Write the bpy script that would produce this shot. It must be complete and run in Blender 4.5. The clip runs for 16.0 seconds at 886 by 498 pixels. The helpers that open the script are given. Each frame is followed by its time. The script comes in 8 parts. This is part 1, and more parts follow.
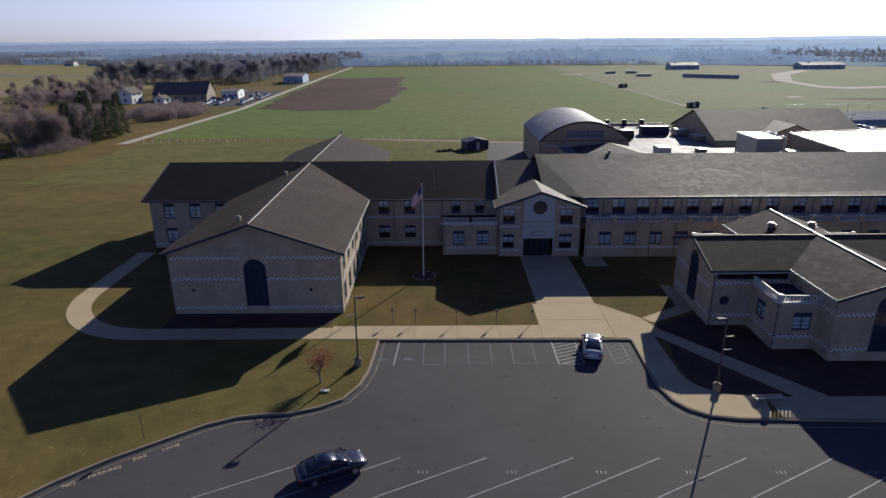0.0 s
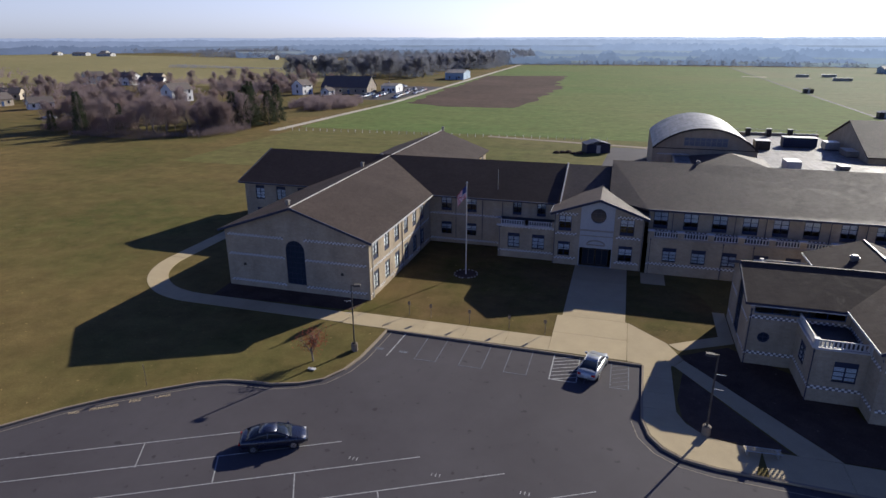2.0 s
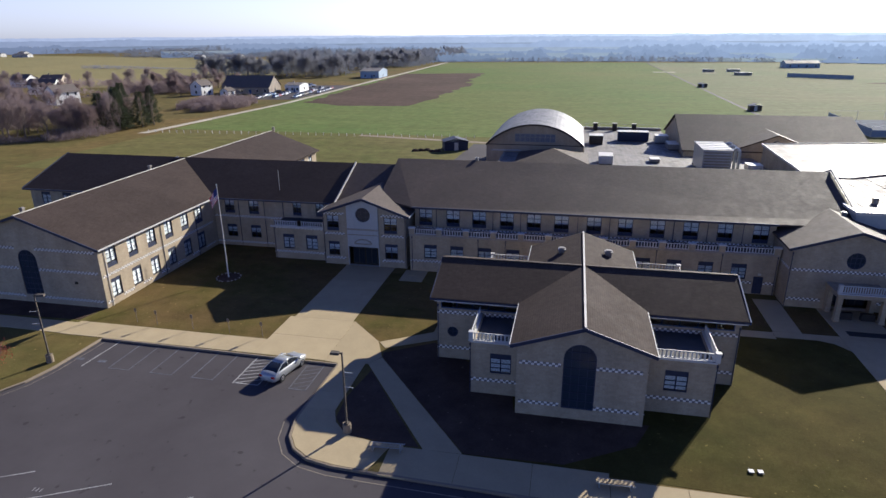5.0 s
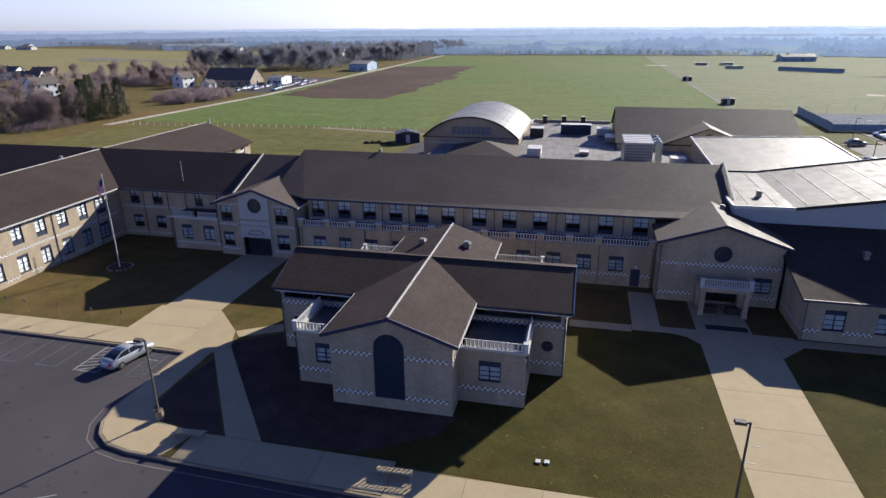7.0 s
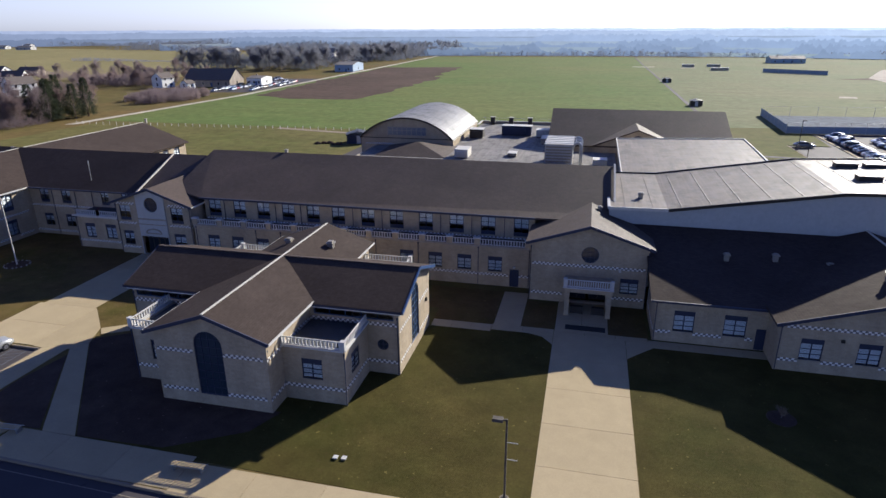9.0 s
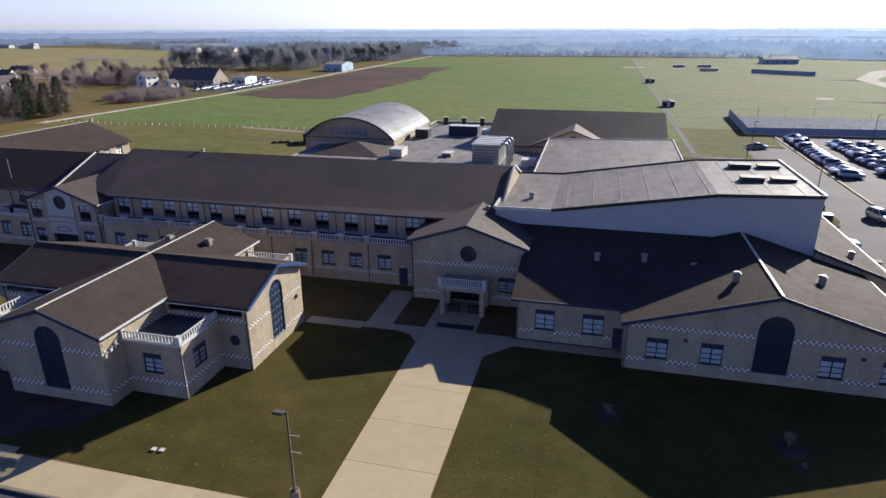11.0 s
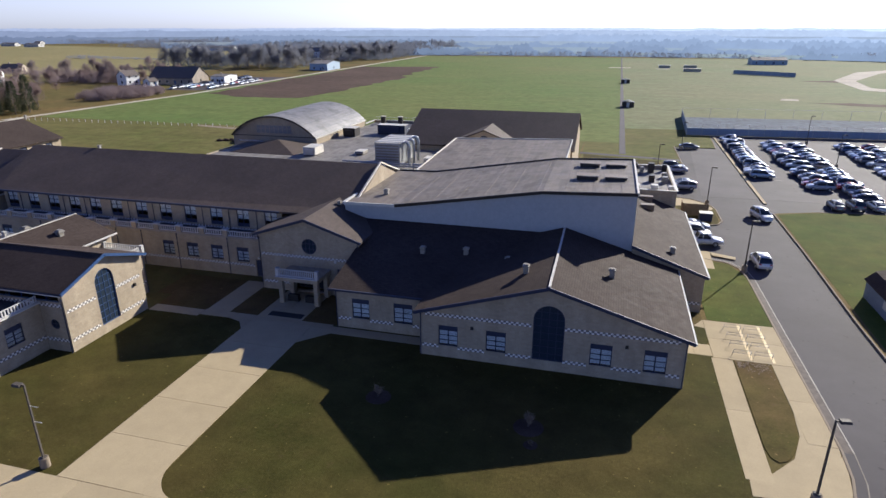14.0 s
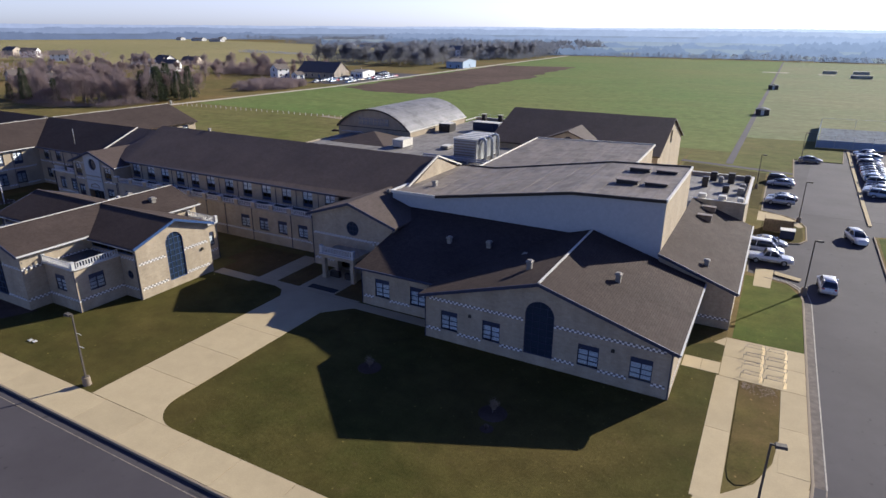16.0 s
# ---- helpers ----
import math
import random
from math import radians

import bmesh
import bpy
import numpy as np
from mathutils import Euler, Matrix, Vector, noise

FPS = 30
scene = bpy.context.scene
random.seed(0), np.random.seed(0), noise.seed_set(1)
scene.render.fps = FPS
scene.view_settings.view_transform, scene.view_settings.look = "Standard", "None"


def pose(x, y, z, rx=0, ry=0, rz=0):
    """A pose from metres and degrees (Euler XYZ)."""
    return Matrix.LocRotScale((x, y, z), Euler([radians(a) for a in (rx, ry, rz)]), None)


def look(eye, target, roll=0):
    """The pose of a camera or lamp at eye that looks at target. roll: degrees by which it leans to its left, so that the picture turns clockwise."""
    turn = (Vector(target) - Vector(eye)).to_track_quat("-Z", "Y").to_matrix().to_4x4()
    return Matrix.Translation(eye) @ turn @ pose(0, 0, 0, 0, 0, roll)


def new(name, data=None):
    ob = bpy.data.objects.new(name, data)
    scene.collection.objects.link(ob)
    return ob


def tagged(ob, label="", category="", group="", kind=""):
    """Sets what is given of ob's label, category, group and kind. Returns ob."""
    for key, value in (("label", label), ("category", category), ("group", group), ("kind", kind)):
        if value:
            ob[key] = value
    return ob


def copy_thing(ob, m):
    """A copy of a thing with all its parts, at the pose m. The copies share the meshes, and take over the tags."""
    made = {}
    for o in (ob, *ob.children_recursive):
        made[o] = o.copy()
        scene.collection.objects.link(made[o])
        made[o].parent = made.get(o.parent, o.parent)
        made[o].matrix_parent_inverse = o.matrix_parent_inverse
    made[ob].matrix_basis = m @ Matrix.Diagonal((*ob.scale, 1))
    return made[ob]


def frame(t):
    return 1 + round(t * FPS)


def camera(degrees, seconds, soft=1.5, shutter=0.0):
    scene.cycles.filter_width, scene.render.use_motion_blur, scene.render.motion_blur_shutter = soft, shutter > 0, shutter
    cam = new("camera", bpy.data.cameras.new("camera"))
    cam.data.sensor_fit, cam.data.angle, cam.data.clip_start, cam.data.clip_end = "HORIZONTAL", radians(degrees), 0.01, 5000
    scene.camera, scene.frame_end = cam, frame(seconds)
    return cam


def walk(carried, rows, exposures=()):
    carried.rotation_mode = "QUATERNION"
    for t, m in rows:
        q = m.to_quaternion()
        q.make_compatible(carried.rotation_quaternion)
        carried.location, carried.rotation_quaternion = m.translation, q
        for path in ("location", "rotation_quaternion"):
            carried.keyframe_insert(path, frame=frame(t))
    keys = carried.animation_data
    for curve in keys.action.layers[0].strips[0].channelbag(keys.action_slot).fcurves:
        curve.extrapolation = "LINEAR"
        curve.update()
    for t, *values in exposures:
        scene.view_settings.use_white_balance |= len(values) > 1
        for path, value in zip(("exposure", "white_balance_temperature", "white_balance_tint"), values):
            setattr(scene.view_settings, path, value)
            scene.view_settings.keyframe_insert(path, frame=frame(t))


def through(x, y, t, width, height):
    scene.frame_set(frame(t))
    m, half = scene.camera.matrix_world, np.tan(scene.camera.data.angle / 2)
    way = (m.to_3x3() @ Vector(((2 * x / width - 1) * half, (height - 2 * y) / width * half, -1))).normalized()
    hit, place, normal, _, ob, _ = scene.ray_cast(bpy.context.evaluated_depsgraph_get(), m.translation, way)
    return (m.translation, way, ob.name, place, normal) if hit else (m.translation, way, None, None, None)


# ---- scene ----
cam = camera(72.0, 16.0)
# seconds, eye and target in metres, roll in degrees
PATH = [
    (0, (-0.09, -0.63, 27.72), (-0.169, 18.279, 21.192), -0.45),
    (0.5, (3.57, -0.60, 27.72), (1.900, 18.232, 21.190), -0.42),
    (1, (7.10, -0.22, 27.78), (4.089, 18.439, 21.235), -0.25),
    (1.5, (10.70, 0.36, 27.80), (6.370, 18.758, 21.246), -0.18),
    (2, (14.41, 1.27, 27.76), (9.059, 19.385, 21.196), -0.15),
    (2.5, (18.23, 2.29, 27.78), (12.772, 20.370, 21.196), -0.21),
    (3, (22.16, 3.42, 27.79), (17.480, 21.707, 21.188), -0.39),
    (3.5, (25.71, 4.52, 27.81), (21.507, 22.924, 21.206), -0.39),
    (4, (29.50, 5.49, 27.82), (25.499, 23.940, 21.218), -0.44),
    (4.5, (33.41, 6.41, 27.85), (29.505, 24.877, 21.242), -0.49),
    (7, (51.72, 10.17, 27.48), (47.509, 28.495, 20.653), -0.45),
    (7.5, (55.23, 10.81, 27.46), (50.982, 29.125, 20.649), -0.44),
    (8, (58.67, 11.51, 27.43), (54.383, 29.819, 20.623), -0.42),
    (8.5, (62.10, 12.14, 27.46), (57.772, 30.439, 20.655), -0.35),
    (9, (65.44, 12.71, 27.49), (61.077, 31.001, 20.692), -0.32),
    (11.5, (81.71, 15.66, 27.66), (77.073, 33.890, 20.852), -0.15),
    (12, (84.92, 16.27, 27.81), (80.228, 34.487, 21.001), -0.07),
    (12.5, (88.03, 16.66, 27.89), (83.269, 34.852, 21.086), -0.09),
    (13, (91.02, 16.72, 27.94), (86.249, 34.914, 21.137), -0.08),
    (13.5, (94.04, 16.63, 27.97), (89.197, 34.803, 21.149), -0.07),
    (14, (96.98, 16.56, 27.99), (92.098, 34.718, 21.163), -0.07),
    (14.5, (99.82, 16.62, 27.98), (94.518, 34.656, 21.159), -0.03),
    (15, (102.85, 16.80, 28.11), (96.736, 34.574, 21.268), 0.04),
    (15.5, (105.71, 17.25, 28.12), (97.628, 34.211, 21.269), 0.34),
    (16, (108.81, 17.98, 28.14), (99.851, 34.496, 21.278), 0.36),
]
walk(cam, [(t, look(eye, target, roll)) for t, eye, target, roll in PATH],
     exposures=[(0.0, 0.36, 5170, 12), (1.0, 0.46, 5170, 12), (2.0, 0.64, 5170, 12), (3.0, 0.82, 5170, 12), (4.5, 0.94, 5170, 12), (16.0, 0.99, 5170, 12)])

# ---- light ----
SUN_AZ, SUN_EL = 28.8, 23.4          # degrees from +y towards +x, and above the horizon
world = bpy.data.worlds.new("sky")
scene.world = world
world.use_nodes = True
wn, wl = world.node_tree.nodes, world.node_tree.links
sky = wn.new("ShaderNodeTexSky")
sky.sky_type, sky.sun_disc = "NISHITA", False
sky.sun_elevation, sky.sun_rotation = radians(SUN_EL), radians(SUN_AZ)
sky.air_density, sky.dust_density, sky.ozone_density = 0.42, 0.5, 1.8
wn["Background"].inputs["Strength"].default_value = 0.081
# pale haze near the horizon, clear blue aloft
veil = wn.new("ShaderNodeHueSaturation")
wl.new(sky.outputs["Color"], veil.inputs["Color"])
way, way_xyz, rise = wn.new("ShaderNodeTexCoord"), wn.new("ShaderNodeSeparateXYZ"), wn.new("ShaderNodeValToRGB")
wl.new(way.outputs["Generated"], way_xyz.inputs[0])
wl.new(way_xyz.outputs["Z"], rise.inputs["Fac"])
rise.color_ramp.elements.new(0.13)
for el, (p, c) in zip(rise.color_ramp.elements, ((0.02, (1.08, 0.94, 0.85)), (0.13, (1.1, 1.05, 1.03)), (0.34, (0.36, 0.48, 0.98)))):
    el.position, el.color = p, (*c, 1)
clear = wn.new("ShaderNodeMapRange")
clear.inputs["From Min"].default_value, clear.inputs["From Max"].default_value = -0.3, 0.6
clear.inputs["To Min"].default_value, clear.inputs["To Max"].default_value = 0.66, 0.32
wl.new(way_xyz.outputs["Y"], clear.inputs["Value"])
wl.new(clear.outputs["Result"], veil.inputs["Saturation"])
tint = wn.new("ShaderNodeMix")
tint.data_type, tint.blend_type = "RGBA", "MULTIPLY"
tint.inputs[0].default_value = 1.0
wl.new(veil.outputs["Color"], tint.inputs[6])
wl.new(rise.outputs["Color"], tint.inputs[7])
wl.new(tint.outputs[2], wn["Background"].inputs["Color"])
sun = new("sun", bpy.data.lights.new("sun", "SUN"))
sun.data.energy, sun.data.angle, sun.data.color = 5.2, radians(0.5), (1.0, 0.82, 0.55)
_az, _el = radians(SUN_AZ), radians(SUN_EL)
TO_SUN = Vector((math.sin(_az) * math.cos(_el), math.cos(_az) * math.cos(_el), math.sin(_el)))
sun.matrix_world = look(tuple(TO_SUN * 300), (0, 0, 0))

# ---- materials ----
class Nodes:
    """Small helper that chains shader nodes for one material."""

    def __init__(self, name, rough=0.7, metal=0.0):
        self.mat = bpy.data.materials.new(name)
        self.mat.use_nodes = True
        self.n, self.l = self.mat.node_tree.nodes, self.mat.node_tree.links
        self.b = self.n["Principled BSDF"]
        self.b.inputs["Roughness"].default_value = rough
        self.b.inputs["Metallic"].default_value = metal
        self.pos = self.n.new("ShaderNodeNewGeometry").outputs["Position"]

    def put(self, socket, value):
        if isinstance(value, bpy.types.NodeSocket):
            self.l.new(value, socket)
        elif hasattr(socket.default_value, "__len__") and not hasattr(value, "__len__"):
            socket.default_value = [value] * len(socket.default_value)
        elif hasattr(value, "__len__") and len(socket.default_value) == 4 and len(value) == 3:
            socket.default_value = (*value, 1)
        else:
            socket.default_value = value

    def noise(self, scale, detail=4, rough=0.55, vec=None, stretch=None):
        v = self.pos if vec is None else vec
        if stretch:
            m = self.n.new("ShaderNodeMapping")
            self.l.new(v, m.inputs["Vector"])
            m.inputs["Scale"].default_value = stretch
            v = m.outputs["Vector"]
        t = self.n.new("ShaderNodeTexNoise")
        self.l.new(v, t.inputs["Vector"])
        t.inputs["Scale"].default_value, t.inputs["Detail"].default_value, t.inputs["Roughness"].default_value = scale, detail, rough
        return t.outputs["Fac"]

    def ramp(self, fac, stops):
        r = self.n.new("ShaderNodeValToRGB")
        self.l.new(fac, r.inputs["Fac"])
        e = r.color_ramp.elements
        while len(e) < len(stops):
            e.new(0.5)
        for el, (p, c) in zip(e, stops):
            el.position = p
            el.color = (*c, 1) if hasattr(c, "__len__") else (c, c, c, 1)
        return r.outputs["Color"]

    def mix(self, fac, a, b, kind="MIX"):
        m = self.n.new("ShaderNodeMix")
        m.data_type, m.blend_type = "RGBA", kind
        self.put(m.inputs[0], fac)
        self.put(m.inputs[6], a)
        self.put(m.inputs[7], b)
        return m.outputs[2]

    def maths(self, op, a, b=0.0):
        m = self.n.new("ShaderNodeMath")
        m.operation = op
        self.put(m.inputs[0], a)
        self.put(m.inputs[1], b)
        return m.outputs[0]

    def vec(self, x, y, z):
        c = self.n.new("ShaderNodeCombineXYZ")
        for s, v in zip(c.inputs, (x, y, z)):
            self.put(s, v)
        return c.outputs[0]

    def xyz(self):
        s = self.n.new("ShaderNodeSeparateXYZ")
        self.l.new(self.pos, s.inputs[0])
        return s.outputs

    def bricks(self, vec, w, h, c1, c2, mortar, size=0.01, offset=0.5):
        t = self.n.new("ShaderNodeTexBrick")
        t.offset = offset
        self.l.new(vec, t.inputs["Vector"])
        self.put(t.inputs["Color1"], c1)
        self.put(t.inputs["Color2"], c2)
        self.put(t.inputs["Mortar"], mortar)
        t.inputs["Scale"].default_value, t.inputs["Mortar Size"].default_value = 1.0, size
        t.inputs["Brick Width"].default_value, t.inputs["Row Height"].default_value = w, h
        return t.outputs

    def random(self):
        return self.n.new("ShaderNodeObjectInfo").outputs["Random"]

    def island(self):
        return self.n.new("ShaderNodeNewGeometry").outputs["Random Per Island"]

    def done(self, color, rough=None, bump=None, dist=0.02, strength=0.5, spec=0.5):
        self.b.inputs["Specular IOR Level"].default_value = spec
        self.put(self.b.inputs["Base Color"], color)
        if rough is not None:
            self.put(self.b.inputs["Roughness"], rough)
        if bump is not None:
            k = self.n.new("ShaderNodeBump")
            k.inputs["Strength"].default_value, k.inputs["Distance"].default_value = strength, dist
            self.l.new(bump, k.inputs["Height"])
            self.l.new(k.outputs["Normal"], self.b.inputs["Normal"])
        return self.mat


def plain(name, c, rough=0.6, metal=0.0, vary=0.12, scale=3.0, fine=40.0):
    """Paint, metal or plastic with faint stains and a fine grain."""
    k = Nodes(name, rough, metal)
    dark = tuple(v * (1 - vary) for v in c)
    lite = tuple(min(1, v * (1 + vary)) for v in c)
    col = k.ramp(k.noise(scale), [(0.3, dark), (0.7, lite)])
    return k.done(col, k.ramp(k.noise(fine), [(0.3, max(0.05, rough - 0.1)), (0.7, min(1, rough + 0.1))]), k.noise(fine * 2), 0.003, 0.3)


def brick_material(name, c1, c2, mortar):
    k = Nodes(name, 0.85)
    x, y, z = k.xyz()
    v = k.vec(k.maths("ADD", x, y), z, 0.0)
    o = k.bricks(v, 0.4, 0.2, c1, c2, mortar, 0.012)
    stain = k.ramp(k.noise(0.6, 6, 0.65, stretch=(1, 1, 0.35)), [(0.3, 0.78), (0.7, 1.08)])
    col = k.mix(1.0, o["Color"], stain, "MULTIPLY")
    col = k.mix(1.0, col, k.ramp(k.noise(9), [(0.25, 0.85), (0.75, 1.1)]), "MULTIPLY")
    h = k.maths("ADD", k.maths("MULTIPLY", o["Fac"], -1.0), k.maths("MULTIPLY", k.noise(30), 0.5))
    return k.done(col, 0.88, h, 0.004, 0.25, 0.12)


def shingle_material(name, c1, c2, rough=0.62, spec=0.15):
    k = Nodes(name, rough)
    x, y, z = k.xyz()
    w = k.vec(k.maths("ADD", x, y), k.maths("MULTIPLY", z, 2.4), 0.0)
    o = k.bricks(w, 0.35, 0.15, c1, c2, tuple(v_ * 0.55 for v_ in c1), 0.01)
    col = k.mix(1.0, o["Color"], k.ramp(k.noise(0.18, 6, 0.6), [(0.3, 0.82), (0.7, 1.15)]), "MULTIPLY")
    col = k.mix(1.0, col, k.ramp(k.noise(2.2, 5, 0.7), [(0.3, 0.85), (0.7, 1.12)]), "MULTIPLY")
    streak = k.noise(1.2, 6, 0.75)
    rg = k.ramp(streak, [(0.38, rough - 0.06), (0.58, rough + 0.04)])
    return k.done(col, rg, k.maths("ADD", o["Fac"], k.maths("MULTIPLY", k.noise(25), 0.8)), 0.008, 0.4, spec)


BRICK = brick_material("tan_block", (0.44, 0.365, 0.258), (0.378, 0.31, 0.218), (0.375, 0.333, 0.262))
BASE_BLOCK = brick_material("grey_block", (0.36, 0.31, 0.26), (0.31, 0.27, 0.22), (0.30, 0.27, 0.23))
STONE = brick_material("light_stone", (0.38, 0.335, 0.28), (0.34, 0.30, 0.25), (0.32, 0.29, 0.25))
PALE_PANEL = plain("pale_stucco", (0.43, 0.425, 0.41), 0.85, vary=0.06)
CHECK = plain("white_block", (0.74, 0.71, 0.66), 0.8, vary=0.08)
SLATE_BLOCK = plain("slate_block", (0.16, 0.145, 0.14), 0.8, vary=0.15)
SHINGLE = shingle_material("brown_shingle", (0.064, 0.049, 0.0425), (0.053, 0.0405, 0.0355), 0.82, 0.08)
SHINGLE_GREY = shingle_material("grey_shingle", (0.09, 0.067, 0.055), (0.074, 0.055, 0.046), 0.72, 0.27)
NAVY = plain("navy_metal", (0.02, 0.026, 0.06), 0.65, 0.0)
BRONZE = plain("weathered_bronze", (0.075, 0.063, 0.05), 0.75, 0.0, vary=0.25, scale=2.0)
BLUE_TRIM = plain("blue_trim", (0.045, 0.085, 0.20), 0.4, 0.1)
WHITE = plain("white_paint", (0.5, 0.49, 0.47), 0.55, vary=0.06)
CREAM = plain("cream_metal", (0.6, 0.57, 0.5), 0.5, 0.2, vary=0.1)
DARK = plain("dark_bronze", (0.035, 0.03, 0.028), 0.45, 0.4)
STEEL = plain("galvanised_steel", (0.42, 0.43, 0.44), 0.4, 0.8)
BROWN_METAL = plain("brown_metal", (0.17, 0.135, 0.105), 0.55, 0.1, vary=0.2)
TIMBER = plain("brown_timber", (0.17, 0.115, 0.068), 0.85, vary=0.3, scale=4.0)
VENT = plain("weathered_metal", (0.27, 0.25, 0.22), 0.5, 0.4)
BLIND = plain("white_blind", (0.66, 0.67, 0.68), 0.7, vary=0.05, scale=1.0)
RUBBER = plain("rubber", (0.02, 0.02, 0.02), 0.8)
CHROME = plain("wheel_alloy", (0.5, 0.5, 0.52), 0.3, 0.9)
# base colour darkened to carry the deep shadow on the terraces
TERRACE = plain("shadowed_terrace_membrane", (0.05, 0.05, 0.053), 0.8, vary=0.2, scale=1.2)
DRY_STEM = plain("dry_stem", (0.22, 0.17, 0.12), 0.9, vary=0.3, scale=6)
BARK_CHIP = plain("dry_leaf", (0.2, 0.15, 0.1), 0.9, vary=0.4, scale=6)
YELLOW_STRIP = plain("fresh_yellow_paint", (0.66, 0.5, 0.24), 0.7, vary=0.2, scale=3)
YELLOW_PAINT = plain("yellow_paint", (0.45, 0.36, 0.2), 0.75, vary=0.25, scale=4)
WORN_CREAM = plain("worn_line_paint", (0.19, 0.165, 0.13), 0.85, vary=0.35, scale=4)
GUTTER_DIRT = plain("gutter_dirt", (0.1, 0.08, 0.068), 0.9, vary=0.3, scale=2)
WORN_WHITE = plain("worn_cream_paint", (0.3, 0.275, 0.24), 0.8, vary=0.25, scale=4)
LINE_PAINT = plain("white_road_paint", (0.27, 0.27, 0.27), 0.8, vary=0.35, scale=5)
WORN_BLUE = plain("worn_blue_paint", (0.09, 0.097, 0.12), 0.8, vary=0.4, scale=3)


def glass_material(name, tint=(0.75, 0.8, 0.85)):
    k = Nodes(name, 0.03)
    k.b.inputs["Transmission Weight"].default_value = 1.0
    k.b.inputs["IOR"].default_value = 1.35
    return k.done(tint)


GLASS = glass_material("window_glass")
WINDOW_TINT = plain("dusty_blue_glass", (0.13, 0.15, 0.19), 0.25, vary=0.1)
# blue of the reflected sky put into the arch pane colour
ARCH_GLASS = plain("sky_tinted_glass", (0.026, 0.036, 0.054), 0.06, vary=0.05)
DARK_GLASS = plain("tinted_glass", (0.02, 0.025, 0.035), 0.08, vary=0.05)


def asphalt_material(name="asphalt", gain=1.0):
    k = Nodes(name, 0.9)
    col = k.ramp(k.noise(0.08, 7, 0.6), [(0.3, (0.056 * gain, 0.05 * gain, 0.055 * gain)), (0.7, (0.078 * gain, 0.071 * gain, 0.077 * gain))])
    col = k.mix(1.0, col, k.ramp(k.noise(0.35, 5, 0.65), [(0.3, 0.96), (0.72, 1.05)]), "MULTIPLY")
    col = k.mix(1.0, col, k.ramp(k.noise(30, 3, 0.8), [(0.2, 0.93), (0.8, 1.07)]), "MULTIPLY")
    spots = k.ramp(k.noise(1.4, 2, 0.4), [(0.24, 0.62), (0.30, 1.0)])
    return k.done(k.mix(1.0, col, spots, "MULTIPLY"), k.ramp(k.noise(3), [(0.3, 0.79), (0.7, 0.85)]), k.noise(120, 3), 0.004, 0.2, 0.15)


def concrete_material(name="concrete", c=(0.41, 0.335, 0.205)):
    k = Nodes(name, 0.85)
    col = k.ramp(k.noise(0.5, 7, 0.65), [(0.3, tuple(v * 0.92 for v in c)), (0.7, tuple(v * 1.06 for v in c))])
    col = k.mix(1.0, col, k.ramp(k.random(), [(0.0, 0.95), (1.0, 1.04)]), "MULTIPLY")
    col = k.mix(1.0, col, k.ramp(k.noise(14, 4, 0.7), [(0.25, 0.88), (0.75, 1.08)]), "MULTIPLY")
    return k.done(col, 0.86, k.noise(60), 0.006, 0.35, 0.12)


def grass_material(name, a, b, c, big=0.018):
    """Winter lawn: a green and b straw patches, c bare earth flecks."""
    k = Nodes(name, 0.95)
    col = k.mix(k.ramp(k.noise(big, 6, 0.62), [(0.38, 0.0), (0.62, 1.0)]), a, b)
    col = k.mix(k.ramp(k.noise(0.22, 6, 0.68), [(0.42, 0.0), (0.75, 0.65)]), col, b)
    col = k.mix(k.ramp(k.noise(0.9, 5, 0.7), [(0.60, 0.0), (0.78, 0.7)]), col, c)
    col = k.mix(1.0, col, k.ramp(k.noise(5.5, 4, 0.8), [(0.25, 0.8), (0.75, 1.2)]), "MULTIPLY")
    col = k.mix(1.0, col, k.ramp(k.noise(0.12, 4, 0.6, stretch=(0.4, 1.0, 1)), [(0.3, 0.9), (0.7, 1.1)]), "MULTIPLY")
    col = k.mix(1.0, col, k.ramp(k.noise(0.33, 6, 0.7), [(0.3, 0.74), (0.7, 1.24)]), "MULTIPLY")
    col = k.mix(k.ramp(k.noise(2.6, 2, 0.5), [(0.70, 0.0), (0.74, 0.6)]), col, tuple(min(0.4, v * 2.6) for v in b))      # dead leaves and tufts
    col = k.mix(k.ramp(k.noise(3.4, 3, 0.6), [(0.26, 0.5), (0.34, 0.0)]), col, tuple(v * 0.45 for v in a))
    h = k.maths("ADD", k.noise(18, 4, 0.8), k.maths("MULTIPLY", k.noise(2.5), 1.2))
    return k.done(col, 0.95, h, 0.05, 0.45, 0.06)


ASPHALT = asphalt_material()
# lighter asphalt tone, also used for paths
PALE_ASPHALT = asphalt_material("pale_asphalt", 1.2)
CONCRETE = concrete_material()
KERB = concrete_material("kerb_concrete", (0.25, 0.205, 0.15))
GROUND = grass_material("winter_grass", (0.09, 0.087, 0.026), (0.15, 0.107, 0.041), (0.146, 0.095, 0.043))
LAWN = grass_material("lawn_grass", (0.049, 0.0475, 0.0115), (0.076, 0.06, 0.0175), (0.079, 0.053, 0.025), 0.05)
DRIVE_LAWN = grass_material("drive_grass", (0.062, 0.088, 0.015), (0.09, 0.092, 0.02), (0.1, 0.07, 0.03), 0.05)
COURT_LAWN = grass_material("court_grass", (0.08, 0.07, 0.018), (0.125, 0.085, 0.034), (0.13, 0.085, 0.048), 0.08)
FIELD = grass_material("green_field", (0.1, 0.15, 0.04), (0.138, 0.155, 0.05), (0.165, 0.15, 0.062), 0.006)
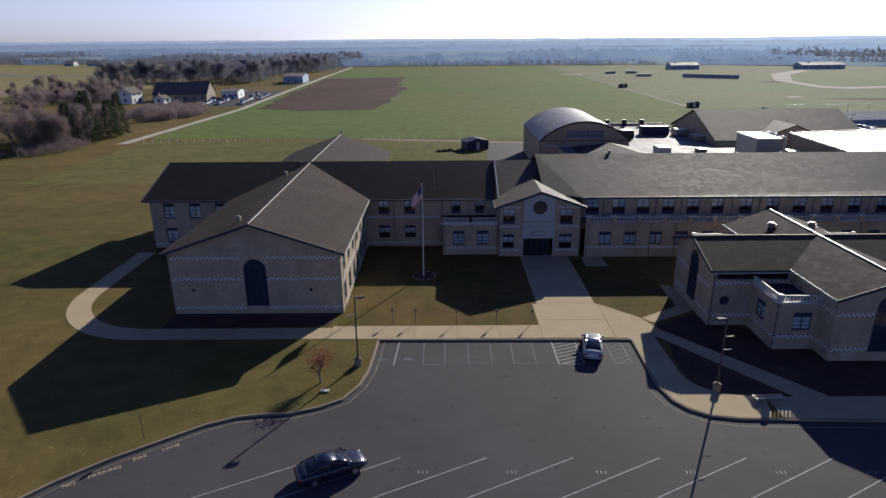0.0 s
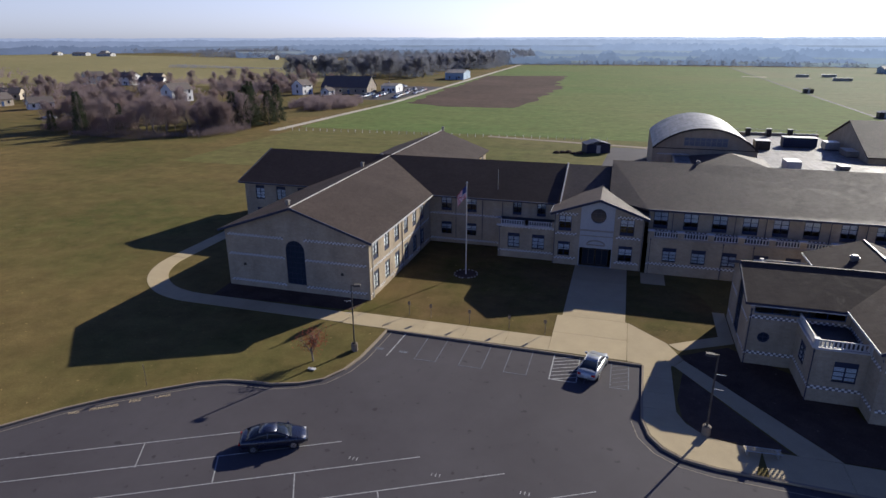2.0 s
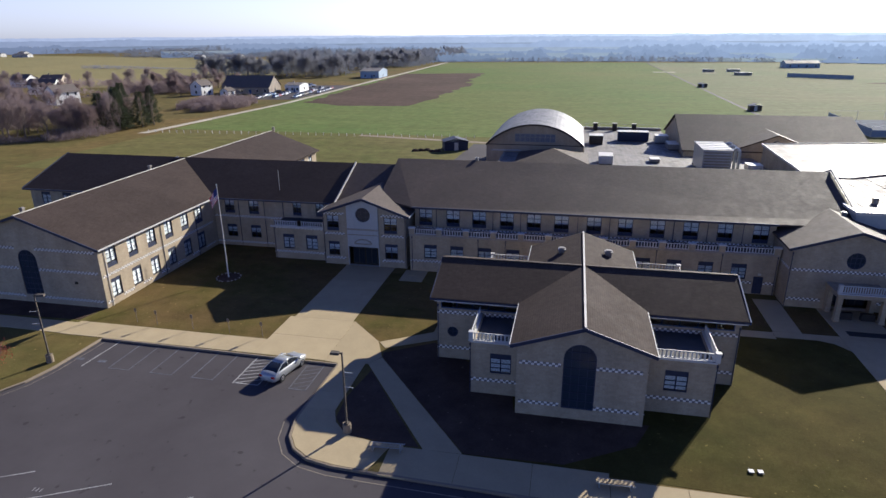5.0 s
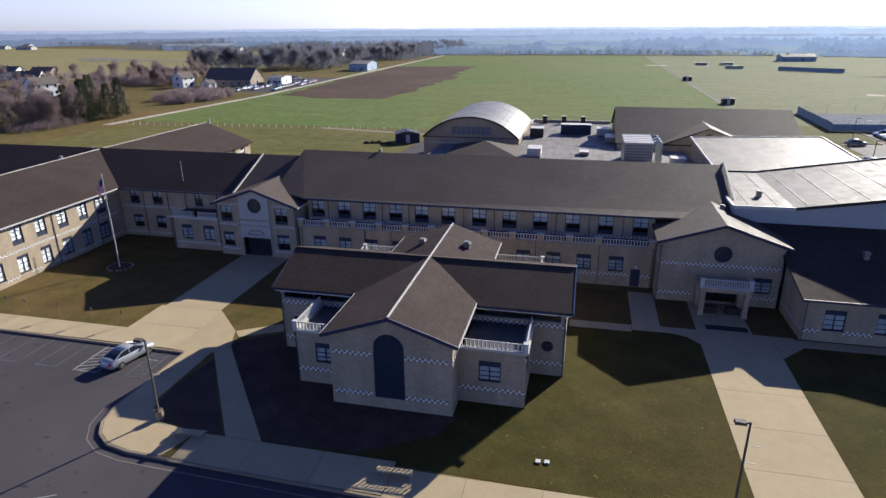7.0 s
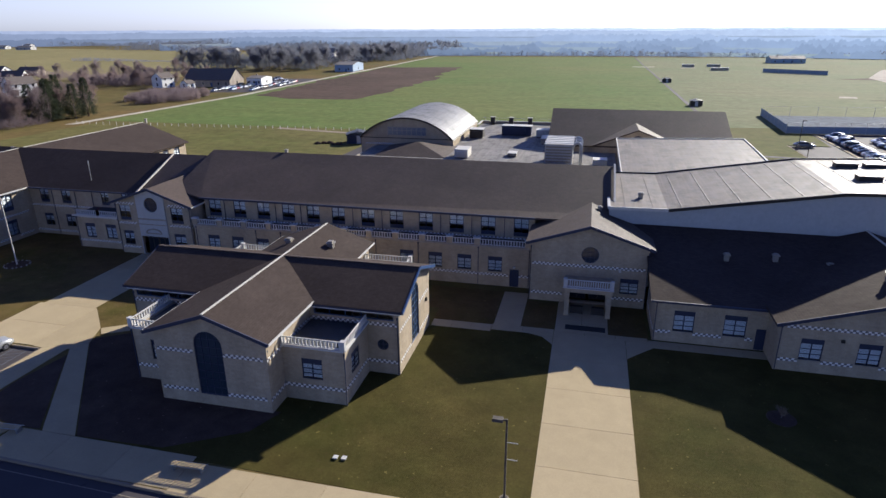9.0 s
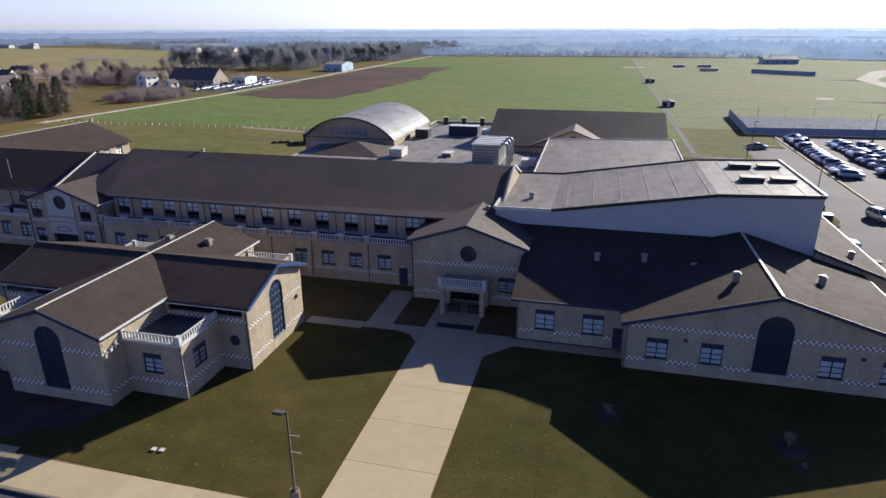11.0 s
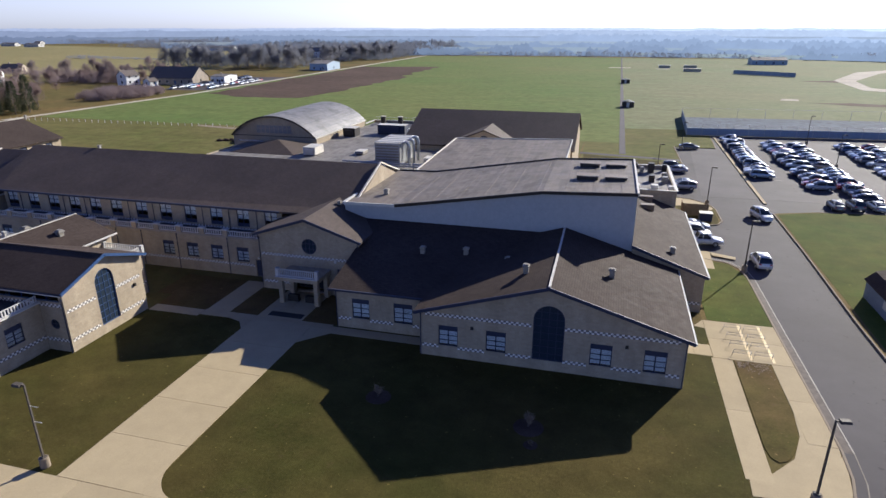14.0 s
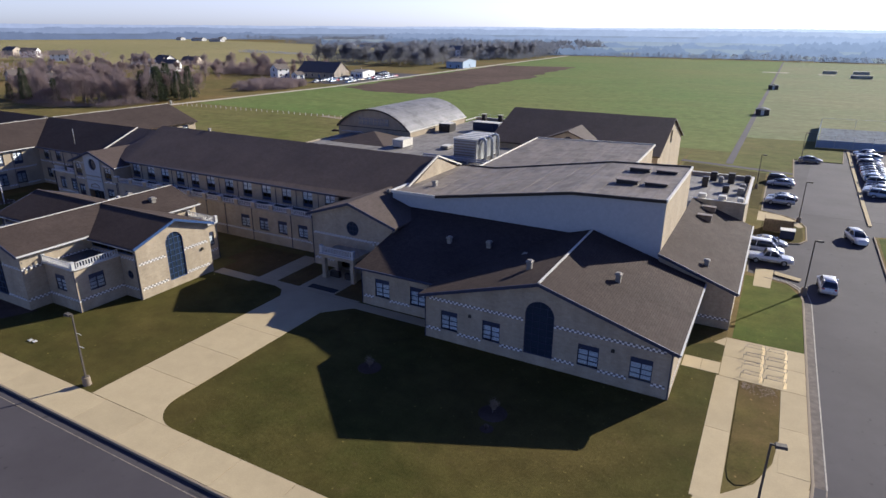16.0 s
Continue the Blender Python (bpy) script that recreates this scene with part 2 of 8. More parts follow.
# olive grass lifted paler and bluer, distance haze put into its colour
PLAYING = grass_material("hazed_playing_grass", (0.148, 0.18, 0.086), (0.182, 0.184, 0.098), (0.192, 0.178, 0.102), 0.01)
FIELD_EDGE = grass_material("meadow_grass", (0.10, 0.108, 0.03), (0.14, 0.122, 0.045), (0.14, 0.105, 0.05), 0.02)
STRAW = grass_material("straw_field", (0.25, 0.215, 0.10), (0.20, 0.18, 0.08), (0.2, 0.16, 0.09), 0.004)
PLOUGH = grass_material("ploughed_soil", (0.068, 0.047, 0.037), (0.095, 0.066, 0.052), (0.12, 0.088, 0.07), 0.02)
MULCH = grass_material("dark_mulch", (0.066, 0.046, 0.036), (0.084, 0.06, 0.046), (0.07, 0.058, 0.028), 0.3)
GRAVEL = grass_material("pale_gravel", (0.48, 0.44, 0.37), (0.4, 0.36, 0.3), (0.34, 0.3, 0.24), 0.03)


def membrane_material(name, c, rough, spec=0.3):
    k = Nodes(name, rough)
    col = k.ramp(k.noise(0.25, 7, 0.65), [(0.3, tuple(v * 0.78 for v in c)), (0.7, tuple(v * 1.15 for v in c))])
    col = k.mix(1.0, col, k.ramp(k.noise(1.3, 6, 0.75, stretch=(1.6, 0.07, 1)), [(0.32, 0.72), (0.68, 1.2)]), "MULTIPLY")
    col = k.mix(1.0, col, k.ramp(k.noise(0.55, 3, 0.5, stretch=(1, 0.6, 1)), [(0.40, 0.74), (0.47, 1.0)]), "MULTIPLY")
    return k.done(col, k.ramp(k.noise(0.8, 5), [(0.3, rough - 0.12), (0.7, rough + 0.14)]), k.noise(8), 0.02, 0.3, spec)


MEMBRANE = membrane_material("grey_roof_membrane", (0.175, 0.15, 0.128), 0.6, 0.26)
PALE_ROOF = membrane_material("pale_flat_roof", (0.205, 0.19, 0.175), 0.65, 0.25)
METAL_ROOF = membrane_material("barrel_roof_metal", (0.2, 0.195, 0.195), 0.55, 0.3)

# ---- building helpers ----
def part(name, bm, material, parent=None, label="", m=None):
    """Links a bmesh, or a ready mesh, as one mesh object under a thing or part."""
    if isinstance(bm, bmesh.types.BMesh):
        data = bpy.data.meshes.new(name)
        bmesh.ops.recalc_face_normals(bm, faces=bm.faces)
        bm.to_mesh(data)
        bm.free()
    else:
        data = bm
    if material is not None and not data.materials:
        data.materials.append(material)
    ob = new(name, data)
    if m is not None:
        ob.matrix_world = m
    if parent is not None:
        ob.parent = parent
    if label:
        ob["label"] = label
    return ob


def thing(name, label, category, group="", m=None, kind=""):
    ob = new(name)
    ob.empty_display_size = 0.3
    if m is not None:
        ob.matrix_world = m
    return tagged(ob, label, category, group, kind)


def box(bm, x0, x1, y0, y1, z0, z1, taper=0.0):
    v = [bm.verts.new(c) for c in ((x0, y0, z0), (x1, y0, z0), (x1, y1, z0), (x0, y1, z0),
                                   (x0 + taper, y0 + taper, z1), (x1 - taper, y0 + taper, z1), (x1 - taper, y1 - taper, z1), (x0 + taper, y1 - taper, z1))]
    for f in ((3, 2, 1, 0), (4, 5, 6, 7), (0, 1, 5, 4), (1, 2, 6, 5), (2, 3, 7, 6), (3, 0, 4, 7)):
        bm.faces.new([v[i] for i in f])
    return v


def boxes(*specs):
    bm = bmesh.new()
    for s in specs:
        box(bm, *s)
    return bm


def tube(bm, a, b, r0, r1, n=8):
    a, b = Vector(a), Vector(b)
    q = (b - a).to_track_quat("Z", "Y").to_matrix()
    rings = []
    for p, r in ((a, r0), (b, r1)):
        rings.append([bm.verts.new(p + q @ Vector((r * math.cos(2 * math.pi * i / n), r * math.sin(2 * math.pi * i / n), 0))) for i in range(n)])
    for i in range(n):
        bm.faces.new((rings[0][i], rings[0][(i + 1) % n], rings[1][(i + 1) % n], rings[1][i]))
    bm.faces.new(rings[0][::-1])
    bm.faces.new(rings[1])


def slab(bm, pts, drop):
    """A flat piece with the given top outline and thickness."""
    top = [bm.verts.new(p) for p in pts]
    low = [bm.verts.new((p[0], p[1], p[2] - drop)) for p in pts]
    bm.faces.new(top)
    bm.faces.new(low[::-1])
    n = len(pts)
    for i in range(n):
        bm.faces.new((low[i], low[(i + 1) % n], top[(i + 1) % n], top[i]))


def sheet(name, outline, z, drop, material, label, holes=(), kind="structure"):
    """A ground sheet with holes, filled between its outlines."""
    bm = bmesh.new()
    edges = []
    for loop in (outline, *holes):
        vs = [bm.verts.new((x, y, z)) for x, y in loop]
        edges += [bm.edges.new((vs[i], vs[(i + 1) % len(vs)])) for i in range(len(vs))]
    bmesh.ops.triangle_fill(bm, edges=edges, use_beauty=True)
    if drop:
        g = bmesh.ops.extrude_face_region(bm, geom=bm.faces[:])
        for v in g["geom"]:
            if isinstance(v, bmesh.types.BMVert):
                v.co.z -= drop
    for f in bm.faces:
        if not drop and f.normal.z < 0:
            f.normal_flip()
    data = bpy.data.meshes.new(name)
    if drop:
        bmesh.ops.recalc_face_normals(bm, faces=bm.faces)
    bm.to_mesh(data)
    bm.free()
    data.materials.append(material)
    ob = new(name, data)
    return tagged(ob, label, name, "", kind)


def lattice(bm, xs, zs, y0, y1):
    """A flat grid of bars as one connected body: odd cells between the cuts are open."""
    nx, nz = len(xs) - 1, len(zs) - 1

    def solid(i, j):
        return 0 <= i < nx and 0 <= j < nz and not (i % 2 and j % 2)

    vs = {}

    def at(i, j, y):
        if (i, j, y) not in vs:
            vs[i, j, y] = bm.verts.new((xs[i], y, zs[j]))
        return vs[i, j, y]

    for i in range(nx):
        for j in range(nz):
            if not solid(i, j):
                continue
            for y in (y0, y1):
                bm.faces.new((at(i, j, y), at(i + 1, j, y), at(i + 1, j + 1, y), at(i, j + 1, y)))
            for a, b, p, q in ((i - 1, j, (i, j), (i, j + 1)), (i + 1, j, (i + 1, j), (i + 1, j + 1)), (i, j - 1, (i, j), (i + 1, j)), (i, j + 1, (i, j + 1), (i + 1, j + 1))):
                if not solid(a, b):
                    bm.faces.new((at(*p, y0), at(*q, y0), at(*q, y1), at(*p, y1)))


def top_at(top, u):
    for (a, za), (b, zb) in zip(top, top[1:]):
        if a <= u <= b:
            return za + (zb - za) * (u - a) / (b - a) if b > a else za
    return top[-1][1]


class Wall:
    """A wall from p to q, seen from the outside with p on the left, with openings through it."""

    def __init__(self, parent, p, q, top, z0=0.0, openings=(), thick=0.35, material=None, name="wall", label=""):
        p, q = Vector((*p, 0)), Vector((*q, 0))
        self.p, self.u = p, (q - p).normalized()
        self.n = Vector((self.u.y, -self.u.x, 0))
        self.L, self.parent, self.z0 = (q - p).length, parent, z0
        L = self.L
        if not hasattr(top, "__len__"):
            top = [(0, top), (L, top)]
        self.top, self.openings = top, openings
        e = 0.005          # ends held back a little, so that corners do not share a plane
        cuts = {e, L - e} | {min(max(a, e), L - e) for a, _ in top}
        for kind, a, b, c, d in openings:
            cuts |= {a, b}
            if kind != "rect":
                cuts |= {(a + b) / 2 + (b - a) / 2 * math.cos(math.pi * i / 12) for i in range(13)}
        cuts = sorted(cuts)
        cuts = [c for i, c in enumerate(cuts) if i == 0 or c - cuts[i - 1] > 1e-4]
        bm = bmesh.new()

        def at(u, z, d):
            return bm.verts.new(self.p + self.u * u + Vector((0, 0, z)) - self.n * d)

        def quad(pts, d):
            bm.faces.new([at(u, z, d) for u, z in pts])

        for a, b in zip(cuts, cuts[1:]):
            m = (a + b) / 2
            spans, low = [], (z0, z0)
            for o in sorted((o for o in openings if o[1] < m < o[2]), key=lambda o: o[3]):
                (l0, h0), (l1, h1) = self.edge(o, a), self.edge(o, b)
                spans.append((low, (l0, l1)))
                low = (h0, h1)
            spans.append((low, (top_at(top, a), top_at(top, b))))
            for (l0, l1), (h0, h1) in spans:
                if h0 - l0 > 1e-4 or h1 - l1 > 1e-4:
                    for d in (0, thick):
                        quad([(a, l0), (b, l1), (b, h1), (a, h0)], d)
            bm.faces.new([at(a, top_at(top, a), 0), at(b, top_at(top, b), 0), at(b, top_at(top, b), thick), at(a, top_at(top, a), thick)])
        for u in (e, L - e):
            bm.faces.new([at(u, z0, 0), at(u, top_at(top, u), 0), at(u, top_at(top, u), thick), at(u, z0, thick)])
        for o in openings:
            loop = self.outline(o)
            for (ua, za), (ub, zb) in zip(loop, loop[1:] + loop[:1]):
                bm.faces.new([at(ua, za, 0), at(ub, zb, 0), at(ub, zb, thick), at(ua, za, thick)])
        bmesh.ops.remove_doubles(bm, verts=bm.verts, dist=1e-4)
        self.ob = part(name, bm, material or BRICK, parent, label)

    @staticmethod
    def edge(o, u):
        kind, a, b, c, d = o
        if kind == "rect":
            return c, d
        r = (b - a) / 2
        h = math.sqrt(max(0.0, r * r - (u - (a + b) / 2) ** 2))
        if kind == "arch":
            return c, d - r + h
        return (c + d) / 2 - h, (c + d) / 2 + h

    @staticmethod
    def outline(o):
        kind, a, b, c, d = o
        if kind == "rect":
            return [(a, c), (b, c), (b, d), (a, d)]
        r, m = (b - a) / 2, (a + b) / 2
        if kind == "arch":
            return [(a, c), (b, c)] + [(m + r * math.cos(math.pi * i / 12), d - r + r * math.sin(math.pi * i / 12)) for i in range(13)]
        return [(m + r * math.cos(2 * math.pi * i / 24), (c + d) / 2 + r * math.sin(2 * math.pi * i / 24)) for i in range(24)]

    def place(self, u, z, d=0.0):
        """Pose on the wall: x along it, y into it, z up."""
        m = Matrix.Identity(4)
        m.col[0][:3], m.col[1][:3] = self.u, -self.n
        m.translation = self.p + self.u * u + Vector((0, 0, z)) - self.n * d
        return m

    def free(self, a, b, z):
        """Stretches of the wall between a and b that no opening breaks at height z."""
        out, cur = [], a
        for o in sorted((o for o in self.openings if o[3] - 0.2 < z < o[4] + 0.2), key=lambda o: o[1]):
            if o[1] > cur:
                out.append((cur, min(o[1], b)))
            cur = max(cur, o[2])
        if cur < b:
            out.append((cur, b))
        return [(p, q) for p, q in out if q - p > 0.3]

    def band(self, z, a=0.0, b=None, w=0.22, h=0.16):
        """Two courses of pale and slate blocks set chequerwise, a little proud of the wall."""
        pale, dark = bmesh.new(), bmesh.new()
        b = self.L if b is None else b
        for p, q in self.free(a, b, z):
            n = int((q - p) / w)
            for i in range(n):
                for r in (0, 1):
                    u0, z0 = p + i * w, z + (r - 1) * h
                    if z0 + h < top_at(self.top, u0) and z0 + h < top_at(self.top, min(u0 + w, self.L)):
                        box(dark if (i + r) % 2 else pale, u0 + 0.005, u0 + w - 0.005, -0.012, 0.05, z0 + 0.005, z0 + h - 0.005)
        for bm, mat, lab in ((pale, CHECK, "pale blocks in a chequered course"), (dark, SLATE_BLOCK, "slate blocks in a chequered course")):
            ob = part("checker_band", bm, mat, self.parent, lab, self.place(0, 0))
            ob["kind"] = "stuff"
        return ob

    def window(self, o, cols=2, rows=3, head=0.5, blind=0.94, recess=0.07, material=None):
        kind, a, b, c, d = o
        window(self.parent, self.place((a + b) / 2, c, recess), b - a, d - c, kind, cols, rows, head, blind, material or NAVY)


_window_cache = {}


def window(parent, m, w, h, kind="rect", cols=2, rows=3, head=0.42, blind=0.8, frame_mat=None):
    """A frame with bars, its panes, and a blind behind them."""
    key = (round(w, 2), round(h, 2), kind, cols, rows, head, blind, frame_mat.name)
    if key not in _window_cache:
        fr, pa, bl, bars = bmesh.new(), bmesh.new(), bmesh.new(), []
        t, bar = 0.07, 0.05
        if kind == "rect":
            lo, hh = (t, h - max(head, t)) if head >= 0 else (-head, h - t)
            xs, zs = [-w / 2, -w / 2 + t], [0, lo]
            for i in range(1, cols):
                x = -w / 2 + w * i / cols
                k = bar * (0.9 if i * 2 == cols else 0.6)
                xs += [x - k, x + k]
            for i in range(1, rows):
                z = lo + (hh - lo) * i / rows
                zs += [z - bar * 0.5, z + bar * 0.5]
            lattice(fr, xs + [w / 2 - t, w / 2], zs + [hh, h], 0, 0.06)
            box(pa, -w / 2 + t, w / 2 - t, 0.03, 0.038, lo, hh)
            if blind:
                box(bl, -w / 2 + t, w / 2 - t, 0.07, 0.085, hh - (hh - lo) * blind, hh)
        else:
            o = (kind, -w / 2, w / 2, 0, h)
            loop = Wall.outline(o)
            cx, cz = 0.0, (h - w / 2 if kind == "arch" else h / 2)

            def shrink(p, k):
                x, z = p
                if kind == "arch" and z < cz:
                    return (x * (1 - 2 * k / w), z + (k if z < 1e-6 else 0))
                r = math.hypot(x - cx, z - cz)
                return (cx + (x - cx) * (r - k) / r, cz + (z - cz) * (r - k) / r) if r > 1e-6 else p

            inner = [shrink(p, 0.09) for p in loop]
            n = len(loop)
            for y in (0.0, 0.1):
                A = [fr.verts.new((x, y, z)) for x, z in loop]
                B = [fr.verts.new((x, y, z)) for x, z in inner]
                for i in range(n):
                    fr.faces.new((A[i], A[(i + 1) % n], B[(i + 1) % n], B[i]))
            A = [fr.verts.new((x, 0.0, z)) for x, z in inner]
            B = [fr.verts.new((x, 0.1, z)) for x, z in inner]
            for i in range(n):
                fr.faces.new((A[i], A[(i + 1) % n], B[(i + 1) % n], B[i]))
            for i in range(1, cols):
                x = -w / 2 + w * i / cols
                lo, hi = Wall.edge(o, x)
                bars.append(boxes((x - bar / 2, x + bar / 2, 0.02, 0.08, lo + 0.06, hi - 0.06)))
            for i in range(1, rows):
                z = h * i / rows
                hw = w / 2
                if kind == "circ" or z > cz:
                    hw = math.sqrt(max(0.0, (w / 2) ** 2 - (z - cz) ** 2))
                bars.append(boxes((-hw + 0.06, hw - 0.06, 0.023, 0.077, z - bar / 2, z + bar / 2)))
            bmesh.ops.remove_doubles(fr, verts=fr.verts, dist=1e-4)
            f = [pa.verts.new((x, 0.05, z)) for x, z in inner]
            pa.faces.new(f)
            f = [pa.verts.new((x, 0.06, z)) for x, z in inner]
            pa.faces.new(f[::-1])
        out = []
        for nm, b_, mt in (("window", fr, frame_mat), ("pane", pa, GLASS if kind == "rect" else ARCH_GLASS), ("blind", bl, BLIND)):
            data = bpy.data.meshes.new(nm)
            bmesh.ops.recalc_face_normals(b_, faces=b_.faces)
            b_.to_mesh(data)
            empty = not b_.faces
            b_.free()
            data.materials.append(mt)
            out.append(None if empty else data)
        rods = []
        for b_ in bars:
            data = bpy.data.meshes.new("glazing_bar")
            b_.to_mesh(data)
            b_.free()
            data.materials.append(frame_mat)
            rods.append(data)
        _window_cache[key] = out + [rods]
    f, p, b_, rods = _window_cache[key]
    fo = part("window", f, None, parent, "", m)
    po = part("pane", p, None, fo)
    po.visible_shadow = False
    if b_:
        part("blind", b_, None, fo)
    for rod in rods:
        part("glazing_bar", rod, None, fo)
    return fo


def roof(parent, pts, material, label="", drop=0.22, name="roof"):
    bm = bmesh.new()
    slab(bm, pts, drop)
    return part(name, bm, material, parent, label)


def strip(parent, name, pts, w, h, material, label=""):
    """A square-section run (gutter, fascia, ridge cap) along points."""
    bm = bmesh.new()
    for a, b in zip(pts, pts[1:]):
        a, b = Vector(a), Vector(b)
        d = (b - a).normalized()
        s = d.cross(Vector((0, 0, 1))).normalized() * w / 2
        up = s.cross(d).normalized() * h / 2
        v = [bm.verts.new(p + i * s + j * up) for p in (a, b) for i, j in ((-1, -1), (1, -1), (1, 1), (-1, 1))]
        for f in ((0, 1, 2, 3), (7, 6, 5, 4), (0, 4, 5, 1), (1, 5, 6, 2), (2, 6, 7, 3), (3, 7, 4, 0)):
            bm.faces.new([v[i] for i in f])
    return part(name, bm, material, parent, label)


def downpipe(parent, x, y, z1, material=None):
    bm = boxes((x - 0.03, x + 0.03, y - 0.03, y + 0.03, 0.0, z1))
    box(bm, x - 0.06, x + 0.06, y - 0.05, y + 0.05, z1 - 0.25, z1 - 0.05)
    return part("downpipe", bm, material or NAVY, parent)


def balustrade(parent, a, b, z, h=0.95, post=True, step=0.3):
    """White turned balusters between a bottom and a top rail, with square posts."""
    a, b = Vector((*a, z)), Vector((*b, z))
    L = (b - a).length
    d = (b - a).normalized()
    m = Matrix.Identity(4)
    m.col[0][:3], m.col[1][:3] = d, Vector((-d.y, d.x, 0))
    m.translation = a
    n = max(2, int(L / step))
    xs = [0]
    for i in range(n):
        xs += [L * (i + 0.18) / n, L * (i + 0.82) / n]
    bm = bmesh.new()
    lattice(bm, xs + [L], [0.04, 0.11, h - 0.08, h], -0.045, 0.045)
    ob = part("balustrade", bm, WHITE, parent, "white balustrade with closely set balusters", m)
    if post:
        for x in (0, L):
            part("post", boxes((x - 0.17, x + 0.17, -0.17, 0.17, -0.05, h + 0.04), (x - 0.2, x + 0.2, -0.2, 0.2, h + 0.04, h + 0.1)), WHITE if post is True else post, ob)
    return ob


def roof_vent(parent, x, y, z, w=0.5, h=0.8):
    v = part("roof_vent", boxes((x - w / 2, x + w / 2, y - w / 2, y + w / 2, z - 0.35, z + h * 0.7)), VENT, parent, "grey metal roof vent")
    bm = boxes((x - w * 0.7, x + w * 0.7, y - w * 0.7, y + w * 0.7, z + h * 0.72, z + h * 0.85), (x - w * 0.45, x + w * 0.45, y - w * 0.45, y + w * 0.45, z + h * 0.85, z + h))
    part("cowl", bm, VENT, v)
    return v

# ---- ground, roads, kerbs and walks ----
def arc(cx, cy, r, a0, a1, n=10):
    return [(cx + r * math.cos(radians(a0 + (a1 - a0) * i / n)), cy + r * math.sin(radians(a0 + (a1 - a0) * i / n))) for i in range(n + 1)]


WEST_KERB = [(-38.0, -60.0), (-37.0, 5.0), (-33.5, 21.0), (-31.0, 26.2), (-29.0, 29.2), (-26.3, 32.5), (-24.0, 34.7), (-20.7, 37.2), (-18.4, 38.9), (-16.3, 39.9),
             (-14.2, 40.25), (-12.4, 40.35), (-10.1, 41.2), (-8.5, 42.3), (-7.4, 44.4), (-6.9, 46.8), (-6.7, 50.0), (-6.6, 52.6)]
MID_KERB = [(-6.6, 52.6), (17.8, 52.35)]
EAST_KERB = [(17.8, 52.35), (17.65, 46.0), (17.65, 43.8), (18.1, 41.9), (19.0, 40.6), (20.4, 39.7), (22.4, 39.3), (25.0, 39.2), (40.0, 38.8), (81.0, 38.5)] + arc(95.4, 58.0, 19.5, -90, 0)
DRIVE_KERB = [(114.9, 58.0), (114.7, 77.0), (114.6, 90.5), (114.2, 93.5), (113.0, 95.3), (110.5, 96.2)]
LOADING = [(108.6, 97.0), (108.6, 111.0), (112.5, 111.2), (114.3, 112.0), (115.2, 114.0), (115.2, 121.0), (114.4, 124.0), (112.2, 126.3), (108.9, 127.6), (108.9, 156.2), (113.4, 156.8), (113.4, 178.0)]
LOT_EDGE = [(123.0, 178.0), (124.2, 197.0), (250.0, 208.0), (250.0, 130.0), (141.9, 124.6), (130.5, 123.0)]
ROAD_EAST = [(123.6, 120.5), (123.4, 102.0), (122.8, 80.0), (122.8, 60.0), (123.2, 38.0), (123.5, -60.0)]
hole = WEST_KERB + MID_KERB[1:] + EAST_KERB[1:] + DRIVE_KERB[1:] + LOADING + LOT_EDGE + ROAD_EAST
R = 4200.0
sheet("ground", [(-R, -R), (R, -R), (R, R), (-R, R)], 0.0, 0.0, GROUND, "flat winter grassland, green and straw coloured, to the horizon", [hole])
sheet("road", [(-45, -64), (131, -64), (131, 119), (255, 119), (255, 215), (104, 215), (104, 60), (100, 60), (-45, 60)], -0.13, 0.0, ASPHALT, "worn dark grey asphalt of car park and driveways")


def kerb(pts, label="pale concrete kerb beside the asphalt", w=0.2):
    bm = bmesh.new()
    n = len(pts)
    prof = []
    for i, p in enumerate(pts):
        a, b = Vector(pts[max(0, i - 1)]), Vector(pts[min(n - 1, i + 1)])
        d = (b - a).normalized()
        s = Vector((-d.y, d.x))
        p = Vector(p)
        ring = []
        for off, z in ((-0.02, -0.2), (-0.02, 0.0), (0.02, 0.045), (w - 0.03, 0.05), (w, 0.02), (w, -0.2)):
            q = p + s * off
            ring.append(bm.verts.new((q.x, q.y, z)))
        prof.append(ring)
    for r0, r1 in zip(prof, prof[1:]):
        for j in range(5):
            bm.faces.new((r0[j], r0[j + 1], r1[j + 1], r1[j]))
    return tagged(part("kerb", bm, KERB), label, "kerb", "", "structure")


for line in (WEST_KERB, MID_KERB, EAST_KERB, DRIVE_KERB, LOADING, LOT_EDGE, ROAD_EAST):
    kerb(line)

LIFT = 0.03


def patch(name, pts, material, label, z=0.016, category="", wide=0.0):
    """Planted or bare surface lying just over the ground."""
    if wide:
        cx, cy = sum(p[0] for p in pts) / len(pts), sum(p[1] for p in pts) / len(pts)
        pts = [(x + math.copysign(wide, x - cx), y + math.copysign(wide, y - cy)) for x, y in pts]
    bm = bmesh.new()
    slab(bm, [(x, y, z) for x, y in pts], 0.05)
    return tagged(part(name, bm, material), label, category or name, "", "structure")


patch("lawn", [(-11.0, 55.6), (9.5, 55.7), (9.9, 76.0), (6.4, 77.0), (-0.4, 77.0), (-0.4, 80.8), (-11.0, 80.8)], COURT_LAWN, "short green-brown lawn in the school's front court", wide=0.3)
patch("lawn", [(16.6, 61.2), (20.2, 57.3), (25.0, 60.1), (25.3, 66.0), (24.0, 70.0), (18.2, 74.4), (16.5, 74.4)], COURT_LAWN, "small lawn with pebbly edge beside the plaza", wide=0.3)
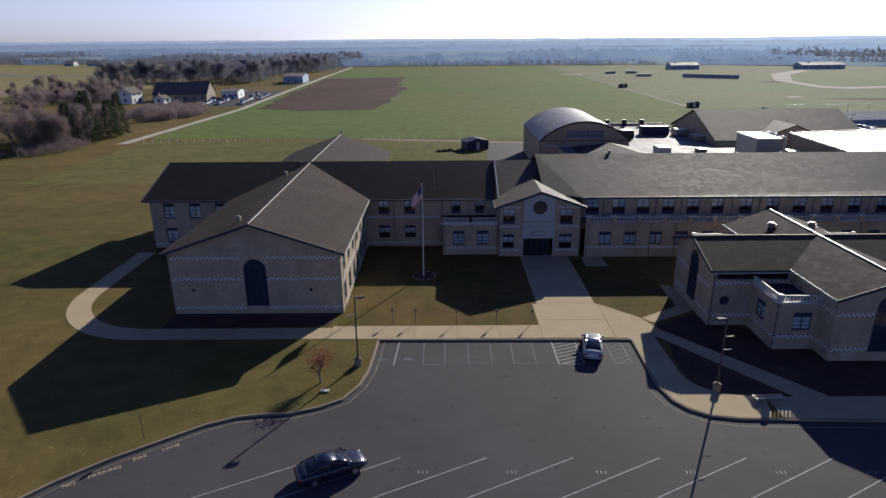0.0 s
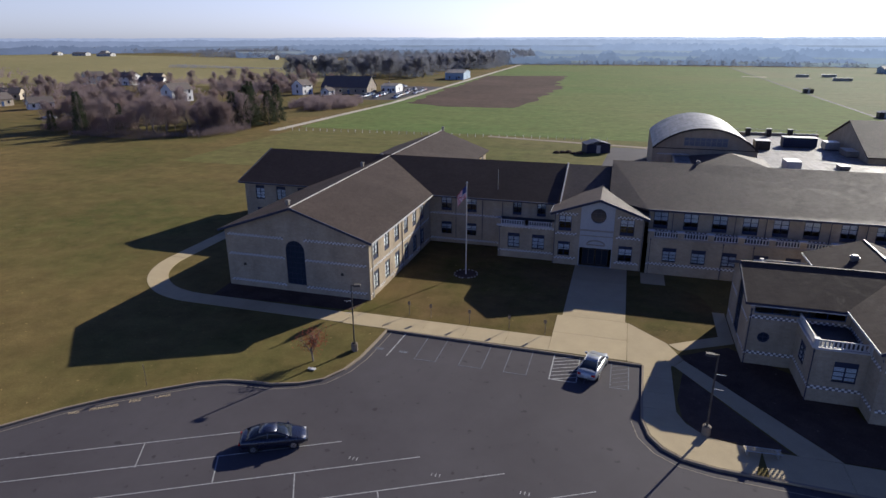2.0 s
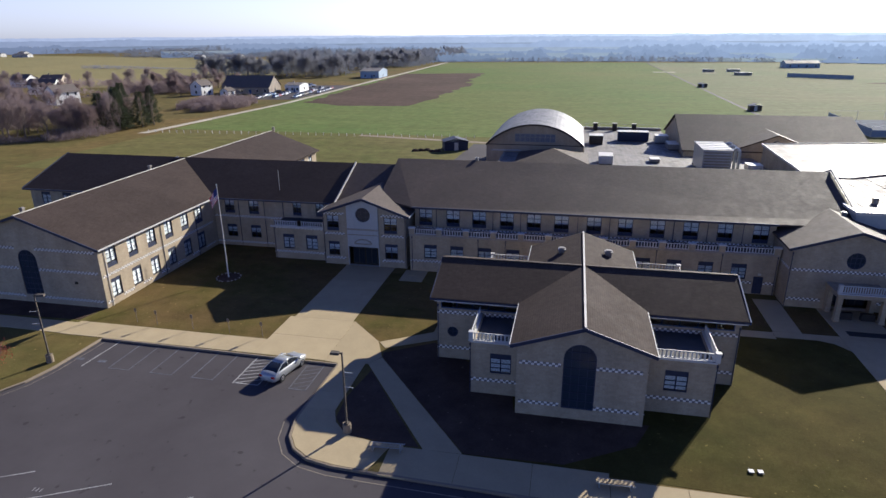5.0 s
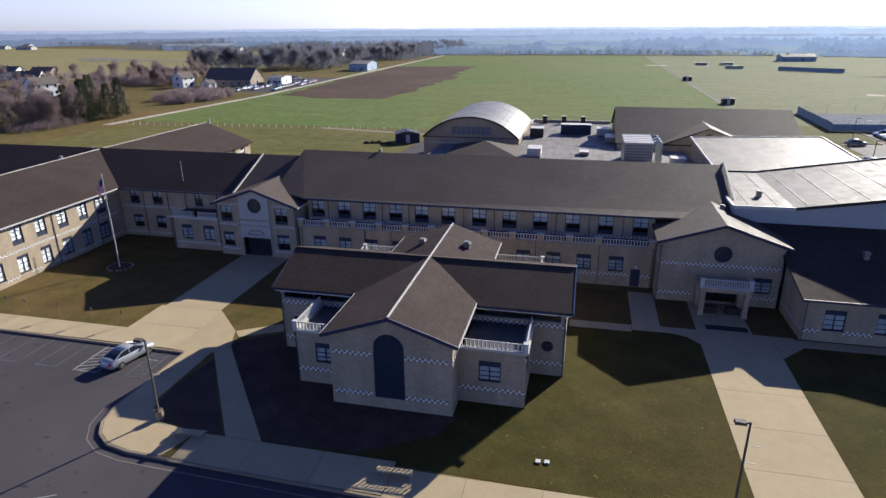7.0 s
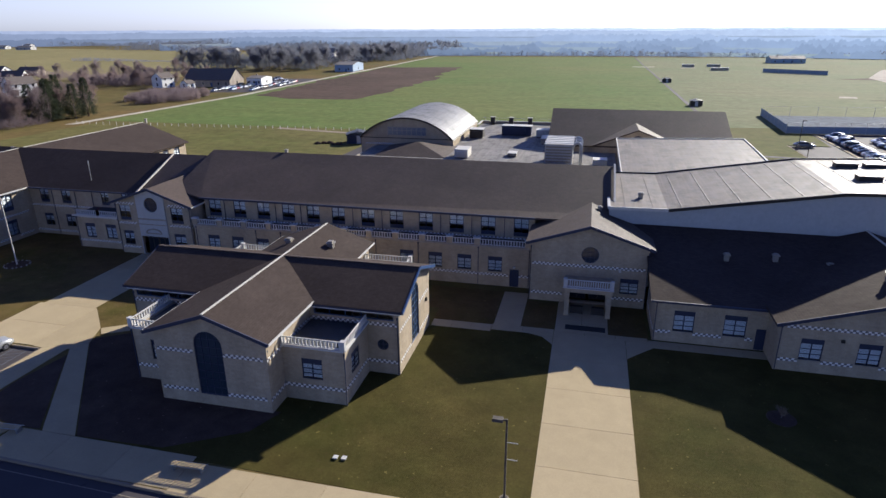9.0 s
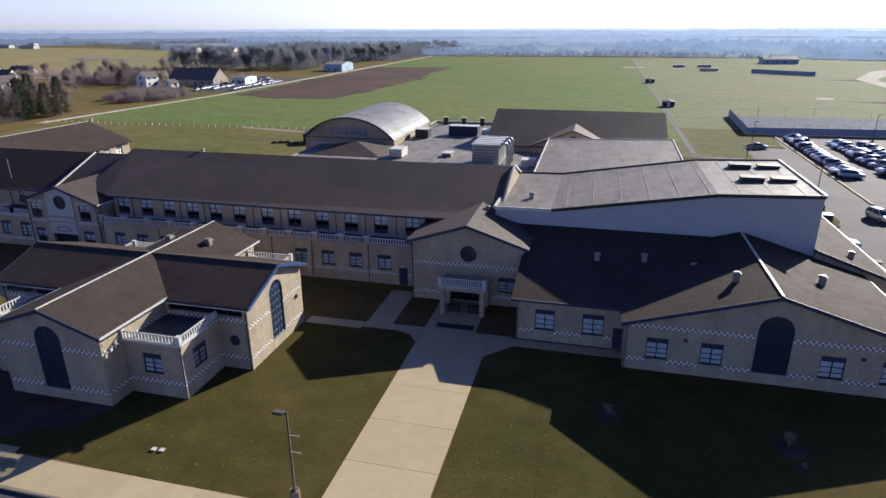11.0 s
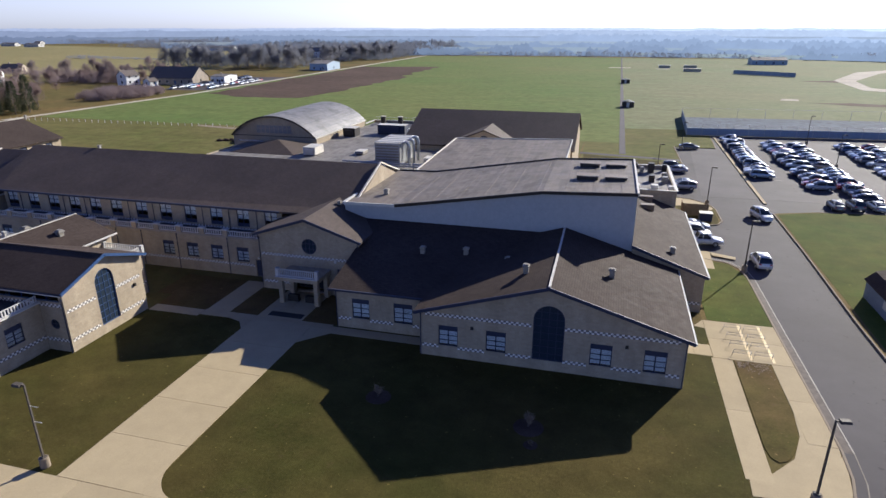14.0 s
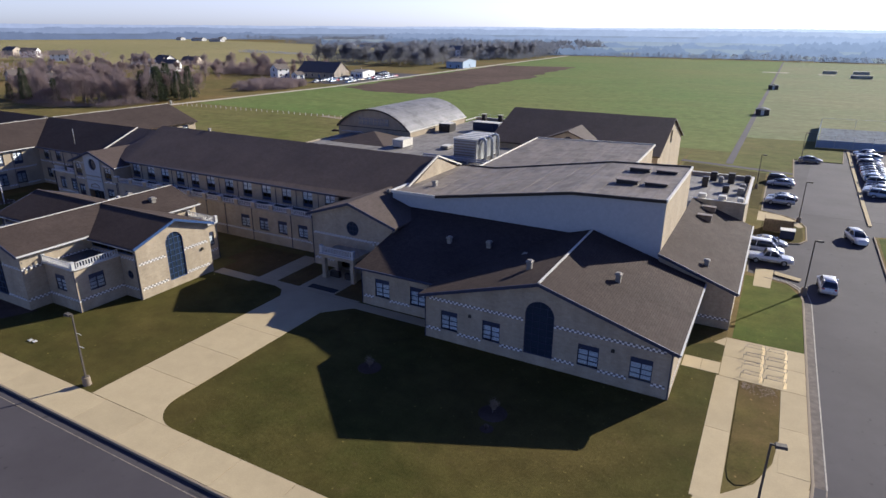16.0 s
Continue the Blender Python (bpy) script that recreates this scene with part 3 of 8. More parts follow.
patch("lawn", [(31.3, 42.5), (63.5, 41.8), (63.4, 63.2), (62.3, 64.8), (61.0, 65.1), (52.3, 64.6), (40.0, 64.6), (40.0, 56.0), (30.0, 50.0)], LAWN, "mown green lawn round the brick pavilion", wide=0.3)
patch("lawn", [(70.6, 41.6), (96.0, 41.5), (104.5, 47.0), (107.6, 52.0), (107.6, 69.4), (104.2, 69.6), (104.2, 63.0), (83.0, 63.4), (83.0, 64.8), (72.6, 64.6), (70.5, 62.0)], LAWN, "broad mown green lawn before the school hall", wide=0.3)
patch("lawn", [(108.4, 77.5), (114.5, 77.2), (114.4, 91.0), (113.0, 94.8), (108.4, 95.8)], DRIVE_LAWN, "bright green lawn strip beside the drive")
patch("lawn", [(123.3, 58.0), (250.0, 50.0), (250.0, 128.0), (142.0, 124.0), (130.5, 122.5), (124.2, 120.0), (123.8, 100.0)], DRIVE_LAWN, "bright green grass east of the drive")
patch("mulch_bed", [(-29.0, 55.3), (-12.0, 55.9), (-11.2, 59.4), (-29.3, 59.4)], MULCH, "dark mulch bed along the brick gable wall", 0.022)
patch("mulch_bed", [(21.2, 52.0), (20.5, 47.5), (20.7, 44.8), (22.0, 43.0), (25.8, 42.4), (27.8, 42.5), (24.0, 47.9)], MULCH, "bare brown bed between two walks", 0.022)
patch("mulch_bed", [(31.1, 42.4), (38.0, 42.6), (43.0, 45.6), (44.2, 48.3), (34.0, 48.4), (33.5, 52.0), (28.0, 56.0), (25.6, 58.0), (21.3, 55.2), (21.5, 54.35)], MULCH, "bare brown soil beside the pavilion", 0.022)

# concrete walks, laid slab by slab
walks = tagged(new("pavement"), "pale buff concrete walks and plaza slabs with joints", "pavement", "", "structure")
_slab_cache = {}


def lay(x0, x1, y0, y1, sx, sy, z=LIFT):
    """A field of concrete slabs with narrow open joints."""
    nx, ny = max(1, round((x1 - x0) / sx)), max(1, round((y1 - y0) / sy))
    w, d = (x1 - x0) / nx, (y1 - y0) / ny
    key = (round(w, 3), round(d, 3))
    if key not in _slab_cache:
        bm = bmesh.new()
        box(bm, -w / 2 + 0.008, w / 2 - 0.008, -d / 2 + 0.008, d / 2 - 0.008, -0.1, 0.0, 0.006)
        data = bpy.data.meshes.new("slab")
        bmesh.ops.recalc_face_normals(bm, faces=bm.faces)
        bm.to_mesh(data)
        bm.free()
        data.materials.append(CONCRETE)
        _slab_cache[key] = data
    for i in range(nx):
        for j in range(ny):
            part("slab", _slab_cache[key], None, walks, "", pose(x0 + w * (i + 0.5), y0 + d * (j + 0.5), z + random.uniform(-0.004, 0.004)))


def slab_poly(pts, z=LIFT):
    bm = bmesh.new()
    slab(bm, [(x, y, z) for x, y in pts], 0.1)
    return part("slab", bm, CONCRETE, walks)


lay(-11.6, 9.4, 52.8, 55.65, 4.2, 2.85)                       # along the parking bays
lay(9.4, 16.5, 52.8, 60.9, 7.1, 4.05)                         # plaza
lay(9.9, 16.3, 60.9, 76.6, 6.4, 5.2)
slab_poly([(16.52, 52.75), (17.98, 52.6), (20.5, 53.0), (21.4, 54.4), (20.2, 57.2), (16.52, 60.9)])
lay(17.82, 20.3, 45.6, 52.98, 2.5, 2.45)
slab_poly([(17.8, 45.58), (17.85, 43.9), (18.3, 42.05), (19.15, 40.8), (20.5, 39.92), (22.5, 39.52), (25.0, 39.42), (25.8, 42.2), (22.2, 42.9), (20.9, 44.2), (20.3, 45.58)])
lay(25.8, 41.0, 39.1, 42.3, 5.1, 3.2, LIFT - 0.002)
lay(41.02, 95.0, 38.72, 41.7, 4.9, 2.95)
slab_poly([(20.55, 53.0), (28.2, 42.3), (31.0, 42.35), (21.45, 54.3)], LIFT + 0.004)
slab_poly([(20.3, 57.15), (21.2, 56.1), (26.3, 59.0), (26.3, 66.0), (25.1, 66.0), (25.0, 60.1)])
lay(63.6, 70.2, 41.72, 65.9, 6.6, 4.8)
lay(51.7, 57.6, 64.95, 66.4, 2.0, 1.5)
lay(57.62, 63.6, 65.4, 66.62, 3.0, 1.25)
lay(63.62, 72.2, 65.92, 66.62, 2.9, 0.7)
lay(57.7, 60.35, 66.64, 74.6, 2.65, 2.65)
lay(63.65, 68.65, 66.64, 73.2, 2.5, 2.2)
lay(72.2, 83.0, 64.9, 66.3, 2.7, 1.4)
slab_poly([(61.2, 65.38), (62.6, 64.9), (63.58, 63.6), (63.58, 65.38)])
slab_poly([(70.2, 41.7)] + arc(73.2, 44.7, 3.0, 180, 270), LIFT + 0.002)
slab_poly([(70.22, 62.4), (72.6, 64.88), (72.2, 65.9), (70.22, 65.9)])
slab_poly(arc(95.4, 58.0, 19.25, -88, -2, 16) + arc(95.4, 58.0, 16.4, -14, -88, 14))
lay(107.75, 109.55, 53.2, 69.5, 1.8, 8.2)
slab_poly([(109.6, 54.2), (108.0, 53.18), (107.9, 51.6), (111.6, 51.9), (112.8, 54.0), (113.4, 58.0), (112.7, 62.0), (112.4, 59.0), (111.4, 56.2)], LIFT - 0.003)
lay(112.72, 114.7, 58.2, 69.5, 2.0, 5.7, LIFT + 0.003)
slab_poly([(111.2, 53.8), (113.4, 55.0), (114.6, 57.4), (114.7, 58.2), (112.72, 58.2), (112.4, 57.0)], LIFT - 0.006)
lay(107.95, 114.6, 69.52, 77.3, 3.3, 3.9)
lay(17.9, 20.7, 72.4, 76.0, 2.8, 1.8)
lay(104.85, 107.93, 69.75, 71.9, 1.54, 2.15)
slab_poly([(106.95, 75.75), (107.93, 75.42), (107.93, 77.3)])
lay(-30.48, -11.62, 52.9, 55.28, 3.14, 2.38)
slab_poly(arc(-30.5, 64.9, 12.0, -90, -180, 14) + arc(-30.5, 64.9, 9.6, -180, -90, 14))
lay(-42.5, -40.1, 64.95, 79.0, 2.4, 2.4)
patch("lawn", [(109.65, 69.4), (112.65, 69.4), (112.65, 61.5), (112.2, 58.6), (111.6, 56.9), (110.9, 55.8), (110.3, 55.5), (109.85, 55.9), (109.65, 57.0)], COURT_LAWN, "worn grass island between two concrete walks", LIFT + 0.02)
patch("lawn", [(104.8, 71.9), (107.2, 71.9), (107.75, 72.1), (107.93, 72.6), (107.93, 75.4), (106.95, 75.7), (104.8, 73.8)], LAWN, "small grass corner by the wall", 0.02)
patch("lawn", [(104.8, 73.8), (106.95, 75.7), (107.93, 77.3), (107.93, 79.0), (104.8, 79.0)], COURT_LAWN, "shaded grass along the wall", 0.018)
patch("lawn", [(104.8, 60.0), (107.7, 60.0), (107.7, 69.2), (107.2, 69.72), (104.8, 69.72)], LAWN, "lawn strip beside the walk", 0.018)
for pts in ([(51.6, 66.45), (57.6, 66.45), (57.6, 74.6), (49.5, 74.6), (49.5, 69.0), (51.6, 69.0)], [(60.4, 66.7), (63.6, 66.7), (63.6, 72.8), (60.4, 72.8)], [(68.7, 66.65), (72.3, 66.65), (72.3, 73.1), (68.7, 73.1)]):
    patch("lawn", pts, COURT_LAWN, "shaded court lawn beside the entrance walk")

# low sun's glare on the lot put into a lighter base colour
patch("parking_area", [(114.0, 129.5), (254.0, 129.5), (254.0, 195.5), (118.0, 195.5)], PALE_ASPHALT, "staff car park asphalt, lightened for sun glare", -0.121)

patch("field", [(-88.0, 122.0), (90.0, 119.0), (91.5, 182.0), (-86.0, 183.0)], FIELD_EDGE, "olive green grass behind the school", 0.008)

patch("field", [(91.5, 158.0), (113.0, 158.0), (113.0, 178.0), (122.8, 178.0), (124.0, 197.0), (118.0, 198.0), (120.0, 240.0), (104.5, 240.0), (104.5, 216.0), (99.0, 216.0), (91.5, 182.0)], FIELD_EDGE, "olive grass between the school and the car park", 0.012)

# far fields and tracks
def ragged(pts, step, amp, seed=3):
    """The outline cut into short steps that wander about it."""
    out = []
    for (ax, ay), (bx, by) in zip(pts, pts[1:] + pts[:1]):
        n = max(1, int(math.hypot(bx - ax, by - ay) / step))
        for i in range(n):
            x, y = ax + (bx - ax) * i / n, ay + (by - ay) * i / n
            out.append((x + amp * noise.noise(Vector((x * 0.09, y * 0.09, seed))) * 1.6 + amp * 0.5 * noise.noise(Vector((x * 0.3, y * 0.3, seed + 2))), y + amp * noise.noise(Vector((x * 0.09, y * 0.09, seed + 9))) * 1.6))
    return out


patch("field", [(-88.0, 182.0), (100.2, 180.0), (103.5, 664.0), (-94.0, 664.0)], FIELD, "wide bright green winter field", 0.02)
patch("field", [(101.7, 205.0), (420.0, 240.0), (520.0, 664.0), (104.2, 664.0)], PLAYING, "olive green playing field paled by haze", 0.02)
patch("ploughed_field", ragged([(-79.0, 264.0), (-64.0, 257.0), (-52.0, 253.0), (-30.0, 257.0), (-27.0, 280.0), (-25.0, 322.0), (-22.0, 372.0), (-27.0, 386.0), (-31.0, 430.0), (-30.0, 482.0), (-60.0, 476.0), (-88.0, 470.0), (-84.5, 360.0), (-83.0, 311.0)], 4.0, 2.6), PLOUGH, "brown ploughed field with uneven edge", 0.045)
patch("field", [(-620.0, 300.0), (-190.0, 330.0), (-175.0, 420.0), (-250.0, 700.0), (-420.0, 790.0), (-700.0, 860.0), (-1400.0, 1060.0), (-1300.0, 560.0)], STRAW, "pale straw-coloured stubble field", 0.02)
patch("track", [(-93.2, 172.0), (-90.2, 173.0), (-85.0, 262.0), (-88.4, 380.0), (-95.0, 672.0), (-98.5, 672.0), (-91.5, 380.0), (-87.6, 262.0)], GRAVEL, "pale gravel farm track along the field", 0.07)
patch("track", [(100.0, 165.0), (101.5, 165.0), (104.3, 660.0), (103.3, 660.0)], PALE_ASPHALT, "pale path across the playing field", 0.05)
patch("track", [(91.0, 163.2), (113.2, 159.6), (113.2, 161.4), (91.0, 165.2)], PALE_ASPHALT, "concrete path behind the school", 0.04)
patch("track", [(-24.0, 177.6), (24.0, 168.5), (45.0, 169.0), (45.0, 171.5), (24.0, 171.0), (-24.0, 180.0)], KERB, "gravel lane behind the school", 0.04)
patch("track", [(8.0, 100.0), (21.0, 100.0), (21.0, 169.0), (11.5, 169.0)], ASPHALT, "asphalt service lane behind the wing", 0.03)
patch("track", [(211.0, 352.0), (221.0, 344.0), (260.0, 352.0), (330.0, 380.0), (330.0, 388.0), (260.0, 362.0), (226.0, 356.0), (219.0, 366.0), (226.0, 410.0), (262.0, 480.0), (330.0, 560.0), (322.0, 564.0), (250.0, 486.0), (216.0, 412.0)], GRAVEL, "pale curving road beyond the fields", 0.06)

# ---- the school ----
def finish(root, x, y):
    """Sets a building's origin at its base."""
    root.location = (x, y, 0)
    for child in root.children:
        child.matrix_parent_inverse = Matrix.Translation((-x, -y, 0))


def gable_top(L, eave, ridge, mid=None):
    return [(0, eave), (L / 2 if mid is None else mid, ridge), (L, eave)]


def two_storey(us, w=1.55, z=((0.75, 2.95), (4.25, 6.45))):
    return [("rect", u - w / 2, u + w / 2, a, b) for u in us for a, b in z]


# west classroom wing, its ridge running north-south
wing = thing("classroom_wing", "two-storey tan block school wing with brown shingle gable roof", "school building")
WX0, WX1, WXR, WY0, WY1, WE, WR = -29.0, -11.0, -20.05, 58.85, 116.8, 6.95, 10.0
front = Wall(wing, (WX0, WY0), (WX1, WY0), gable_top(WX1 - WX0, WE, WR - 0.15), openings=[("arch", 7.75, 10.15, 0.9, 6.2)])
front.window(front.openings[0], 4, 8)
for z in (0.75, 4.0, 6.35):
    front.band(z, 0.3, WX1 - WX0 - 0.3)
us = [1.9, 5.3, 8.6, 11.9, 15.2, 18.4]
east = Wall(wing, (WX1, WY0), (WX1, 81.0), WE, openings=two_storey(us))
for o in east.openings:
    east.window(o, head=-0.5 if o[3] > 3 else 0.42)
for z in (0.6, 3.55, 6.6):
    east.band(z, 0.2, 21.4)
for y in (59.7, 69.2, 76.3):
    downpipe(wing, WX1 + 0.06, y, WE, WHITE if y < 60 else NAVY)
us = [2.5 + 3.4 * i for i in range(16)]
west = Wall(wing, (WX0, WY1), (WX0, WY0), WE, openings=two_storey(us))
for o in west.openings:
    west.window(o, head=-0.5 if o[3] > 3 else 0.42)
backe = Wall(wing, (WX1, 97.0), (WX1, WY1), WE, openings=two_storey([1.6, 4.8, 8.0, 11.2, 13.8, 17.0]))
for o in backe.openings:
    backe.window(o)
Wall(wing, (WX1, WY1), (WX0, WY1), gable_top(WX1 - WX0, WE, WR - 0.15))
W2, R2 = 7.05, 10.3      # eaves and ridge where the wing meets the main block
for x, lab in ((WX0 - 0.55, "brown shingle slope facing west"), (WX1 + 0.55, "brown shingle slope facing east")):
    k = abs(x - WXR) / (WX1 - WXR)
    z1, z2 = WR - (WR - WE) * k + 0.15, R2 - (R2 - W2) * k + 0.15
    roof(wing, [(x, WY0 - 0.45, z1), (WXR, WY0 - 0.45, WR + 0.15), (WXR, 89.0, R2 + 0.15), (x, 89.0, z2)], SHINGLE, lab)
    roof(wing, [(x, 89.0, z2), (WXR, 89.0, R2 + 0.15), (WXR, WY1 + 0.4, R2 + 0.15), (x, WY1 + 0.4, z2)], SHINGLE, lab)
    ye, zg = (80.2, z1 + (z2 - z1) * 21.2 / 30.0) if x > WXR else (WY1 + 0.4, z2)
    strip(wing, "gutter", [(x, WY0 - 0.45, z1 - 0.1), (x, ye, zg - 0.1)], 0.14, 0.16, WHITE if x > WXR else NAVY)
    strip(wing, "bargeboard", [(x, WY0 - 0.5, z1 - 0.12), (WXR, WY0 - 0.5, WR + 0.03)], 0.1, 0.26, NAVY)
strip(wing, "ridge_cap", [(WXR, WY0 - 0.4, WR + 0.17), (WXR, 89.0, R2 + 0.17), (WXR, WY1 + 0.4, R2 + 0.17)], 0.13, 0.06, CREAM, "pale metal ridge cap")
for x, y in ((-22.0, 61.5), (-22.5, 84.0), (-21.4, 89.2), (-16.0, 91.0), (-20.0, 118.0)):
    z = WR + 0.2 - (WR - WE) * abs(x - WXR) / (WX1 - WXR)
    roof_vent(wing, x, y, z + (0.3 if y > 80 else 0), 0.36, 0.6)
for x in (-26.7, -14.3):
    part("wall_lamp", boxes((x - 0.14, x + 0.14, WY0 - 0.15, WY0 + 0.01, 2.65, 2.92, 0.02)), DARK, wing, "small dark wall lamp")
finish(wing, WXR, 88.0)

# main block, its ridge running east-west
main = thing("main_school_block", "long two-storey tan block school with dark shingle roof", "school building")
ME, MR, MY0, MY1, MYR = 7.0, 10.45, 81.0, 97.0, 89.2
us = [2.6, 6.2, 9.8]
ww = Wall(main, (-41.0, MY0), (WX0, MY0), ME, openings=two_storey(us))
for o in ww.openings:
    ww.window(o)
ww.band(6.8), ww.band(0.6)
gw = Wall(main, (-41.0, MY1), (-41.0, MY0), gable_top(16.0, ME, MR - 0.1), openings=[("rect", 7.0, 9.0, 4.2, 6.4)])
gw.window(gw.openings[0])
ops = [("rect", u - 0.75, u + 0.75, a, b) for u in (2.4, 6.0) for a, b in ((1.3, 3.1), (4.7, 6.6))] + [("rect", u - 0.6, u + 0.6, 4.8, 6.7) for u in (12.4, 15.7)]
mw = Wall(main, (WX1, MY0), (7.2, MY0), ME, openings=ops)
for o in ops:
    mw.window(o, head=-0.4 if o[3] > 4 else 0.42, blind=0.5)
for z in (0.6, 4.3, 6.85):
    mw.band(z, 0, 10.5)
for x in (-7.2, -3.4, -0.6):
    downpipe(main, x, MY0 - 0.07, ME)
Wall(main, (60.0, MY1), (-41.0, MY1), ME)
# recessed balcony block west of the entrance
ops = [("rect", 1.3, 2.85, 1.4, 3.4), ("rect", 4.5, 6.1, 1.4, 3.4)]
bal = Wall(main, (-0.4, 77.3), (6.9, 77.3), 4.35, openings=ops, label="tan block wall under a balcony")
for o in ops:
    bal.window(o)
bal.band(4.3), bal.band(1.0)
Wall(main, (-0.4, 81.0), (-0.4, 77.3), 4.35)
part("terrace", boxes((-0.5, 6.9, 77.2, 81.0, 4.35, 4.5)), TERRACE, main, "dark balcony floor")
strip(main, "coping", [(-0.6, 77.15, 4.45), (6.9, 77.15, 4.45)], 0.35, 0.22, WHITE)
for a, b in ((-0.3, 3.3), (3.3, 6.8)):
    balustrade(main, (a, 77.3), (b, 77.3), 4.5, 0.68, BRICK)
downpipe(main, -0.2, 77.22, 4.3)

# long east half: upper storey set back behind a terrace
EY, EE, ER, TY = 78.9, 7.6, 11.25, 76.1
ups = [4.9, 8.2, 11.6, 14.9, 18.2, 22.0, 25.6, 29.2, 32.9, 36.6, 40.4]
ops = [("rect", u - 0.85, u + 0.85, 5.1, 7.2) for u in ups + [1.4]]
eu = Wall(main, (18.4, EY), (60.3, EY), EE, z0=3.0, openings=ops)
for o in ops:
    eu.window(o, head=-0.45, blind=0.7)
eu.band(7.35), eu.band(4.75)
lows = [20.9, 24.2, 27.6, 31.0, 34.4, 45.9, 49.3, 52.7, 56.2]
ops = [("rect", x - 19.1, x - 17.5, 1.7, 3.5) for x in lows] + [("rect", 57.95 - 18.4, 59.0 - 18.4, 0.02, 2.1)]
el = Wall(main, (18.4, TY), (60.3, TY), 4.7, openings=ops)
for o in ops[:-1]:
    el.window(o)
el.band(1.35)
part("door", boxes((57.97, 58.98, TY + 0.1, TY + 0.17, 0.02, 2.08), (58.2, 58.75, TY + 0.07, TY + 0.1, 1.1, 1.9)), NAVY, main, "dark blue flush door with a vision panel")
part("wall_lamp", boxes((58.35, 58.6, TY - 0.2, TY, 2.3, 2.5)), CREAM, main)
part("terrace", boxes((18.4, 60.3, TY + 0.1, 78.9, 4.55, 4.7)), TERRACE, main, "dark terrace membrane")
strip(main, "coping", [(18.4, TY - 0.05, 4.72), (60.3, TY - 0.05, 4.72)], 0.4, 0.2, STONE)
xs = [18.7, 22.1, 25.4, 28.7, 32.0, 35.2, 38.4, 41.5, 44.7, 47.9, 51.1, 54.25, 59.95]
for a, b in zip(xs, xs[1:]):
    balustrade(main, (a + 0.33, TY), (b - 0.33, TY), 4.78, 0.7, False)
for x in xs:
    pier = part("pier", boxes((x - 0.33, x + 0.33, TY - 0.2, TY + 0.2, 4.7, 5.52)), BRICK, main, "tan block parapet pier")
    part("cap", boxes((x - 0.42, x + 0.42, TY - 0.29, TY + 0.29, 5.52, 5.66, 0.02)), WHITE, pier)
for x in (18.7, 26.9, 30.2, 38.6, 42.3, 47.4, 54.4, 60.1):
    downpipe(main, x, TY - 0.08, 4.6)
for x in (21.2, 28.3, 31.7, 38.5, 42.2, 49.4, 53.1, 56.9):
    downpipe(main, x, EY - 0.07, EE)
# east gable of the long block
Wall(main, (68.9, 82.0), (68.9, 97.5), [(0, 8.3), (7.9, ER), (15.5, 8.3)], z0=5.0, material=BRICK, label="tan block gable wall above the hall roof")
# roofs
roof(main, [(-41.6, 80.4, ME - 0.05), (7.2, 80.4, ME - 0.05), (7.2, MYR, MR + 0.15), (-40.8, MYR, MR + 0.15)], SHINGLE, "dark shingle front slope")
roof(main, [(-41.6, 98.0, ME - 0.05), (-40.8, MYR, MR + 0.15), (14.0, MYR, MR + 0.15), (14.0, 98.0, ME - 0.05)], SHINGLE, "dark shingle rear slope")
roof(main, [(7.2, 80.4, ME - 0.05), (18.0, 80.4, ME - 0.05), (18.0, MYR, MR + 0.15), (7.2, MYR, MR + 0.15)], SHINGLE_GREY, "grey shingle slope behind the entrance")
roof(main, [(13.3, 80.0, 7.95), (18.2, 78.3, EE + 0.02), (66.5, 78.3, EE + 0.02), (68.8, 80.0, 8.0), (68.8, 89.9, ER + 0.1), (13.3, 89.9, ER + 0.1)], SHINGLE_GREY, "long grey shingle front slope")
roof(main, [(13.3, 89.9, ER + 0.1), (68.8, 89.9, ER + 0.1), (68.8, 101.0, EE), (13.3, 101.0, EE)], SHINGLE_GREY, "long grey shingle rear slope")
strip(main, "parapet", [(7.2, 80.3, ME + 0.1), (7.2, MYR, MR + 0.22)], 0.16, 0.2, CREAM, "pale fire-wall parapet across the roof")
strip(main, "gutter", [(-41.6, 80.35, ME - 0.15), (WX0 - 0.5, 80.35, ME - 0.15)], 0.16, 0.2, NAVY)
strip(main, "gutter", [(WX1 + 0.4, 80.35, ME - 0.15), (6.6, 80.35, ME - 0.15)], 0.16, 0.2, NAVY)
strip(main, "gutter", [(18.2, 78.25, EE - 0.08), (60.4, 78.25, EE - 0.08)], 0.18, 0.24, NAVY)
strip(main, "bargeboard", [(-41.7, 80.4, ME - 0.1), (-40.9, MYR, MR + 0.1), (-41.7, 98.0, ME - 0.1)], 0.1, 0.28, NAVY)
strip(main, "parapet", [(68.9, 80.2, 8.3), (68.9, 89.9, ER + 0.35), (68.9, 99.0, 8.4)], 0.2, 0.2, CREAM)
part("antenna", boxes((-1.65, -1.59, 82.5, 82.56, 7.8, 10.6)), STEEL, main, "thin steel aerial on the roof")
roof_vent(main, 24.5, 90.3, ER, 0.36, 0.5)
finish(main, 10.0, 88.0)

# entrance gable with round window
ent = thing("entrance_gable", "gabled school entrance with pale stone centre and round window", "entrance")
NX0, NX1, NXR, NY = 6.95, 17.85, 12.35, 76.5
L = NX1 - NX0
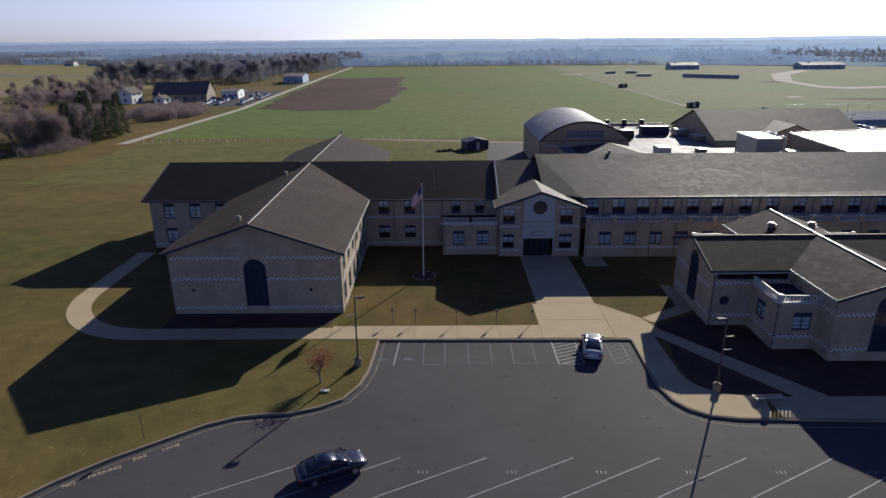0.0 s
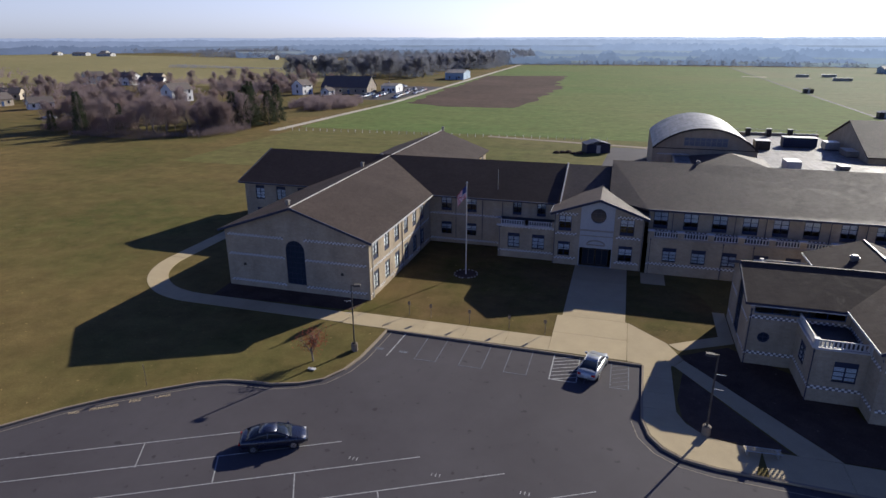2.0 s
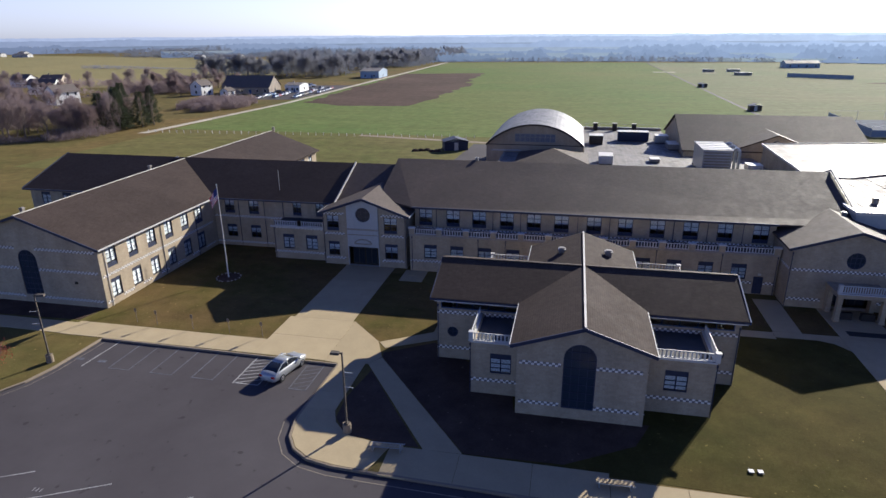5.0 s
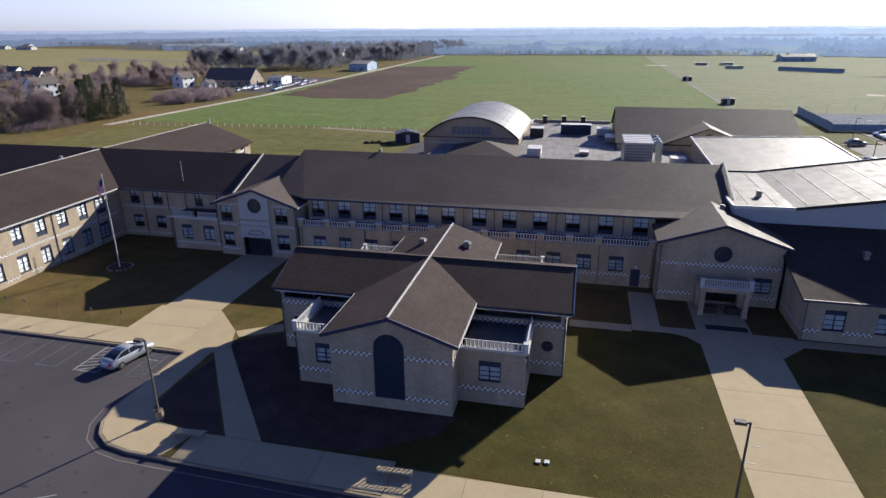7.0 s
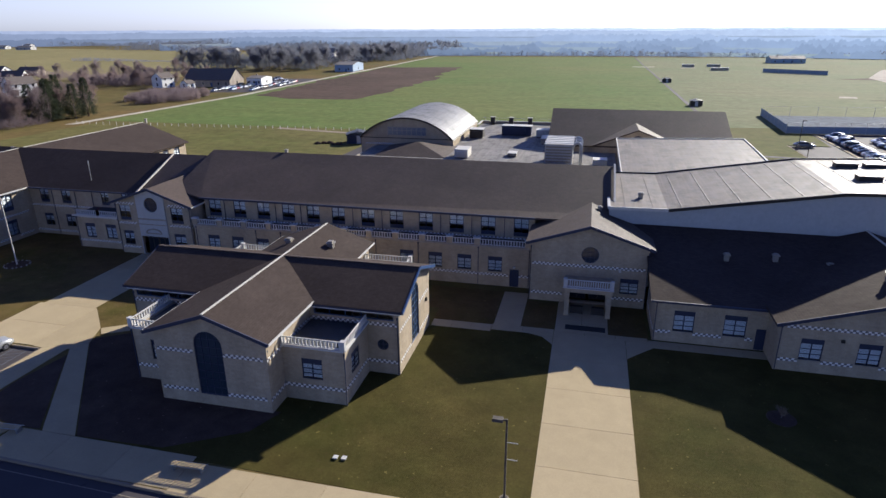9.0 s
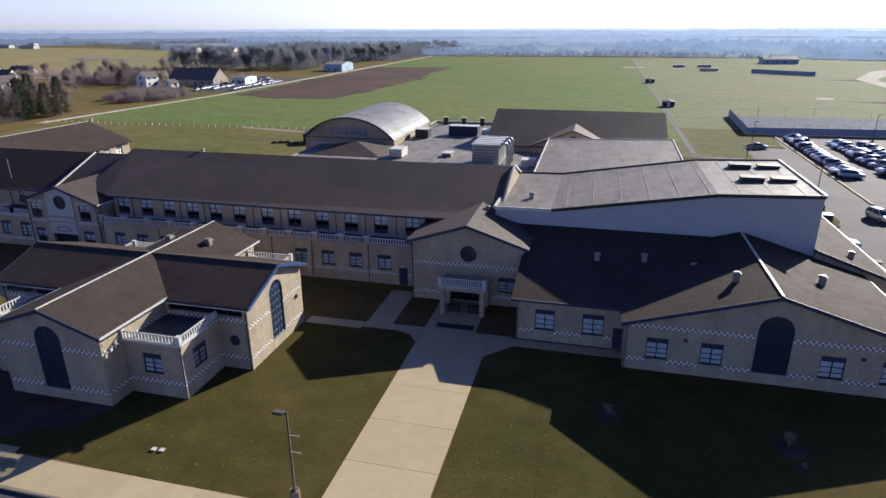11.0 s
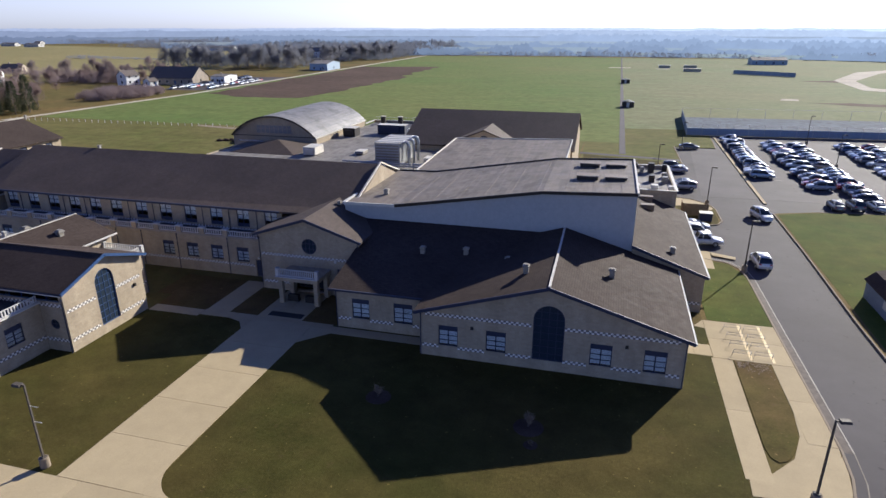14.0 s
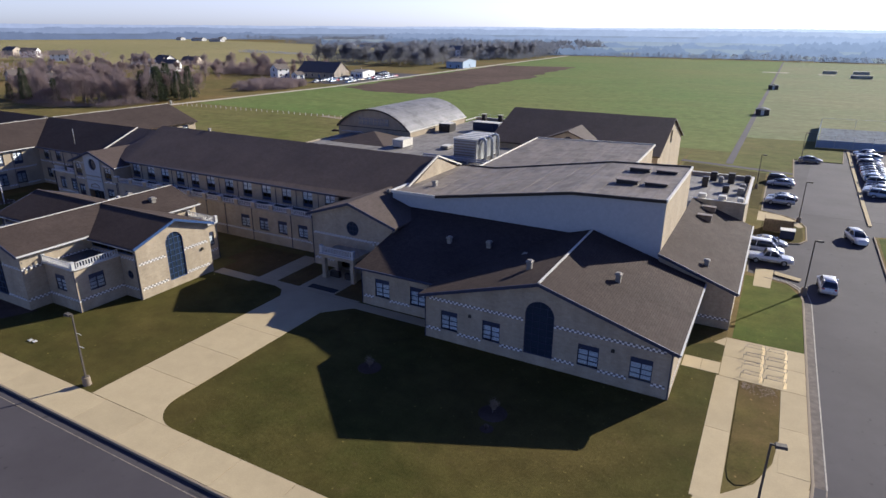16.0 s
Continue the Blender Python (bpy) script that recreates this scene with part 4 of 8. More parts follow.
ops = [("rect", 0.55, 2.15, 4.5, 6.5), ("rect", 0.6, 2.1, 1.2, 3.1), ("rect", 8.05, 9.75, 4.45, 6.5), ("rect", 8.1, 9.75, 1.1, 3.1), ("circ", 4.45, 6.35, 5.8, 7.7), ("rect", 3.3, 7.3, 0.05, 2.55)]
ew = Wall(ent, (NX0, NY), (NX1, NY), gable_top(L, 6.85, 8.75), openings=ops)
for o in ops[:4]:
    ew.window(o, head=-0.4 if o[3] > 4 else 0.42, blind=0.5)
ew.window(ops[4], 3, 3)
for z in (0.9, 4.15, 6.75):
    ew.band(z, 0.2, 2.9), ew.band(z, 7.7, L - 0.2)
Wall(ent, (10.2, NY - 0.14), (14.3, NY - 0.14), [(0, 8.05), (2.05, 8.6), (4.1, 8.05)], openings=[("circ", 1.2, 3.1, 5.8, 7.7), ("rect", 0.1, 4.0, 0.05, 2.55)], thick=0.13, material=PALE_PANEL, label="pale stone entrance panel", z0=0.05)
bm = bmesh.new()
for i in range(14):
    a0, a1 = math.pi * i / 14, math.pi * (i + 1) / 14
    tube(bm, (12.25 - 1.1 * math.cos(a0), NY - 0.17, 3.0 + 0.55 * math.sin(a0)), (12.25 - 1.1 * math.cos(a1), NY - 0.17, 3.0 + 0.55 * math.sin(a1)), 0.09, 0.09, 6)
box(bm, 11.15, 13.35, NY - 0.24, NY - 0.14, 2.9, 3.04)
part("arch_moulding", bm, STONE, ent, "shallow stone arch over the doors")
part("canopy_panel", boxes((10.25, 14.25, NY - 0.2, NY - 0.14, 4.75, 4.95), (10.25, 14.25, NY - 0.2, NY - 0.14, 4.1, 4.2)), STONE, ent)
for x in (10.6, 12.27):
    d = part("entrance_door", boxes((x, x + 1.6, NY + 0.55, NY + 0.62, 0.05, 0.2), (x, x + 0.1, NY + 0.55, NY + 0.62, 0.2, 2.5), (x + 0.75, x + 0.85, NY + 0.55, NY + 0.62, 0.2, 2.5), (x + 1.5, x + 1.6, NY + 0.55, NY + 0.62, 0.2, 2.5), (x, x + 1.6, NY + 0.55, NY + 0.62, 2.1, 2.2)), DARK, ent, "dark metal glazed double door")
    part("pane", boxes((x + 0.1, x + 1.5, NY + 0.57, NY + 0.59, 0.2, 2.5)), DARK_GLASS, d)
for p, q in (((NX0, 81.0), (NX0, NY)), ((NX1, NY), (NX1, 81.0))):
    w = Wall(ent, p, q, 6.85)
    w.band(6.75), w.band(4.15)
for x in (NX0 - 0.5, NX1 + 0.5):
    ze = 8.95 - (8.75 - 6.85) * abs(x - 12.4) / (L / 2)
    roof(ent, [(x, NY - 0.45, ze), (12.4, NY - 0.45, 8.95), (12.4, 85.2, 8.95), (x, 80.0, ze)], SHINGLE_GREY, "grey shingle entrance roof slope")
    strip(ent, "bargeboard", [(x, NY - 0.5, ze - 0.12), (12.4, NY - 0.5, 8.83)], 0.1, 0.3, NAVY)
    strip(ent, "gutter", [(x, NY - 0.4, ze - 0.1), (x, 80.4, ze - 0.1)], 0.14, 0.18, WHITE)
    downpipe(ent, NX0 + 0.1 if x < 10 else NX1 - 0.1, NY - 0.08, 6.7)
finish(ent, 12.4, 78.0)

# pavilion: a cross of four gabled arms with corner terraces
pav = thing("school_pavilion", "single-storey cross-shaped tan block pavilion with brown shingle roof", "pavilion")
PXR, PYR, PR = 39.0, 60.4, 7.85
arm = Wall(pav, (34.15, 48.05), (43.65, 48.05), gable_top(9.5, 6.15, 7.7), openings=[("arch", 3.45, 5.85, 0.9, 6.4)])
arm.window(arm.openings[0], 4, 8)
for z in (1.15, 4.55):
    arm.band(z, 0.2, 9.3)
ea = Wall(pav, (51.5, 55.45), (51.5, 65.15), gable_top(9.7, 6.15, 7.7), openings=[("arch", 3.7, 6.0, 0.9, 6.4)])
ea.window(ea.openings[0], 4, 8, material=BLUE_TRIM)
wa = Wall(pav, (26.4, 65.15), (26.4, 55.45), gable_top(9.7, 6.15, 7.7), openings=[("arch", 3.7, 6.0, 0.9, 6.4)])
wa.window(wa.openings[0], 4, 8)
for w in (ea, wa):
    w.band(1.15, 0.2, 9.5), w.band(4.0, 0.2, 9.5)
no = Wall(pav, (43.65, 70.0), (34.15, 70.0), gable_top(9.5, 6.15, 7.7))
for p, q in (((26.4, 55.45), (34.15, 55.45)), ((43.65, 55.45), (51.5, 55.45))):
    w = Wall(pav, p, q, 6.1, openings=[("circ", 0.9, 1.9, 2.2, 3.2) if p[0] < 30 else ("circ", 5.9, 6.9, 2.2, 3.2), ("rect", 0.35, 7.4, 4.95, 5.85)])
    w.window(w.openings[0], 2, 2)
    w.window(w.openings[1], 5, 1, 0.08, 0, material=BLUE_TRIM)
    w.band(1.15), w.band(4.6)
for p, q in (((34.15, 65.15), (26.4, 65.15)), ((51.5, 65.15), (43.65, 65.15)), ((34.15, 55.45), (34.15, 48.05)), ((43.65, 48.05), (43.65, 55.45)), ((34.15, 70.0), (34.15, 65.15)), ((43.65, 65.15), (43.65, 70.0))):
    w = Wall(pav, p, q, 6.1)
    w.band(4.55), w.band(1.15)
# corner blocks with roof terraces
for x0, x1, y0, y1 in ((30.3, 34.15, 50.3, 55.45), (43.65, 48.75, 50.3, 55.45), (29.6, 34.15, 65.15, 68.8), (43.65, 48.6, 65.15, 68.8)):
    south = y0 < 60
    yf = y0 if south else y1
    wx = (x0 + x1) / 2
    c, d = ((x0, yf), (x1, yf)) if south else ((x1, yf), (x0, yf))
    w = Wall(pav, c, d, 4.7, openings=[("rect", 1.55, 3.25, 1.95, 3.75)])
    w.window(w.openings[0], rows=3)
    w.band(1.3)
    outer = x1 if x0 > 40 else x0
    ya, yb = (y0, y1)
    c, d = ((outer, ya), (outer, yb)) if x0 > 40 else ((outer, yb), (outer, ya))
    w = Wall(pav, c, d, 4.7, openings=[("rect", 1.4, 3.1, 1.95, 3.75)])
    w.window(w.openings[0])
    w.band(1.3)
    part("terrace", boxes((x0 + 0.3, x1 - 0.3, y0 + 0.3, y1 - 0.3, 4.4, 4.6)), TERRACE, pav, "dark roof terrace floor")
    strip(pav, "coping", [(x0, yf, 4.75), (x1, yf, 4.75)], 0.42, 0.12, WHITE)
    strip(pav, "coping", [(outer, ya, 4.755), (outer, yb, 4.755)], 0.42, 0.12, WHITE)
    inner = 34.5 if x0 < 40 else 43.3
    balustrade(pav, (inner + (0.3 if x0 > 40 else -0.3), yf), (outer, yf), 4.81, 0.68)
    balustrade(pav, (outer, yf + (0.4 if south else -0.4)), (outer, yb - 0.2 if south else ya + 0.2), 4.81, 0.68, False)
    downpipe(pav, outer + (0.05 if x0 > 40 else -0.05), yf - 0.06, 4.6)
# roofs
ze = 6.2
for x in (33.65, 44.15):
    lo = PR - (PR - ze) * abs(x - PXR) / 4.85 + 0.12
    for a, b in ((47.6, PYR), (PYR, 70.4)):
        roof(pav, [(x, a, lo), (PXR, a, PR + 0.15), (PXR, b, PR + 0.15), (x, b, lo)], SHINGLE, "brown shingle pavilion slope")
    strip(pav, "bargeboard", [(x, 47.55, lo - 0.12), (PXR, 47.55, PR + 0.02)], 0.1, 0.28, NAVY)
    strip(pav, "gutter", [(x, 47.6, lo - 0.1), (x, 55.2, lo - 0.1)], 0.14, 0.18, WHITE)
    strip(pav, "gutter", [(x, 65.5, lo - 0.1), (x, 70.4, lo - 0.1)], 0.14, 0.18, WHITE)
for y in (54.95, 65.65):
    lo = PR - (PR - ze) * abs(y - PYR) / 4.85
    for a, b in ((25.95, PXR), (PXR, 51.95)):
        roof(pav, [(a, y, lo + 0.1), (b, y, lo + 0.1), (b, PYR, PR + 0.1), (a, PYR, PR + 0.1)], SHINGLE, "brown shingle pavilion slope")
    # east rakes take a brighter blue, sunlight put into the trim colour
    for a in (25.9, 52.0):
        strip(pav, "bargeboard", [(a, y, lo - 0.02), (a, PYR, PR)], 0.1, 0.28, BLUE_TRIM if a > 40 else NAVY)
    for a, b in ((25.95, 34.1), (43.7, 51.95)):
        strip(pav, "gutter", [(a, y, lo - 0.02), (b, y, lo - 0.02)], 0.14, 0.14, NAVY)
        strip(pav, "fascia", [(a + 0.3, y + (0.03 if y < 60 else -0.03), lo - 0.17), (b - 0.1, y + (0.03 if y < 60 else -0.03), lo - 0.17)], 0.06, 0.1, WHITE, "white fascia board under the gutter")
strip(pav, "ridge_cap", [(PXR, 47.6, PR + 0.19), (PXR, 70.4, PR + 0.19)], 0.16, 0.06, CREAM, "pale metal ridge cap")
for a, b in ((25.95, 38.8), (39.2, 51.95)):
    strip(pav, "ridge_cap", [(a, PYR, PR + 0.13), (b, PYR, PR + 0.13)], 0.26, 0.08, SHINGLE_GREY)
for x in (36.9, 41.4):
    roof_vent(pav, x, 65.6, 6.85, 0.55, 0.95)
for x in (26.5, 51.4):
    downpipe(pav, x, 55.35, 5.4)
for x in (34.2, 43.6):
    downpipe(pav, x, 48.22, 5.4)
part("wall_lamp", boxes((51.49, 51.66, 63.7, 64.0, 3.15, 3.45, 0.02)), DARK, pav, "small dark wall lamp")
finish(pav, PXR, PYR)

# second entrance gable
en2 = thing("hall_entrance_gable", "tall gabled hall entrance with a round window and balcony rail", "entrance")
ops = [("circ", 5.2, 7.0, 4.6, 6.4), ("rect", 3.9, 8.3, 0.25, 2.7), ("rect", 9.3, 11.1, 1.5, 3.2)]
w2 = Wall(en2, (60.45, 73.3), (72.35, 73.3), gable_top(11.9, 6.6, 8.55), openings=ops)
w2.window(ops[0], 4, 3), w2.window(ops[2])
w2.band(4.25, 0.2, 11.7), w2.band(0.95, 0.2, 3.6), w2.band(0.95, 8.6, 11.7)
for x in (64.6, 66.7):
    d = part("entrance_door", boxes((x, x + 1.8, 74.0, 74.08, 0.25, 0.4), (x, x + 0.1, 74.0, 74.08, 0.4, 2.6), (x + 0.85, x + 0.95, 74.0, 74.08, 0.4, 2.6), (x + 1.7, x + 1.8, 74.0, 74.08, 0.4, 2.6), (x, x + 1.8, 74.0, 74.08, 2.15, 2.25)), DARK, en2, "dark glazed double door in a recess")
    part("pane", boxes((x + 0.1, x + 1.7, 74.03, 74.05, 0.4, 2.6)), DARK_GLASS, d)
for x in (64.3, 68.4):
    part("porch_pier", boxes((x, x + 0.45, 70.1, 70.6, 0.0, 2.62), (x - 0.04, x + 0.49, 70.06, 70.64, 0.0, 0.25)), BRICK, en2, "projecting block porch pier")
    part("porch_pier", boxes((x, x + 0.45, 72.5, 73.28, 0.0, 2.62)), BRICK, en2, "block pier against the wall")
part("porch_slab", boxes((64.2, 68.95, 70.0, 73.28, 2.62, 2.95), (64.12, 69.03, 69.92, 73.28, 2.95, 3.1)), BRICK, en2, "block slab of the porch")
strip(en2, "coping", [(64.1, 70.0, 3.12), (69.05, 70.0, 3.12)], 0.34, 0.08, WHITE)
balustrade(en2, (64.3, 70.15), (68.85, 70.15), 3.14, 0.82, WHITE, 0.22)
for x in (64.9, 67.0):
    part("planter", boxes((x, x + 1.3, 70.7, 71.2, 0.03, 0.75, 0.04)), DARK, en2, "low dark planter box in the porch")
part("mat_grille", boxes((64.6, 68.4, 66.95, 67.95, 0.03, 0.05)), RUBBER, en2, "dark ribbed mat before the doors")
part("wall_lamp", boxes((69.5, 69.75, 73.12, 73.3, 3.9, 4.2, 0.02)), CREAM, en2, "small pale wall lamp")
for p, q in (((60.45, 80.0), (60.45, 73.3)), ((72.35, 73.3), (72.35, 78.5))):
    w = Wall(en2, p, q, 6.6)
    w.band(4.25)
for x in (59.95, 72.85):
    zz = 8.75 - (8.55 - 6.6) * abs(x - 66.4) / 5.95
    roof(en2, [(x, 72.85, zz), (66.4, 72.85, 8.75), (66.4, 82.5, 8.75), (x, 79.0, zz)], SHINGLE_GREY, "grey shingle gable slope")
    strip(en2, "bargeboard", [(x, 72.8, zz - 0.12), (66.4, 72.8, 8.63)], 0.1, 0.3, NAVY)
    downpipe(en2, 60.5 if x < 66 else 72.3, 73.22, 6.2)
roof_vent(en2, 67.3, 80.2, 8.3, 0.4, 0.6)
finish(en2, 66.4, 74.0)

# hall wing: low roof below the big hall, and the gabled front building
low = thing("hall_front_wing", "low tan block wing with broad brown shingle roofs", "school building")
ops = [("rect", 1.7, 3.5, 1.1, 3.2), ("rect", 6.0, 7.9, 1.1, 3.2), ("rect", 8.75, 9.6, 0.02, 2.1)]
lw1 = Wall(low, (72.6, 66.6), (82.4, 66.6), 4.15, openings=ops)
for o in ops[:2]:
    lw1.window(o)
lw1.band(1.0, 0.2, 8.6)
part("door", boxes((81.37, 82.18, 66.7, 66.76, 0.02, 2.08)), NAVY, low, "dark blue flush door")
Wall(low, (72.6, 73.3), (72.6, 66.6), [(0, 5.65), (6.7, 4.15)]).band(1.0)
roof(low, [(72.1, 66.1, 4.28), (93.5, 66.1, 4.28), (93.5, 79.45, 7.3), (69.3, 79.45, 7.3), (72.1, 73.6, 5.976)], SHINGLE, "broad brown shingle slope below the hall")
strip(low, "gutter", [(72.1, 66.05, 4.18), (81.9, 66.05, 4.18)], 0.16, 0.2, NAVY)
ops = [("rect", 1.75, 3.5, 1.15, 3.15), ("rect", 6.05, 7.8, 1.15, 3.15), ("rect", 14.95, 16.75, 1.1, 3.15), ("rect", 19.3, 21.1, 1.1, 3.15), ("arch", 10.1, 12.75, 0.95, 6.15)]
fb = Wall(low, (82.2, 63.45), (104.75, 63.45), gable_top(22.55, 4.35, 7.75), openings=ops)
for o in ops[:4]:
    fb.window(o)
fb.window(ops[4], 4, 8)
fb.band(1.05, 0.2, 22.3), fb.band(4.15, 0.5, 22.0)
Wall(low, (82.2, 66.6), (82.2, 63.45), 4.35)
ec = Wall(low, (104.75, 63.45), (104.75, 79.0), 4.35)
ec.band(1.05)
for x in (81.75, 105.2):
    zz = 8.0 - (7.75 - 4.35) * abs(x - 93.5) / 11.28
    roof(low, [(x, 63.0, zz), (93.5, 63.0, 8.0), (93.5, 79.45, 8.05), (x, 79.45, zz + 0.05)], SHINGLE, "brown shingle slope of the gabled front")
    strip(low, "bargeboard", [(x, 62.95, zz - 0.12), (93.5, 62.95, 7.88)], 0.1, 0.3, NAVY)
strip(low, "gutter", [(105.25, 63.0, 4.35), (105.25, 78.9, 4.39)], 0.16, 0.2, WHITE)
strip(low, "ridge_cap", [(93.5, 63.05, 8.04), (93.5, 79.4, 8.09)], 0.2, 0.08, CREAM, "pale metal ridge cap")
for x, y in ((91.0, 67.5), (98.5, 70.3), (79.5, 73.5), (84.0, 74.0), (88.5, 73.0)):
    roof_vent(low, x, y, 4.28 + 3.02 * (y - 66.1) / 13.35 if x < 90 else 8.0 - 0.3 * abs(x - 93.5) + 0.15, 0.45, 0.75)
for x in (82.3, 104.65):
    downpipe(low, x, 63.37, 4.25)
downpipe(low, 72.7, 66.5, 4.05)
for x in (87.0, 100.06):
    part("wall_lamp", boxes((x - 0.14, x + 0.14, 63.3, 63.46, 3.1, 3.36, 0.02)), DARK, low, "small dark wall lamp")
finish(low, 90.0, 70.0)

# the big hall with its sloping membrane roof
hall = thing("school_hall", "large windowless hall with a sloping grey membrane roof", "hall")
HY0, HY1 = 79.5, 97.0
prof = [(68.3, 8.85), (74.4, 8.95), (90.9, 11.6), (100.5, 11.98)]
Wall(hall, (68.3, HY0), (100.5, HY0), [(x - 68.3, z) for x, z in prof], z0=0.0, material=PALE_PANEL, label="pale grey rendered hall wall")
Wall(hall, (100.5, HY0), (100.5, HY1), 12.0, material=BRICK)
Wall(hall, (100.5, HY1), (68.3, HY1), [(100.5 - x, z) for x, z in prof[::-1]], material=PALE_PANEL)
Wall(hall, (68.3, HY1), (68.3, HY0), 8.85, material=PALE_PANEL)
for (xa, za), (xb, zb) in zip(prof, prof[1:]):
    roof(hall, [(xa, HY0 - 0.15, za + 0.12), (xb, HY0 - 0.15, zb + 0.12), (xb, HY1 + 0.1, zb + 0.12), (xa, HY1 + 0.1, za + 0.12)], MEMBRANE, "grey roof membrane", 0.2)
    strip(hall, "roof_edge", [(xa, HY0 - 0.18, za + 0.1), (xb, HY0 - 0.18, zb + 0.1)], 0.14, 0.34, CREAM if xa < 70 else DARK)
    strip(hall, "roof_edge", [(xa, HY1 + 0.12, za + 0.14), (xb, HY1 + 0.12, zb + 0.14)], 0.14, 0.3, DARK)
strip(hall, "roof_edge", [(68.25, HY0 - 0.2, 8.99), (68.25, HY1, 8.99)], 0.3, 0.3, WHITE)
strip(hall, "roof_edge", [(100.55, HY0 - 0.2, 12.12), (100.55, HY1, 12.12)], 0.2, 0.3, CREAM)
for i in range(11):
    x = 70.0 + 2.9 * i
    z = float(np.interp(x, [p[0] for p in prof], [p[1] for p in prof])) + 0.14
    bm = boxes((x - 0.06, x + 0.06, HY0, HY1, z - 0.06, z + 0.012))
    part("roof_seam", bm, MEMBRANE, hall)
for x0 in (94.1, 97.2):
    for y0 in (85.4, 92.2):
        h = part("roof_hatch", boxes((x0, x0 + 2.3, y0, y0 + 1.3, 11.7, 12.3)), DARK, hall, "dark roof hatch with brown lid")
        part("lid", boxes((x0 - 0.1, x0 + 2.4, y0 - 0.1, y0 + 1.4, 12.3, 12.4)), BROWN_METAL, h)
roof_vent(hall, 71.8, 84.0, 9.05, 0.5, 0.7)
finish(hall, 84.0, 88.0)

# east lean-to of the hall, and the flat roof behind it
lean = thing("hall_side_wing", "low side wing with a single brown shingle slope", "school building")
Wall(lean, (100.5, 79.05), (107.9, 79.05), [(0, 6.6), (7.4, 3.95)]).band(1.0)
Wall(lean, (107.9, 79.05), (107.9, 103.2), 3.95, openings=[("rect", 19.0, 22.0, 0.02, 3.2)]).band(1.0)
roof(lean, [(100.45, 78.7, 6.85), (100.45, 103.2, 6.85), (108.2, 103.2, 4.08), (108.2, 78.7, 4.08)], SHINGLE, "plain brown shingle slope")
strip(lean, "gutter", [(108.25, 78.7, 4.0), (108.25, 103.2, 4.0)], 0.16, 0.2, WHITE)
strip(lean, "bargeboard", [(100.45, 78.65, 6.75), (108.2, 78.65, 3.98)], 0.1, 0.3, NAVY)
part("loading_door", boxes((107.95, 108.02, 98.1, 101.0, 0.0, 3.2)), STEEL, lean, "grey roll-up loading door")
for x, y in ((102.8, 96.7), (102.8, 101.0), (104.8, 82.0)):
    zz = 6.85 - 0.357 * (x - 100.45)
    if y > 95:
        part("skylight", boxes((x - 0.8, x + 0.8, y - 0.4, y + 0.4, zz - 0.2, zz + 0.5), (x - 0.85, x + 0.85, y - 0.45, y + 0.45, zz + 0.5, zz + 0.56)), BROWN_METAL, lean, "raised brown metal skylight box")
    else:
        roof_vent(lean, x, y, zz, 0.45, 0.7)
finish(lean, 104.0, 95.0)

flat = thing("flat_roof_block", "low flat-roofed block crowded with roof units", "school building")
Wall(flat, (100.45, 103.3), (106.9, 103.3), 6.85), Wall(flat, (106.9, 103.3), (106.9, 120.3), 6.85), Wall(flat, (106.9, 120.3), (91.0, 120.3), 6.85)
part("roof", boxes((91.2, 106.7, 103.4, 120.1, 6.2, 6.35), (91.2, 100.3, 97.3, 103.4, 6.2, 6.35)), PALE_ROOF, flat, "pale gravel flat roof")
strip(flat, "parapet_cap", [(100.45, 103.3, 6.86), (106.9, 103.3, 6.86), (106.9, 120.3, 6.86), (91.0, 120.3, 6.86)], 0.36, 0.08, CREAM)
for x, y, w, h in ((100.9, 112.8, 0.8, 1.5), (101.6, 117.6, 0.9, 1.3), (102.7, 116.6, 0.6, 0.9), (104.1, 117.0, 0.9, 1.5), (103.9, 110.5, 0.8, 1.0), (105.8, 110.4, 0.8, 0.9), (105.9, 113.5, 0.7, 0.8), (106.2, 118.3, 0.7, 1.1), (101.5, 104.4, 0.9, 1.0), (104.0, 104.4, 0.9, 1.0), (106.2, 104.6, 0.7, 0.9)):
    part("roof_fan", boxes((x - w / 2, x + w / 2, y - w / 2, y + w / 2, 6.35, 6.35 + h), (x - w * 0.6, x + w * 0.6, y - w * 0.6, y + w * 0.6, 6.35 + h * 0.6, 6.35 + h * 0.75)), CREAM if y < 106 else VENT if h < 1.0 else DARK, flat, "square roof fan housing")
finish(flat, 100.0, 115.0)

mid = thing("stage_block", "plain block with a pale sloping flat roof", "school building")
Wall(mid, (70.6, 97.2), (91.0, 97.2), 8.4, z0=4.0)
Wall(mid, (91.0, 97.2), (91.0, 125.0), [(0, 8.4), (27.8, 9.4)])
Wall(mid, (91.0, 125.0), (70.6, 125.0), [(0, 9.4), (20.4, 8.8)])
Wall(mid, (70.6, 125.0), (70.6, 97.2), [(0, 8.8), (27.8, 8.0)])
roof(mid, [(70.4, 97.2, 8.2), (91.2, 97.2, 8.5), (91.2, 125.2, 9.55), (70.4, 125.2, 8.95)], MEMBRANE, "pale grey roof membrane", 0.25)
strip(mid, "roof_edge", [(70.35, 97.2, 8.2), (70.35, 125.2, 8.95), (91.2, 125.25, 9.55), (91.25, 97.2, 8.5)], 0.16, 0.3, CREAM)
finish(mid, 80.8, 111.0)

gym2 = thing("rear_gymnasium", "large rear gymnasium with grey shingle gable roof", "gymnasium")
GY0, GY1, GYR = 131.0, 157.5, 144.3
Wall(gym2, (58.3, GY0), (91.0, GY0), 6.6)
